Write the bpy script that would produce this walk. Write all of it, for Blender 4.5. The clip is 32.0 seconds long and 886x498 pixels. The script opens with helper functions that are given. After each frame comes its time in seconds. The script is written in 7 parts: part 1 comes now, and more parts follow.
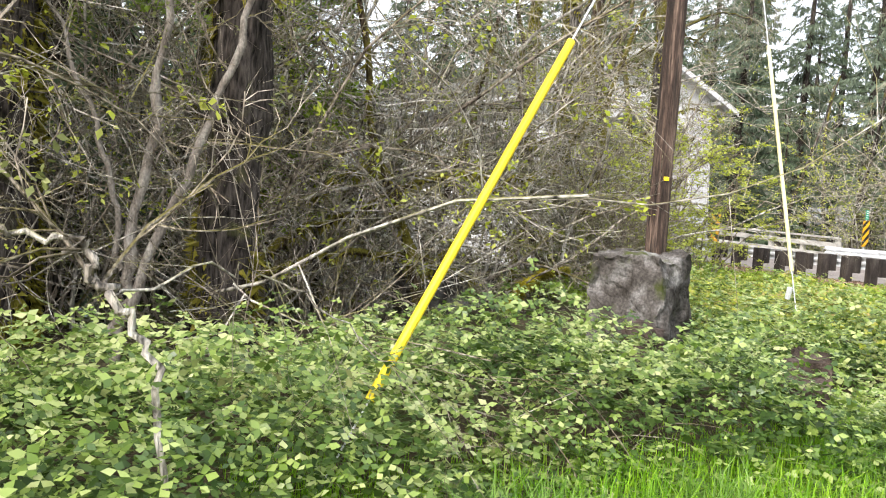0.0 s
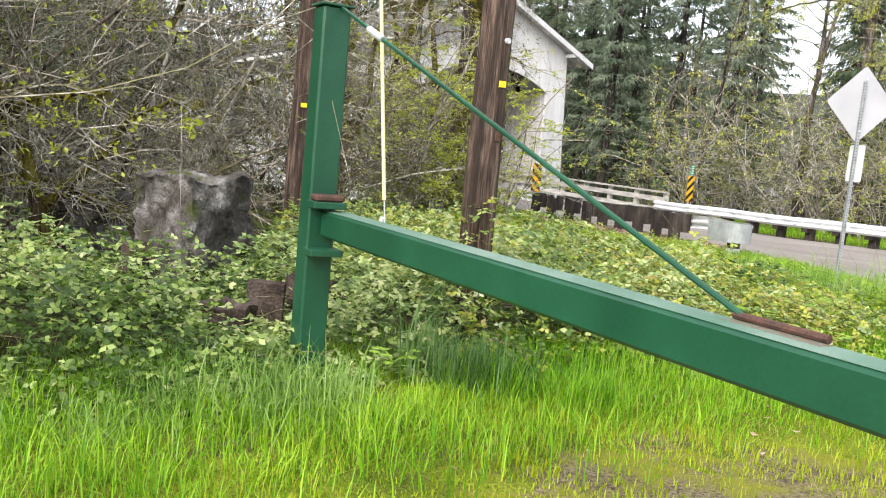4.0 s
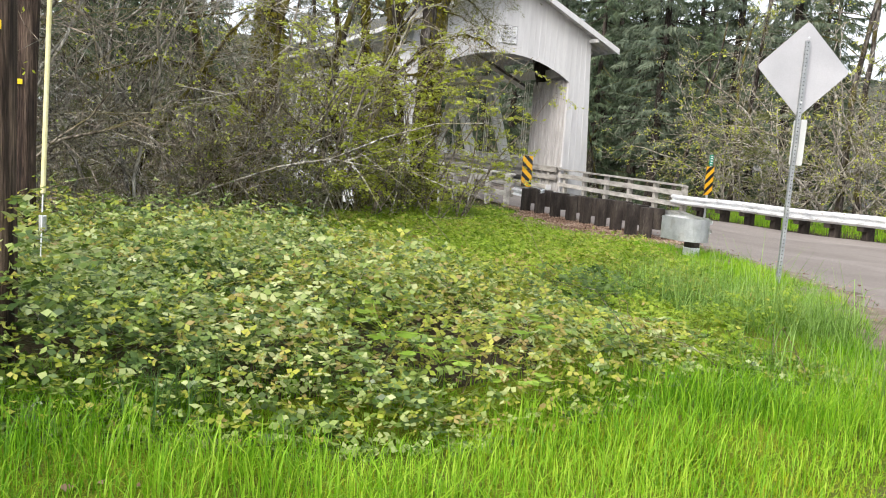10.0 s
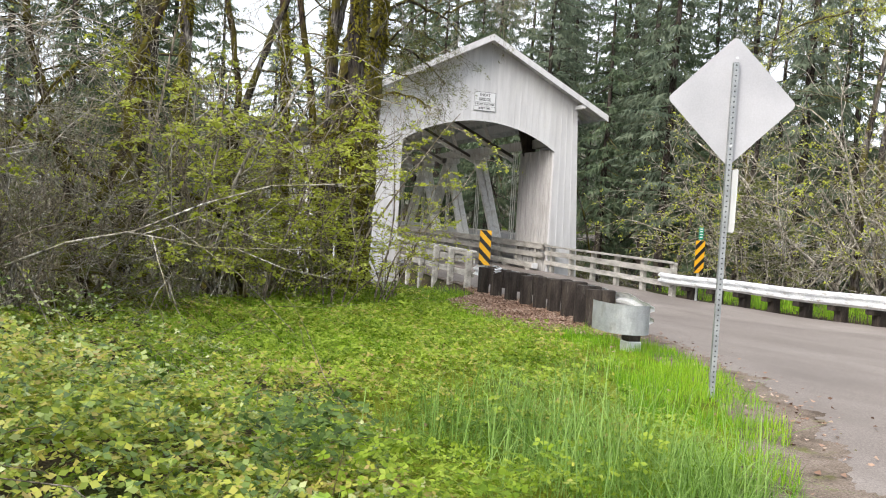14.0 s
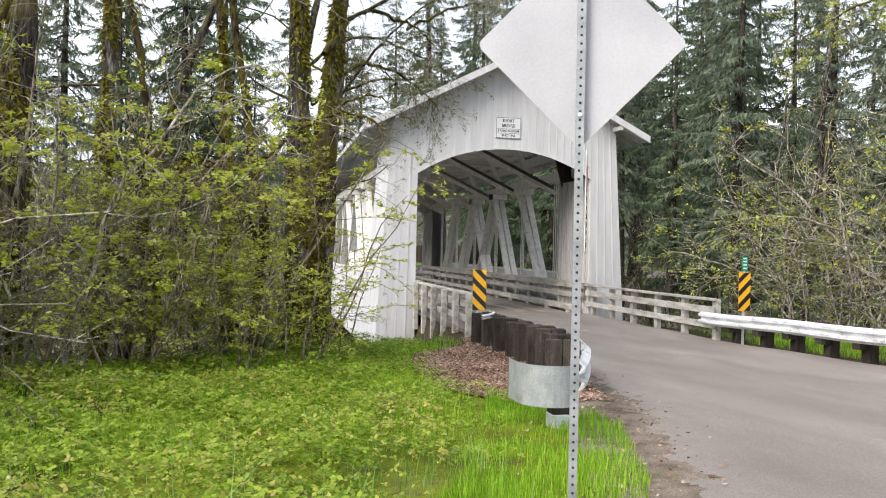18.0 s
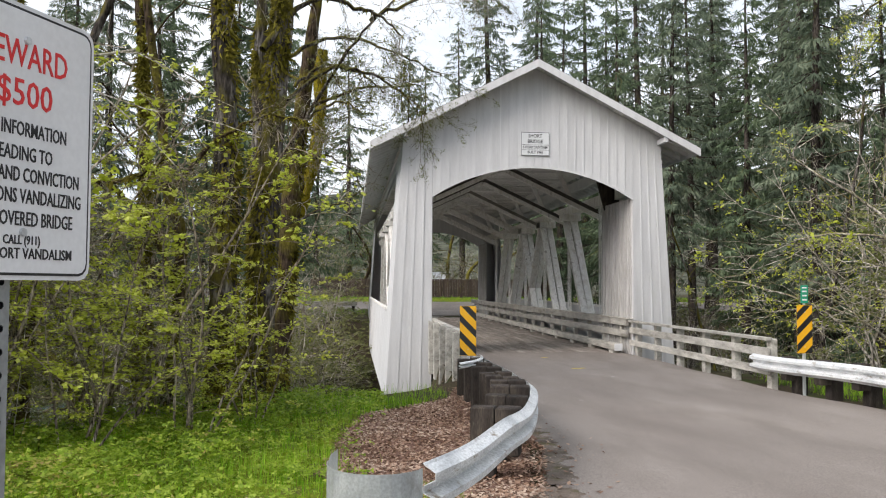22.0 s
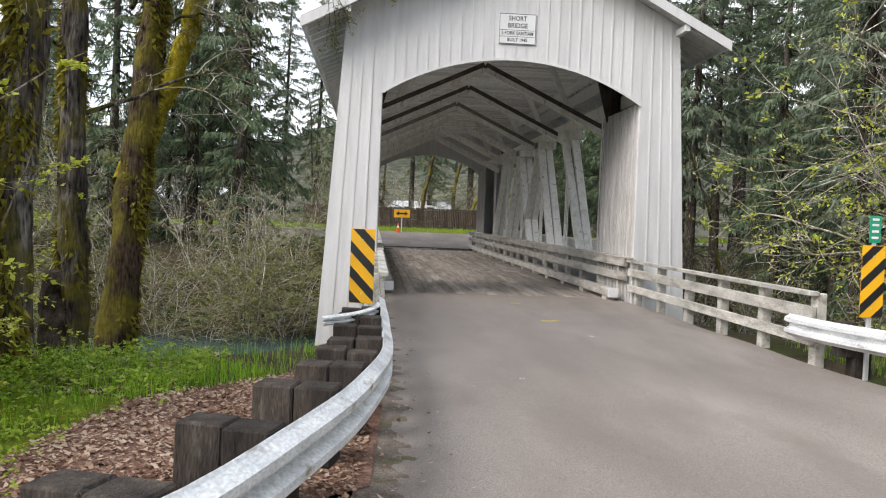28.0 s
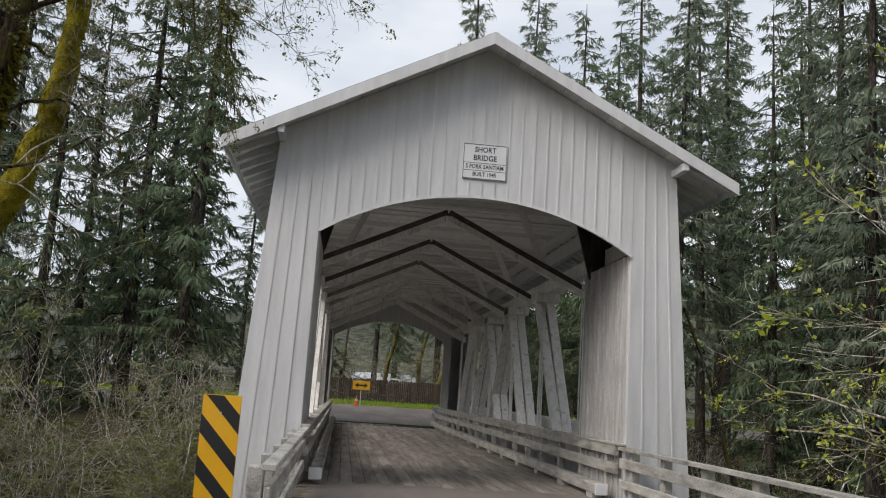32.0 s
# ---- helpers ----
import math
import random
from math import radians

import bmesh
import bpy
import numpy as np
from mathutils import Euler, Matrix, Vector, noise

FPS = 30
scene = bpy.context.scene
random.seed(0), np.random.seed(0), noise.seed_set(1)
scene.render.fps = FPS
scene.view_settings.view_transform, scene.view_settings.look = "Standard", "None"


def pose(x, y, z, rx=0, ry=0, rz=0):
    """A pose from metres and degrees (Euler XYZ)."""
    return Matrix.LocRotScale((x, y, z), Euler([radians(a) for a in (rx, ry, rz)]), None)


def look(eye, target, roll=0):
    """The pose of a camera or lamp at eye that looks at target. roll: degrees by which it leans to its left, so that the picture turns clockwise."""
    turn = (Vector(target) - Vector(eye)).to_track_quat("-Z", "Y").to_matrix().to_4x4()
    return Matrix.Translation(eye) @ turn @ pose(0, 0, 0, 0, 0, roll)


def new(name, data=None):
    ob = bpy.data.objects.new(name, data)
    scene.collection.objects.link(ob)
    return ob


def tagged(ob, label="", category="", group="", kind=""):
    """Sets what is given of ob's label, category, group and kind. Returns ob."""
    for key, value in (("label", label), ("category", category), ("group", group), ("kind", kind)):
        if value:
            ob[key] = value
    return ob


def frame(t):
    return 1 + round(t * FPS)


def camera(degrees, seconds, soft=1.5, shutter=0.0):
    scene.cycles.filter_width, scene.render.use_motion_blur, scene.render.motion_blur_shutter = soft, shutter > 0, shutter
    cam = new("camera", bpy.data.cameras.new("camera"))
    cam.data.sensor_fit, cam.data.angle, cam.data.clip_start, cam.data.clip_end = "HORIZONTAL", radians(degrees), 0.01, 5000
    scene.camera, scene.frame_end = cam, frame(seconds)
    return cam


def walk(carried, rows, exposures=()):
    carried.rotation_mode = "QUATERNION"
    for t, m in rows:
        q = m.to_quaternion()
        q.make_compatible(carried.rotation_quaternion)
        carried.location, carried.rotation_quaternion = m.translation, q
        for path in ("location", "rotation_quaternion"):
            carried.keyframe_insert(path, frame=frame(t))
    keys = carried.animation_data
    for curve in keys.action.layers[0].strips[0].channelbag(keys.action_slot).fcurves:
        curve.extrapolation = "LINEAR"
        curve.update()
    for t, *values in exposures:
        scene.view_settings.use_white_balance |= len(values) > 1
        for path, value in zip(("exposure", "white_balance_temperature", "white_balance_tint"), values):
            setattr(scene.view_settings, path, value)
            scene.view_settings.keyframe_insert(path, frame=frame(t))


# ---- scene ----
cam = camera(54.2, 32.0, soft=1.1)
EXPO = [(0, 1.5), (4, 1.25), (7, 0.78), (9, 1.0), (12, 0.95), (15, 0.97), (19, 0.82), (21, 0.68), (24, 0.66), (29, 0.92), (31, 0.92), (32, 0.12)]
PATH = [
    (0, (-22.22, -31.991, 2.118), (-21.449, -30.152, 1.967), 3.5),
    (0.5, (-21.802, -32.105, 2.113), (-20.989, -30.286, 1.936), 3.6),
    (1, (-21.375, -32.205, 2.137), (-20.504, -30.412, 1.989), 3.8),
    (1.5, (-20.95, -32.348, 2.116), (-20.077, -30.556, 1.944), 4.0),
    (2, (-20.477, -32.492, 2.097), (-19.543, -30.732, 1.918), 4.4),
    (2.5, (-20.048, -32.664, 2.071), (-19.117, -30.908, 1.846), 4.8),
    (4.5, (-18.426, -33.313, 2.067), (-17.501, -31.557, 1.822), 5.7),
    (5, (-18.044, -33.485, 2.071), (-17.096, -31.741, 1.824), 6.1),
    (5.5, (-17.665, -33.716, 2.082), (-16.704, -31.981, 1.823), 6.5),
    (6, (-17.22, -33.935, 2.1), (-16.18, -32.246, 1.845), 8.3),
    (6.5, (-16.916, -34.108, 2.126), (-15.823, -32.463, 1.813), 10.5),
    (7, (-16.663, -34.116, 2.148), (-15.534, -32.493, 1.845), 11.8),
    (7.5, (-16.451, -34.071, 2.157), (-15.375, -32.396, 1.968), 9.2),
    (8, (-16.282, -33.85, 2.121), (-15.323, -32.105, 1.937), 6.4),
    (8.5, (-16.015, -33.521, 2.071), (-15.291, -31.673, 1.829), 2.8),
    (9, (-15.658, -33.227, 2.081), (-15.025, -31.349, 1.812), 2.6),
    (9.5, (-15.233, -32.89, 2.111), (-14.584, -31.015, 1.86), 3.6),
    (10, (-14.763, -32.698, 2.134), (-14.045, -30.85, 1.871), 4.2),
    (10.5, (-14.329, -32.391, 2.161), (-13.498, -30.585, 1.944), 5.5),
    (11, (-13.87, -32.075, 2.16), (-13.006, -30.278, 2.001), 6.8),
    (11.5, (-13.448, -31.814, 2.189), (-12.705, -29.959, 2.096), 5.3),
    (12, (-13.04, -31.526, 2.12), (-12.392, -29.634, 2.094), 3.7),
    (12.5, (-12.64, -31.297, 2.131), (-12.002, -29.402, 2.111), 3.5),
    (13, (-12.244, -31.038, 2.123), (-11.614, -29.14, 2.094), 2.6),
    (13.5, (-11.817, -30.791, 2.119), (-11.216, -28.886, 2.031), 3.3),
    (14, (-11.438, -30.542, 2.092), (-10.805, -28.647, 2.006), 3.5),
    (14.5, (-10.901, -30.205, 2.083), (-10.242, -28.318, 2.016), 2.7),
    (15, (-10.452, -29.895, 2.065), (-9.817, -27.999, 2.01), 2.8),
    (15.5, (-10.092, -29.695, 2.088), (-9.531, -27.775, 2.065), 2.2),
    (17.5, (-8.439, -28.69, 2.079), (-8.008, -26.736, 2.085), 1.5),
    (18, (-8.01, -28.295, 2.062), (-7.603, -26.337, 2.068), 1.2),
    (18.5, (-7.598, -27.914, 2.082), (-7.228, -25.949, 2.096), 1.4),
    (19, (-7.299, -27.521, 2.07), (-6.949, -25.553, 2.106), 1.1),
    (19.5, (-7.006, -27.165, 2.033), (-6.671, -25.194, 2.083), 1.0),
    (20, (-6.602, -26.771, 2.033), (-6.258, -24.803, 2.123), -0.0),
    (20.5, (-6.234, -26.406, 2.065), (-5.926, -24.432, 2.164), -0.0),
    (21, (-5.983, -26.064, 2.035), (-5.693, -24.088, 2.137), 0.3),
    (21.5, (-5.673, -25.679, 2.055), (-5.409, -23.699, 2.151), 0.3),
    (21.7, (-5.52, -25.528, 2.031), (-5.279, -23.544, 2.118), 0.6),
    (22, (-5.38, -25.339, 2.053), (-5.171, -23.352, 2.137), 0.3),
    (22.5, (-5.196, -25.015, 2.088), (-4.964, -23.031, 2.171), 0.3),
    (23, (-4.915, -24.636, 2.07), (-4.678, -22.651, 2.136), 0.7),
    (23.5, (-4.724, -24.269, 2.046), (-4.513, -22.282, 2.109), 1.3),
    (24, (-4.533, -23.811, 2.033), (-4.333, -21.822, 2.097), 1.5),
    (24.5, (-4.339, -23.371, 2.013), (-4.143, -21.381, 2.061), 1.8),
    (25, (-4.175, -22.996, 2.016), (-3.965, -21.007, 2.047), 1.5),
    (25.5, (-3.983, -22.558, 1.995), (-3.762, -20.57, 1.969), 2.1),
    (27.5, (-3.234, -20.555, 1.868), (-3.047, -18.564, 1.837), 2.0),
    (28, (-3.104, -20.099, 1.843), (-2.944, -18.106, 1.772), 2.3),
    (28.5, (-3.025, -19.579, 1.782), (-2.885, -17.585, 1.716), 2.2),
    (29, (-2.871, -19.097, 1.761), (-2.779, -17.101, 1.682), 2.0),
    (29.5, (-2.838, -18.614, 1.747), (-2.746, -16.618, 1.663), 1.8),
    (30, (-2.75, -18.195, 1.779), (-2.637, -16.2, 1.693), 2.2),
    (30.5, (-2.618, -17.742, 1.767), (-2.534, -15.744, 1.709), 1.7),
    (31, (-2.559, -17.223, 1.727), (-2.456, -15.226, 1.761), 2.1),
    (31.5, (-2.351, -16.724, 1.832), (-2.208, -14.737, 2.013), 3.5),
    (32, (-2.344, -16.21, 1.782), (-2.141, -14.248, 2.114), 3.8),
]
walk(cam, [(t, look(eye, target, roll)) for t, eye, target, roll in PATH], EXPO)


# ---- world and light ----
world = bpy.data.worlds.new("overcast_sky")
scene.world = world
world.use_nodes = True
wt = world.node_tree
wt.nodes.clear()
sky = wt.nodes.new("ShaderNodeTexSky")
sky.sky_type = 'NISHITA'
sky.sun_disc = False
sky.sun_elevation = radians(35)
sky.sun_rotation = radians(239)
sky.air_density, sky.dust_density = 1.0, 2.0
wtc = wt.nodes.new("ShaderNodeTexCoord")
wmap = wt.nodes.new("ShaderNodeMapping")
wmap.inputs["Scale"].default_value = (2.2, 2.2, 6.0)
wno = wt.nodes.new("ShaderNodeTexNoise")
wno.inputs["Scale"].default_value = 1.6
wno.inputs["Detail"].default_value = 6
wra = wt.nodes.new("ShaderNodeValToRGB")
wra.color_ramp.elements[0].position, wra.color_ramp.elements[0].color = 0.35, (5.8, 6.3, 7.1, 1)
wra.color_ramp.elements[1].position, wra.color_ramp.elements[1].color = 0.65, (8.3, 8.5, 8.9, 1)
wmx = wt.nodes.new("ShaderNodeMixRGB")
wmx.inputs[0].default_value = 0.82
wbg = wt.nodes.new("ShaderNodeBackground")
wbg.inputs["Strength"].default_value = 0.11
wout = wt.nodes.new("ShaderNodeOutputWorld")
wt.links.new(wtc.outputs["Generated"], wmap.inputs["Vector"])
wt.links.new(wmap.outputs["Vector"], wno.inputs["Vector"])
wt.links.new(wno.outputs["Fac"], wra.inputs["Fac"])
wt.links.new(sky.outputs["Color"], wmx.inputs[1])
wt.links.new(wra.outputs["Color"], wmx.inputs[2])
wt.links.new(wmx.outputs["Color"], wbg.inputs["Color"])
wt.links.new(wbg.outputs["Background"], wout.inputs["Surface"])
sun_data = bpy.data.lights.new("sun", 'SUN')
sun_data.energy, sun_data.angle, sun_data.color = 2.9, radians(38), (1.0, 0.935, 0.885)
sun = new("sun", sun_data)
sun.matrix_world = look((-45, -27, 37), (0, 0, 0))


# ---- materials ----
def link(nt, a, b):
    nt.links.new(a, b)


def surface(name, colors, scale=3.0, fine=40.0, rough=(0.6, 0.9), bump=0.15, stretch=(1, 1, 1), metal=0.0, vary=0.0, dirt=None, dirt_scale=1.2,
            dirt_at=(0.52, 0.7), grain=0.35, island=False, bump_dist=0.01, spec=0.3):
    """A procedural surface: broad colour patches, fine grain, an optional stain with its own shape, relief from both."""
    m = bpy.data.materials.new(name)
    m.use_nodes = True
    nt = m.node_tree
    bs = nt.nodes["Principled BSDF"]
    tc = nt.nodes.new("ShaderNodeTexCoord")
    mp = nt.nodes.new("ShaderNodeMapping")
    mp.inputs["Scale"].default_value = stretch
    oi = nt.nodes.new("ShaderNodeObjectInfo")
    ad = nt.nodes.new("ShaderNodeVectorMath")
    sc = nt.nodes.new("ShaderNodeMath")
    sc.operation = 'MULTIPLY'
    sc.inputs[1].default_value = 37.0
    link(nt, oi.outputs["Random"], sc.inputs[0])
    link(nt, tc.outputs["Object"], ad.inputs[0])
    link(nt, sc.outputs[0], ad.inputs[1])
    link(nt, ad.outputs[0], mp.inputs["Vector"])
    n1 = nt.nodes.new("ShaderNodeTexNoise")
    n1.inputs["Scale"].default_value, n1.inputs["Detail"].default_value = scale, 5
    n2 = nt.nodes.new("ShaderNodeTexNoise")
    n2.inputs["Scale"].default_value, n2.inputs["Detail"].default_value = fine, 4
    link(nt, mp.outputs[0], n1.inputs["Vector"])
    link(nt, mp.outputs[0], n2.inputs["Vector"])
    cr = nt.nodes.new("ShaderNodeValToRGB")
    el = cr.color_ramp.elements
    while len(el) < len(colors):
        el.new(0.5)
    for i, c in enumerate(colors):
        el[i].position = 0.3 + 0.4 * i / max(1, len(colors) - 1)
        el[i].color = (*c, 1)
    link(nt, n1.outputs["Fac"], cr.inputs["Fac"])
    gr = nt.nodes.new("ShaderNodeMapRange")
    gr.inputs["From Min"].default_value, gr.inputs["From Max"].default_value = 0.3, 0.7
    gr.inputs["To Min"].default_value, gr.inputs["To Max"].default_value = 1 - grain, 1 + grain * 0.6
    link(nt, n2.outputs["Fac"], gr.inputs["Value"])
    mu = nt.nodes.new("ShaderNodeVectorMath")
    mu.operation = 'MULTIPLY'
    link(nt, cr.outputs["Color"], mu.inputs[0])
    link(nt, gr.outputs[0], mu.inputs[1])
    col = mu.outputs[0]
    if vary:
        vr = nt.nodes.new("ShaderNodeMapRange")
        vr.inputs["To Min"].default_value, vr.inputs["To Max"].default_value = 1 - vary, 1 + vary
        if island:
            ge = nt.nodes.new("ShaderNodeNewGeometry")
            link(nt, ge.outputs["Random Per Island"], vr.inputs["Value"])
        else:
            link(nt, oi.outputs["Random"], vr.inputs["Value"])
        mv = nt.nodes.new("ShaderNodeVectorMath")
        mv.operation = 'MULTIPLY'
        link(nt, col, mv.inputs[0])
        link(nt, vr.outputs[0], mv.inputs[1])
        col = mv.outputs[0]
    if dirt:
        n3 = nt.nodes.new("ShaderNodeTexNoise")
        n3.inputs["Scale"].default_value, n3.inputs["Detail"].default_value = dirt_scale, 8
        n3.inputs["Roughness"].default_value = 0.65
        link(nt, mp.outputs[0], n3.inputs["Vector"])
        dr = nt.nodes.new("ShaderNodeMapRange")
        dr.inputs["From Min"].default_value, dr.inputs["From Max"].default_value = dirt_at
        link(nt, n3.outputs["Fac"], dr.inputs["Value"])
        mx = nt.nodes.new("ShaderNodeMixRGB")
        mx.inputs[2].default_value = (*dirt, 1)
        link(nt, dr.outputs[0], mx.inputs[0])
        link(nt, col, mx.inputs[1])
        col = mx.outputs[0]
    link(nt, col, bs.inputs["Base Color"])
    rr = nt.nodes.new("ShaderNodeMapRange")
    rr.inputs["To Min"].default_value, rr.inputs["To Max"].default_value = rough
    link(nt, n1.outputs["Fac"], rr.inputs["Value"])
    link(nt, rr.outputs[0], bs.inputs["Roughness"])
    bs.inputs["Metallic"].default_value = metal
    bs.inputs["Specular IOR Level"].default_value = spec
    if bump:
        bp = nt.nodes.new("ShaderNodeBump")
        bp.inputs["Strength"].default_value, bp.inputs["Distance"].default_value = bump, bump_dist
        link(nt, n2.outputs["Fac"], bp.inputs["Height"])
        link(nt, bp.outputs[0], bs.inputs["Normal"])
    return m


def leaf(name, colors, through_light=0.35, rough=0.5, spec=0.25):
    """Leaves or blades: colour varies from piece to piece, some light passes through."""
    m = bpy.data.materials.new(name)
    m.use_nodes = True
    nt = m.node_tree
    bs = nt.nodes["Principled BSDF"]
    out = nt.nodes["Material Output"]
    ge = nt.nodes.new("ShaderNodeNewGeometry")
    cr = nt.nodes.new("ShaderNodeValToRGB")
    el = cr.color_ramp.elements
    while len(el) < len(colors):
        el.new(0.5)
    for i, c in enumerate(colors):
        el[i].position = i / max(1, len(colors) - 1)
        el[i].color = (*c, 1)
    tc = nt.nodes.new("ShaderNodeTexCoord")
    no = nt.nodes.new("ShaderNodeTexNoise")
    no.inputs["Scale"].default_value, no.inputs["Detail"].default_value = 0.9, 3
    link(nt, tc.outputs["Object"], no.inputs["Vector"])
    mr = nt.nodes.new("ShaderNodeMapRange")
    mr.inputs["From Min"].default_value, mr.inputs["From Max"].default_value = 0.3, 0.7
    mr.inputs["To Min"].default_value, mr.inputs["To Max"].default_value = -0.35, 0.35
    link(nt, no.outputs["Fac"], mr.inputs["Value"])
    sm = nt.nodes.new("ShaderNodeMath")
    link(nt, ge.outputs["Random Per Island"], sm.inputs[0])
    link(nt, mr.outputs[0], sm.inputs[1])
    link(nt, sm.outputs[0], cr.inputs["Fac"])
    link(nt, cr.outputs["Color"], bs.inputs["Base Color"])
    bs.inputs["Roughness"].default_value = rough
    bs.inputs["Specular IOR Level"].default_value = spec
    tr = nt.nodes.new("ShaderNodeBsdfTranslucent")
    link(nt, cr.outputs["Color"], tr.inputs["Color"])
    ms = nt.nodes.new("ShaderNodeMixShader")
    ms.inputs[0].default_value = through_light
    link(nt, bs.outputs[0], ms.inputs[1])
    link(nt, tr.outputs[0], ms.inputs[2])
    link(nt, ms.outputs[0], out.inputs["Surface"])
    return m


def mossy(name, bark, moss, amount=0.5, up=0.35, scale=3.0):
    """Bark with moss that grows thickest on upper faces and in patches."""
    m = surface(name, bark, scale=6, fine=30, rough=(0.8, 0.95), bump=1.0, stretch=(1, 1, 0.2), grain=0.95, bump_dist=0.06, spec=0.1)
    nt = m.node_tree
    bs = nt.nodes["Principled BSDF"]
    old = bs.inputs["Base Color"].links[0].from_socket
    ge = nt.nodes.new("ShaderNodeNewGeometry")
    sp = nt.nodes.new("ShaderNodeSeparateXYZ")
    link(nt, ge.outputs["Normal"], sp.inputs[0])
    tc = nt.nodes.new("ShaderNodeTexCoord")
    no = nt.nodes.new("ShaderNodeTexNoise")
    no.inputs["Scale"].default_value, no.inputs["Detail"].default_value = scale, 6
    link(nt, tc.outputs["Object"], no.inputs["Vector"])
    ma = nt.nodes.new("ShaderNodeMath")
    ma.operation = 'MULTIPLY_ADD'
    ma.inputs[1].default_value = up
    link(nt, sp.outputs["Z"], ma.inputs[0])
    link(nt, no.outputs["Fac"], ma.inputs[2])
    mr = nt.nodes.new("ShaderNodeMapRange")
    mr.inputs["From Min"].default_value, mr.inputs["From Max"].default_value = 1 - amount - 0.1, 1 - amount + 0.08
    link(nt, ma.outputs[0], mr.inputs["Value"])
    cr = nt.nodes.new("ShaderNodeValToRGB")
    cr.color_ramp.elements[0].color = (*moss[0], 1)
    cr.color_ramp.elements[1].color = (*moss[1], 1)
    n2 = nt.nodes.new("ShaderNodeTexNoise")
    n2.inputs["Scale"].default_value = 14
    link(nt, tc.outputs["Object"], n2.inputs["Vector"])
    link(nt, n2.outputs["Fac"], cr.inputs["Fac"])
    mx = nt.nodes.new("ShaderNodeMixRGB")
    link(nt, mr.outputs[0], mx.inputs[0])
    link(nt, old, mx.inputs[1])
    link(nt, cr.outputs[0], mx.inputs[2])
    link(nt, mx.outputs[0], bs.inputs["Base Color"])
    return m


WHITE = surface("white_painted_boards", [(0.545, 0.545, 0.555), (0.595, 0.595, 0.603), (0.645, 0.645, 0.65)], scale=2.0, fine=30, stretch=(3, 3, 0.35), rough=(0.5, 0.7),
                bump=0.1, grain=0.05, vary=0.05, dirt=(0.5, 0.5, 0.47), dirt_scale=1.2, dirt_at=(0.58, 1.0))
WHITE_OLD = surface("weathered_white_timber", [(0.62, 0.585, 0.54), (0.80, 0.785, 0.755), (0.86, 0.85, 0.83)], scale=3.0, fine=40, stretch=(2, 2, 0.45), rough=(0.6, 0.85),
                    bump=0.35, grain=0.3, vary=0.1, dirt=(0.17, 0.13, 0.095), dirt_scale=3.0, dirt_at=(0.58, 0.74))
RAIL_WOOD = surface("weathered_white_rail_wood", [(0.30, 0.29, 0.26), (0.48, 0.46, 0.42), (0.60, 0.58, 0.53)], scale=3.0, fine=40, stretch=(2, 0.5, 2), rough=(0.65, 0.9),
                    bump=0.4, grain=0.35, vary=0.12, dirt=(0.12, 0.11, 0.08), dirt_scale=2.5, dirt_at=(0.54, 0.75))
ROOF_UNDER = surface("weathered_roof_boards", [(0.66, 0.65, 0.635), (0.78, 0.77, 0.76)], scale=2, fine=40, stretch=(3, 0.3, 3), rough=(0.7, 0.9), bump=0.3, vary=0.2)
SHINGLE = surface("dark_roof_shingles", [(0.05, 0.05, 0.045), (0.11, 0.11, 0.09)], scale=4, fine=30, bump=0.6)
DECK = surface("worn_deck_planks", [(0.22, 0.19, 0.165), (0.33, 0.29, 0.26), (0.43, 0.39, 0.35)], scale=2.5, fine=35, stretch=(2.5, 0.25, 1), rough=(0.75, 0.95), bump=0.4,
               grain=0.4, vary=0.22, dirt=(0.15, 0.12, 0.10), dirt_scale=2)
ASPHALT = surface("worn_asphalt", [(0.205, 0.176, 0.158), (0.262, 0.229, 0.207), (0.315, 0.278, 0.252)], scale=0.4, fine=90, rough=(0.8, 0.95), bump=0.5, grain=0.36, stretch=(1.3, 0.4, 1),
                  dirt=(0.175, 0.15, 0.133), dirt_scale=0.7, dirt_at=(0.46, 0.78), bump_dist=0.006)
SOIL = surface("leaf_littered_soil", [(0.045, 0.035, 0.022), (0.09, 0.07, 0.045), (0.06, 0.075, 0.025)], scale=1.1, fine=45, rough=(0.9, 1.0), bump=0.9, grain=0.6,
               dirt=(0.05, 0.065, 0.018), dirt_scale=0.8, bump_dist=0.03, spec=0.1)
GRAVEL = surface("mossy_gravel", [(0.10, 0.075, 0.045), (0.21, 0.165, 0.105), (0.15, 0.115, 0.07)], scale=2.5, fine=55, rough=(0.85, 1.0), bump=1.0, grain=0.8,
                 dirt=(0.2, 0.2, 0.022), dirt_scale=1.8, dirt_at=(0.42, 0.58), bump_dist=0.02, spec=0.15)
SHOULDER = surface("brown_road_gravel", [(0.12, 0.092, 0.07), (0.22, 0.175, 0.14), (0.29, 0.24, 0.2)], scale=3, fine=60, rough=(0.85, 1.0), bump=0.8, grain=0.5,
                   dirt=(0.13, 0.14, 0.03), dirt_scale=2.0, dirt_at=(0.58, 0.7), bump_dist=0.015, spec=0.15)
EDGE_DIRT = surface("dark_edge_dirt", [(0.12, 0.095, 0.078), (0.18, 0.15, 0.128), (0.22, 0.19, 0.168)], scale=4, fine=70, rough=(0.9, 1.0), bump=0.8, grain=0.5, dirt=(0.09, 0.09, 0.02), dirt_scale=3, bump_dist=0.012, spec=0.1)
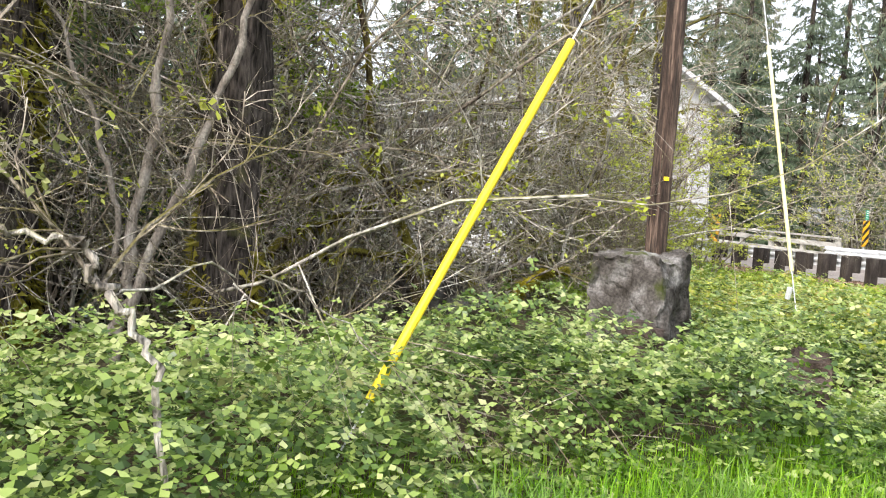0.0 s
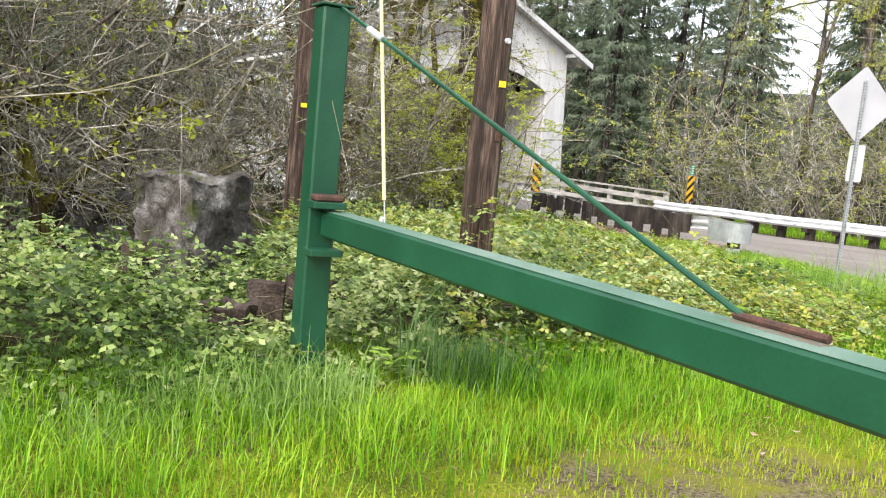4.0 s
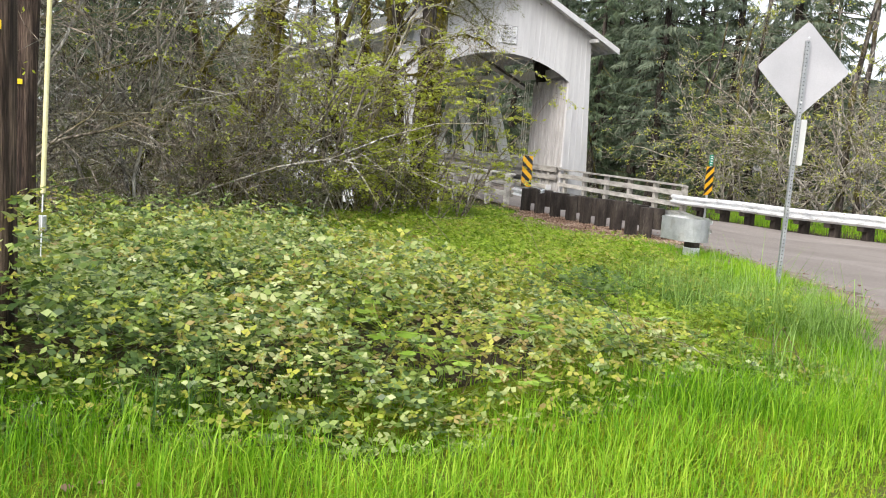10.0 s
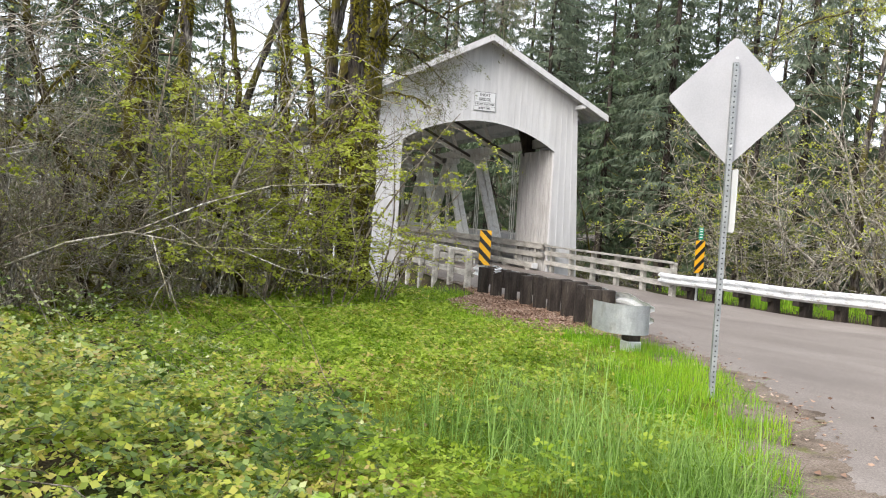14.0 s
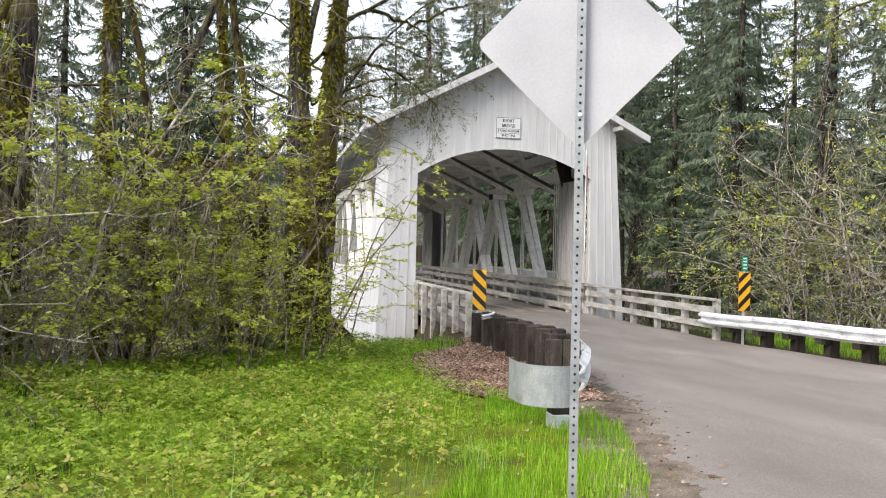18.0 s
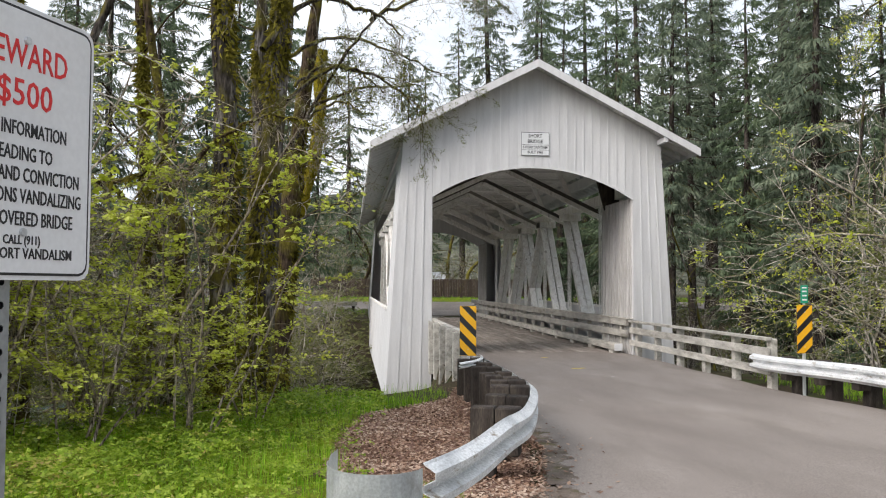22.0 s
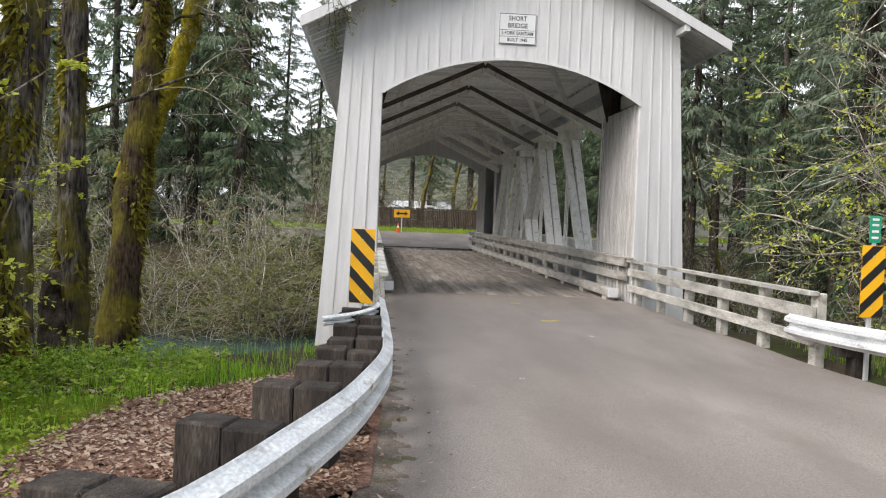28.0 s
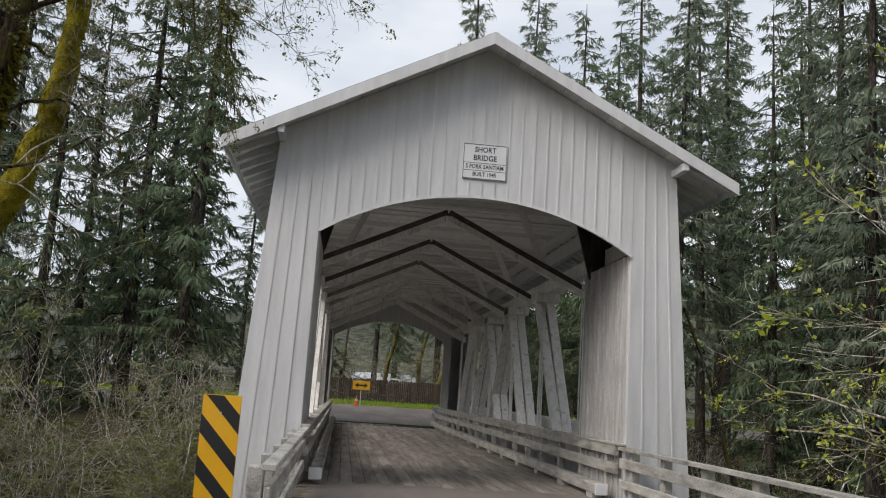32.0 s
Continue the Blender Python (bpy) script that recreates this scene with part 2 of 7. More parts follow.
POST_STEEL = surface("grey_sign_post_steel", [(0.26, 0.28, 0.29), (0.34, 0.36, 0.37), (0.42, 0.44, 0.45)], scale=6, fine=60, rough=(0.4, 0.6), bump=0.08, metal=0.4, grain=0.15)
MULCH = surface("brown_leaf_mulch", [(0.13, 0.07, 0.05), (0.22, 0.13, 0.10), (0.30, 0.19, 0.15)], scale=6, fine=60, rough=(0.85, 1.0), bump=0.9, grain=0.6, bump_dist=0.02, spec=0.1)
TURF = surface("green_turf", [(0.09, 0.12, 0.015), (0.17, 0.21, 0.02), (0.25, 0.28, 0.03)], scale=1.4, fine=60, rough=(0.9, 1.0), bump=0.9, grain=0.5,
               dirt=(0.10, 0.08, 0.05), dirt_scale=1.6, dirt_at=(0.55, 0.7), bump_dist=0.03, spec=0.1)
HILL = surface("forested_hill", [(0.05, 0.058, 0.042), (0.085, 0.09, 0.066), (0.125, 0.125, 0.092)], scale=0.02, fine=0.3, rough=(0.95, 1.0), bump=0.9, grain=0.6, bump_dist=4.0, spec=0.05)
GALV = surface("galvanized_steel", [(0.52, 0.54, 0.56), (0.64, 0.66, 0.68), (0.72, 0.73, 0.74)], scale=5, fine=70, rough=(0.4, 0.6), bump=0.08, metal=0.35, grain=0.18,
               dirt=(0.34, 0.32, 0.29), dirt_scale=4, dirt_at=(0.56, 0.8))
RAIL_STEEL = surface("painted_weathered_steel", [(0.52, 0.54, 0.56), (0.72, 0.74, 0.755), (0.83, 0.84, 0.845)], scale=4, fine=50, rough=(0.45, 0.7), bump=0.12, metal=0.25, grain=0.25,
                     stretch=(0.6, 0.6, 2), dirt=(0.24, 0.19, 0.13), dirt_scale=6, dirt_at=(0.58, 0.7))
SIGN_BACK = surface("brushed_aluminium", [(0.42, 0.42, 0.44), (0.50, 0.50, 0.52)], scale=2, fine=60, rough=(0.55, 0.65), bump=0.03, metal=0.2, grain=0.06)
POST_WOOD = surface("dark_creosoted_timber", [(0.018, 0.014, 0.012), (0.04, 0.032, 0.027), (0.075, 0.062, 0.05)], scale=4, fine=50, stretch=(2, 2, 0.4), rough=(0.75, 0.95),
                    bump=0.6, grain=0.5, vary=0.3, dirt=(0.13, 0.12, 0.10), dirt_scale=5, dirt_at=(0.6, 0.75), bump_dist=0.02)
POLE_WOOD = surface("weathered_utility_pole", [(0.022, 0.016, 0.013), (0.085, 0.055, 0.042), (0.27, 0.19, 0.145)], scale=4.5, fine=26, stretch=(4.5, 4.5, 0.25), rough=(0.75, 0.95),
                    bump=1.0, grain=0.75, dirt=(0.028, 0.021, 0.017), dirt_scale=2.2, dirt_at=(0.5, 0.62), bump_dist=0.03)
# The arm's shaded sides and lit top are put into two green colours.
GREEN = surface("green_enamel_paint", [(0.006, 0.05, 0.025), (0.008, 0.064, 0.031), (0.013, 0.083, 0.042)], scale=2.5, fine=60, rough=(0.3, 0.5), bump=0.06, grain=0.12,
                dirt=(0.008, 0.05, 0.03), dirt_scale=6, dirt_at=(0.64, 0.74), spec=0.5)
GREEN_PALE = surface("top_lit_green_paint", [(0.085, 0.165, 0.118), (0.12, 0.205, 0.152), (0.165, 0.24, 0.19)], scale=3, fine=80, rough=(0.45, 0.65), bump=0.08, grain=0.15,
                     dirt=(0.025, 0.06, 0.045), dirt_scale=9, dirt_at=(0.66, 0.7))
RUST = surface("rusty_steel", [(0.05, 0.03, 0.025), (0.11, 0.055, 0.04)], scale=20, fine=90, rough=(0.7, 0.9), bump=0.4)
RUST_STAIN = surface("rust_stained_paint", [(0.11, 0.17, 0.13), (0.17, 0.12, 0.085), (0.12, 0.2, 0.15)], scale=14, fine=60, rough=(0.5, 0.7), bump=0.1)
YELLOW = surface("yellow_plastic", [(0.78, 0.58, 0.02), (0.88, 0.68, 0.03)], scale=2, fine=30, rough=(0.35, 0.5), bump=0.05, grain=0.1, dirt=(0.45, 0.42, 0.1), dirt_scale=5, dirt_at=(0.6, 0.8))
PALE_YELLOW = surface("faded_yellow_plastic", [(0.66, 0.6, 0.3), (0.74, 0.69, 0.4)], scale=2, fine=30, rough=(0.4, 0.6), bump=0.05, grain=0.1)
REFL_YELLOW = surface("reflective_yellow", [(0.82, 0.42, 0.012), (0.86, 0.46, 0.02)], scale=3, fine=90, rough=(0.35, 0.45), bump=0.02, grain=0.05, spec=0.5)
BLACK = surface("black_sign_paint", [(0.012, 0.013, 0.016), (0.022, 0.022, 0.026)], scale=3, fine=60, rough=(0.35, 0.5), bump=0.02, grain=0.1, spec=0.5)
SIGN_WHITE = surface("white_sign_face", [(0.68, 0.69, 0.7), (0.76, 0.77, 0.78)], scale=2, fine=60, rough=(0.35, 0.5), bump=0.02, grain=0.05, dirt=(0.5, 0.5, 0.48), dirt_scale=4, dirt_at=(0.6, 0.85))
SIGN_RED = surface("red_sign_paint", [(0.62, 0.035, 0.04), (0.7, 0.05, 0.05)], scale=3, fine=60, rough=(0.35, 0.5), bump=0.0, grain=0.08)
SIGN_GREEN = surface("green_sign_face", [(0.02, 0.27, 0.16), (0.03, 0.32, 0.19)], scale=3, fine=60, rough=(0.35, 0.5), bump=0.0, grain=0.06)
CONCRETE = surface("mossy_old_concrete", [(0.035, 0.03, 0.025), (0.10, 0.09, 0.082), (0.26, 0.25, 0.24)], scale=4.0, fine=40, rough=(0.85, 1.0), bump=1.0, grain=0.5,
                   dirt=(0.06, 0.07, 0.02), dirt_scale=3, dirt_at=(0.55, 0.68), bump_dist=0.008, spec=0.1)
STUMP = surface("rotting_wood", [(0.035, 0.026, 0.02), (0.08, 0.06, 0.05), (0.13, 0.105, 0.09)], scale=6, fine=50, rough=(0.85, 1.0), bump=0.9, grain=0.5, bump_dist=0.02, spec=0.1)
ROAD_PAINT = surface("worn_road_paint", [(0.5, 0.49, 0.47), (0.62, 0.61, 0.58)], scale=4, fine=80, rough=(0.7, 0.9), bump=0.1, dirt=(0.22, 0.2, 0.19), dirt_scale=9, dirt_at=(0.5, 0.6))
FENCE_WOOD = surface("dark_fence_boards", [(0.05, 0.035, 0.028), (0.10, 0.075, 0.06)], scale=3, fine=40, stretch=(2, 2, 0.4), rough=(0.8, 0.95), bump=0.4, vary=0.25)
HOUSE_WALL = surface("grey_house_siding", [(0.22, 0.22, 0.22), (0.3, 0.3, 0.29)], scale=1, fine=20, bump=0.2)
METAL_ROOF = surface("pale_metal_roof", [(0.5, 0.52, 0.54), (0.66, 0.68, 0.7)], scale=1, fine=20, rough=(0.4, 0.6), bump=0.1, metal=0.2)
ORANGE = surface("orange_plastic", [(0.75, 0.13, 0.02), (0.82, 0.17, 0.03)], scale=3, fine=50, rough=(0.5, 0.7), bump=0.0)
BARK = mossy("mossy_grey_bark", [(0.03, 0.025, 0.022), (0.078, 0.066, 0.058), (0.27, 0.25, 0.23)], [(0.05, 0.045, 0.012), (0.18, 0.16, 0.025)], amount=0.425, up=0.3, scale=2.2)
BARK_MOSS = mossy("thick_moss_bark", [(0.05, 0.035, 0.025), (0.09, 0.065, 0.045)], [(0.055, 0.048, 0.013), (0.2, 0.175, 0.028)], amount=0.47, up=0.3, scale=2.5)
BARK_DARK = mossy("dark_conifer_bark", [(0.03, 0.024, 0.02), (0.06, 0.05, 0.043), (0.10, 0.085, 0.075)], [(0.05, 0.055, 0.02), (0.1, 0.1, 0.03)], amount=0.34)
TWIG = mossy("lichen_grey_twigs", [(0.2, 0.172, 0.142), (0.42, 0.385, 0.33), (0.64, 0.61, 0.55)], [(0.15, 0.135, 0.05), (0.28, 0.26, 0.12)], amount=0.3, up=0.25, scale=2.0)
TWIG_BROWN = mossy("brown_bare_twigs", [(0.16, 0.125, 0.1), (0.33, 0.28, 0.225), (0.52, 0.455, 0.385)], [(0.10, 0.085, 0.03), (0.17, 0.15, 0.05)], amount=0.33, up=0.25, scale=2.0)
L_NEEDLE = leaf("dark_conifer_needles", [(0.058, 0.088, 0.052), (0.098, 0.138, 0.078), (0.15, 0.19, 0.108)], 0.25, 0.6, 0.15)
L_NEEDLE_B = leaf("blue_green_conifer_needles", [(0.085, 0.116, 0.082), (0.13, 0.165, 0.112), (0.185, 0.22, 0.148)], 0.25, 0.6, 0.15)
L_SPRING = leaf("fresh_spring_leaves", [(0.33, 0.385, 0.03), (0.5, 0.555, 0.06), (0.66, 0.69, 0.17)], 0.5, 0.45, 0.4)
L_GREEN = leaf("green_spring_canopy", [(0.11, 0.18, 0.015), (0.2, 0.3, 0.025), (0.32, 0.43, 0.06)], 0.45)
L_IVY = leaf("dark_ivy_leaves", [(0.035, 0.07, 0.014), (0.07, 0.125, 0.024), (0.13, 0.2, 0.05)], 0.3, 0.45)
L_OLIVE = leaf("olive_small_leaves", [(0.11, 0.125, 0.04), (0.18, 0.2, 0.065), (0.27, 0.28, 0.11)], 0.45)
L_BRAMBLE = leaf("bramble_leaves", [(0.05, 0.10, 0.016), (0.14, 0.22, 0.035), (0.29, 0.38, 0.09), (0.5, 0.54, 0.24)], 0.32, 0.36, 0.6)
L_BRAMBLE_Y = leaf("yellowing_bramble_leaves", [(0.13, 0.19, 0.02), (0.27, 0.33, 0.035), (0.42, 0.43, 0.07), (0.36, 0.28, 0.10)], 0.3, 0.45, 0.35)
L_GRASS = leaf("bright_grass", [(0.10, 0.25, 0.01), (0.21, 0.42, 0.015), (0.37, 0.55, 0.045)], 0.4)
L_GRASS_B = leaf("blue_green_tall_grass", [(0.11, 0.21, 0.035), (0.19, 0.33, 0.06), (0.32, 0.47, 0.13)], 0.4)
L_TUSSOCK = leaf("dark_tussock_grass", [(0.05, 0.12, 0.03), (0.1, 0.19, 0.05), (0.18, 0.29, 0.1)], 0.35)
L_GRASS_Y = leaf("yellow_mossy_lawn", [(0.2, 0.27, 0.008), (0.32, 0.4, 0.012), (0.42, 0.46, 0.05)], 0.35)
L_HERB = leaf("low_green_herbs", [(0.11, 0.19, 0.012), (0.22, 0.33, 0.02), (0.36, 0.46, 0.06)], 0.4)
L_MOSS = leaf("shaggy_moss", [(0.09, 0.078, 0.015), (0.18, 0.16, 0.025), (0.3, 0.27, 0.045)], 0.3, 0.9, 0.05)
L_WEED = leaf("broad_weed_leaves", [(0.2, 0.34, 0.03), (0.3, 0.46, 0.05), (0.4, 0.56, 0.1)], 0.4)
L_DEAD = leaf("dead_brown_leaves", [(0.09, 0.05, 0.032), (0.25, 0.15, 0.105), (0.38, 0.26, 0.19), (0.5, 0.39, 0.31)], 0.1, 0.8, 0.1)
WATER = bpy.data.materials.new("green_river_water")
WATER.use_nodes = True
wb = WATER.node_tree.nodes["Principled BSDF"]
wb.inputs["Base Color"].default_value = (0.045, 0.08, 0.074, 1)
wb.inputs["Roughness"].default_value = 0.12
wn = WATER.node_tree.nodes.new("ShaderNodeTexNoise")
wn.inputs["Scale"].default_value, wn.inputs["Detail"].default_value = 2.2, 5
wbp = WATER.node_tree.nodes.new("ShaderNodeBump")
wbp.inputs["Strength"].default_value, wbp.inputs["Distance"].default_value = 0.9, 0.25
wtc2 = WATER.node_tree.nodes.new("ShaderNodeTexCoord")
link(WATER.node_tree, wtc2.outputs["Object"], wn.inputs["Vector"])
link(WATER.node_tree, wn.outputs["Fac"], wbp.inputs["Height"])
link(WATER.node_tree, wbp.outputs[0], wb.inputs["Normal"])


OLD_DARK = surface("dark_brace_timber", [(0.07, 0.06, 0.055), (0.14, 0.125, 0.115)], scale=3, fine=40, stretch=(2, 0.6, 2), rough=(0.7, 0.9), bump=0.3, grain=0.3, vary=0.2)
# Weathered grey, deepened by the portal's inner shade put into the colour.
LINING = surface("shade_greyed_lining", [(0.40, 0.385, 0.37), (0.49, 0.48, 0.465), (0.56, 0.55, 0.54)], scale=3, fine=40, stretch=(2, 2, 0.4), rough=(0.65, 0.85), bump=0.25, grain=0.2, vary=0.08, dirt=(0.26, 0.23, 0.2), dirt_scale=2.5, dirt_at=(0.58, 0.8))
OLD_GREY = surface("grey_brace_timber", [(0.16, 0.145, 0.13), (0.27, 0.25, 0.23)], scale=3, fine=40, stretch=(2, 0.6, 2), rough=(0.7, 0.9), bump=0.3, grain=0.3, vary=0.2)
MARK_YELLOW = surface("yellow_marking_paint", [(0.55, 0.42, 0.06), (0.65, 0.5, 0.08)], scale=9, fine=80, rough=(0.7, 0.9), bump=0.1)
PAINT_MARKS = [(0.08, -1.1, 0.09, 0.05, MARK_YELLOW), (0.14, -4.4, 0.12, 0.06, MARK_YELLOW), (0.3, -4.35, 0.06, 0.05, MARK_YELLOW), (0.19, 2.1, 0.08, 0.05, MARK_YELLOW), (-1.36, -10.4, 0.03, 0.025, ROAD_PAINT), (0.45, -6.4, 0.04, 0.03, ROAD_PAINT)]


# ---- building helpers ----
def mesh_of(name, bm, mat, smooth=False):
    me = bpy.data.meshes.new(name)
    bm.normal_update()
    bm.to_mesh(me)
    bm.free()
    me.materials.append(mat)
    if smooth:
        me.shade_smooth()
    return me


def part(name, bm, mat, parent=None, label="", smooth=False):
    """One mesh object from a bmesh, under its thing or part."""
    ob = new(name, mesh_of(name, bm, mat, smooth))
    ob.parent = parent
    return tagged(ob, label)


def piece(name, me, parent, m=None):
    ob = new(name, me)
    ob.parent = parent
    if m is not None:
        ob.matrix_basis = m
    return ob


def thing(name, m, label, category, group="", kind=""):
    ob = new(name)
    ob.empty_display_size = 0.2
    ob.matrix_basis = m
    return tagged(ob, label, category, group, kind)


def box(bm, lo, hi, m=None, bevel=0.0):
    """A box from corner to corner, in the frame m, with worn edges."""
    lo, hi = Vector(lo), Vector(hi)
    geo = bmesh.ops.create_cube(bm, size=1.0, matrix=Matrix.Translation((lo + hi) / 2) @ Matrix.Diagonal((*(hi - lo), 1)))
    if bevel:
        es = {e for v in geo["verts"] for e in v.link_edges}
        r = bmesh.ops.bevel(bm, geom=list(es), offset=bevel, segments=1, affect='EDGES', profile=0.5)
        vs = {v for f in r["faces"] for v in f.verts} | {v for v in geo["verts"] if v.is_valid}
    else:
        vs = geo["verts"]
    if m is not None:
        bmesh.ops.transform(bm, matrix=m, verts=list(vs))
    return bm


def boxed(lo, hi, m=None, bevel=0.004):
    return box(bmesh.new(), lo, hi, m, bevel)


def beam(bm, a, b, w, h, bevel=0.006, up=(0, 0, 1)):
    """A timber from a to b, w wide and h high."""
    a, b = Vector(a), Vector(b)
    d = (b - a).normalized()
    s = d.cross(Vector(up)).normalized()
    u = s.cross(d)
    m = Matrix((s, d, u)).transposed().to_4x4()
    m.translation = a
    return box(bm, (-w / 2, 0, -h / 2), (w / 2, (b - a).length, h / 2), m, bevel)


def tube(bm, pts, radii, sides=8, cap=True):
    pts = [Vector(p) for p in pts]
    rings = []
    for i, p in enumerate(pts):
        d = (pts[min(i + 1, len(pts) - 1)] - pts[max(i - 1, 0)]).normalized()
        s = d.cross(Vector((0.13, 0.97, 0.21)) if abs(d.y) < 0.9 else Vector((1, 0, 0))).normalized()
        u = s.cross(d)
        r = radii[i] if isinstance(radii, (list, tuple)) else radii
        rings.append([bm.verts.new(p + r * (math.cos(6.2832 * k / sides) * s + math.sin(6.2832 * k / sides) * u)) for k in range(sides)])
    for a, b in zip(rings, rings[1:]):
        for k in range(sides):
            bm.faces.new((a[k], a[(k + 1) % sides], b[(k + 1) % sides], b[k]))
    if cap:
        bm.faces.new(rings[0][::-1])
        bm.faces.new(rings[-1])
    return bm


def prism(bm, poly, y0, y1, m=None):
    """A polygon in x and z drawn out from y0 to y1."""
    a = [bm.verts.new((x, y0, z)) for x, z in poly]
    b = [bm.verts.new((x, y1, z)) for x, z in poly]
    n = len(poly)
    bm.faces.new(a)
    bm.faces.new(b[::-1])
    for i in range(n):
        bm.faces.new((a[i], b[i], b[(i + 1) % n], a[(i + 1) % n]))
    bmesh.ops.recalc_face_normals(bm, faces=bm.faces)
    if m is not None:
        bmesh.ops.transform(bm, matrix=m, verts=a + b)
    return bm


def lettering(name, text, size, mat, parent, m, width=None, label="", bold=0.0):
    """Raised letters of the built-in font, as a mesh part that stands centred in the frame m."""
    cu = bpy.data.curves.new("letters", 'FONT')
    cu.body, cu.size, cu.extrude, cu.align_x, cu.align_y, cu.resolution_u, cu.offset = text, size, 0.0008, 'CENTER', 'CENTER', 2, bold
    ob = bpy.data.objects.new("letters", cu)
    scene.collection.objects.link(ob)
    me = bpy.data.meshes.new_from_object(ob.evaluated_get(bpy.context.evaluated_depsgraph_get()))
    bpy.data.objects.remove(ob)
    if width:
        xs = [v.co.x for v in me.vertices]
        k = width / (max(xs) - min(xs))
        for v in me.vertices:
            v.co.x *= k
    me.materials.clear()
    me.materials.append(mat)
    o = new(name, me)
    o.parent = parent
    o.matrix_basis = m
    return tagged(o, label)


def unit(v):
    return v / (np.linalg.norm(v, axis=-1, keepdims=True) + 1e-9)


class Soup:
    """Many small faces gathered in arrays and made into one mesh."""

    def __init__(self):
        self.v, self.f, self.n = [], [], 0

    def add(self, verts, faces):
        self.v.append(np.asarray(verts, np.float32).reshape(-1, 3))
        self.f.append((np.asarray(faces, np.int32) + self.n))
        self.n += len(self.v[-1])

    def kites(self, base, way, side, length, width, fold=0.0):
        """Leaves: from base along way, spread to both sides, one four-cornered face each."""
        k = len(base)
        L, W = np.broadcast_to(length, (k,))[:, None], np.broadcast_to(width, (k,))[:, None]
        up = np.cross(side, way)
        mid = base + way * L * 0.45
        v = np.stack([base, mid + side * W / 2 + up * W * fold, base + way * L, mid - side * W / 2 + up * W * fold], 1)
        self.add(v.reshape(-1, 3), np.arange(4 * k).reshape(k, 4))

    def blades(self, base, height, lean, width, az):
        """Grass blades, bent over: a four-cornered foot and a tip drawn out to a line."""
        k = len(base)
        d = np.stack([np.cos(az), np.sin(az), 0 * az], 1)
        s = np.stack([-np.sin(az), np.cos(az), 0 * az], 1) * (width / 2)[:, None]
        z = np.array([0, 0, 1.0])
        h, l = height[:, None], lean[:, None]
        mid = base + z * h * 0.6 + d * l * 0.3
        tip = base + z * h * np.sqrt(np.maximum(0.1, 1 - (l / h) ** 2 * 0.5)) + d * l
        v = np.stack([base - s, base + s, mid + s * 0.8, mid - s * 0.8, tip + s * 0.1, tip - s * 0.1], 1)
        o = 6 * np.arange(k)[:, None]
        self.add(v.reshape(-1, 3), np.concatenate([o + [[0, 1, 2, 3]], o + [[3, 2, 4, 5]]]))

    def tubes(self, pts, radii, sides=4):
        """A tapered branch along pts."""
        pts, radii = np.asarray(pts, float), np.asarray(radii, float)
        d = np.gradient(pts, axis=0)
        d /= np.linalg.norm(d, axis=1)[:, None] + 1e-9
        ref = np.array([0.13, 0.97, 0.21]) if abs(d[0, 1]) < 0.9 else np.array([1.0, 0, 0])
        s = np.cross(d, ref)
        s /= np.linalg.norm(s, axis=1)[:, None] + 1e-9
        u = np.cross(s, d)
        a = 2 * np.pi * np.arange(sides) / sides
        ring = pts[:, None] + radii[:, None, None] * (np.cos(a)[None, :, None] * s[:, None] + np.sin(a)[None, :, None] * u[:, None])
        n = len(pts)
        i = (np.arange(n - 1) * sides)[:, None]
        k, k2 = np.arange(sides)[None], (np.arange(sides)[None] + 1) % sides
        self.add(ring.reshape(-1, 3), np.stack([i + k, i + k2, i + sides + k2, i + sides + k], -1).reshape(-1, 4))

    def spikes(self, base, way, side, length, width):
        """Tapering sprays of needles, one three-cornered face each."""
        k = len(base)
        s = side * np.broadcast_to(width, (k,))[:, None] / 2
        v = np.stack([base - s, base + s, base + way * np.broadcast_to(length, (k,))[:, None]], 1)
        self.add(v.reshape(-1, 3), np.arange(3 * k).reshape(k, 3))

    def ribbon(self, pts, radii, rg):
        """A thin twig as a narrow strip."""
        d = unit(pts[-1] - pts[0])
        s = unit(np.cross(d, rg.normal(0, 1, 3)))
        v = np.stack([pts - s * radii[:, None], pts + s * radii[:, None]], 1).reshape(-1, 3)
        i = 2 * np.arange(len(pts) - 1)[:, None]
        self.add(v, i + [[0, 1, 3, 2]])

    def mesh(self, name, mat, smooth=False):
        me = bpy.data.meshes.new(name)
        if self.v:
            v, f = np.concatenate(self.v), np.concatenate(self.f)
            me.vertices.add(len(v))
            me.vertices.foreach_set("co", v.ravel())
            me.loops.add(f.size)
            me.loops.foreach_set("vertex_index", f.ravel().astype(np.int32))
            me.polygons.add(len(f))
            me.polygons.foreach_set("loop_start", np.arange(0, f.size, f.shape[1], dtype=np.int32))
            me.update(calc_edges=True)
            if smooth:
                me.shade_smooth()
        me.materials.append(mat)
        return me


rng = np.random.default_rng(7)


# ---- the lie of the land ----
def smooth01(s):
    s = np.clip(s, 0, 1)
    return s * s * (3 - 2 * s)


def bank_near(x):
    """Where the near bank begins to fall to the river, as y."""
    return np.interp(x, [-40, -30, -17.5, -13.5, -8.5, -4.6, -3.9, -3.3, -2.9, 3.0, 3.5, 4.4, 30], [-24.5, -23.6, -22.0, -16.0, -11.2, -9.0, -8.2, -7.2, -0.6, -0.6, -4.5, -6.5, -10.0])


def lump(x, y, k, seed=0.0):
    return np.sin(x * k + seed) * np.cos(y * k * 1.13 + seed * 2.1) + 0.5 * np.sin(x * k * 2.3 + y * k * 1.7 + seed)


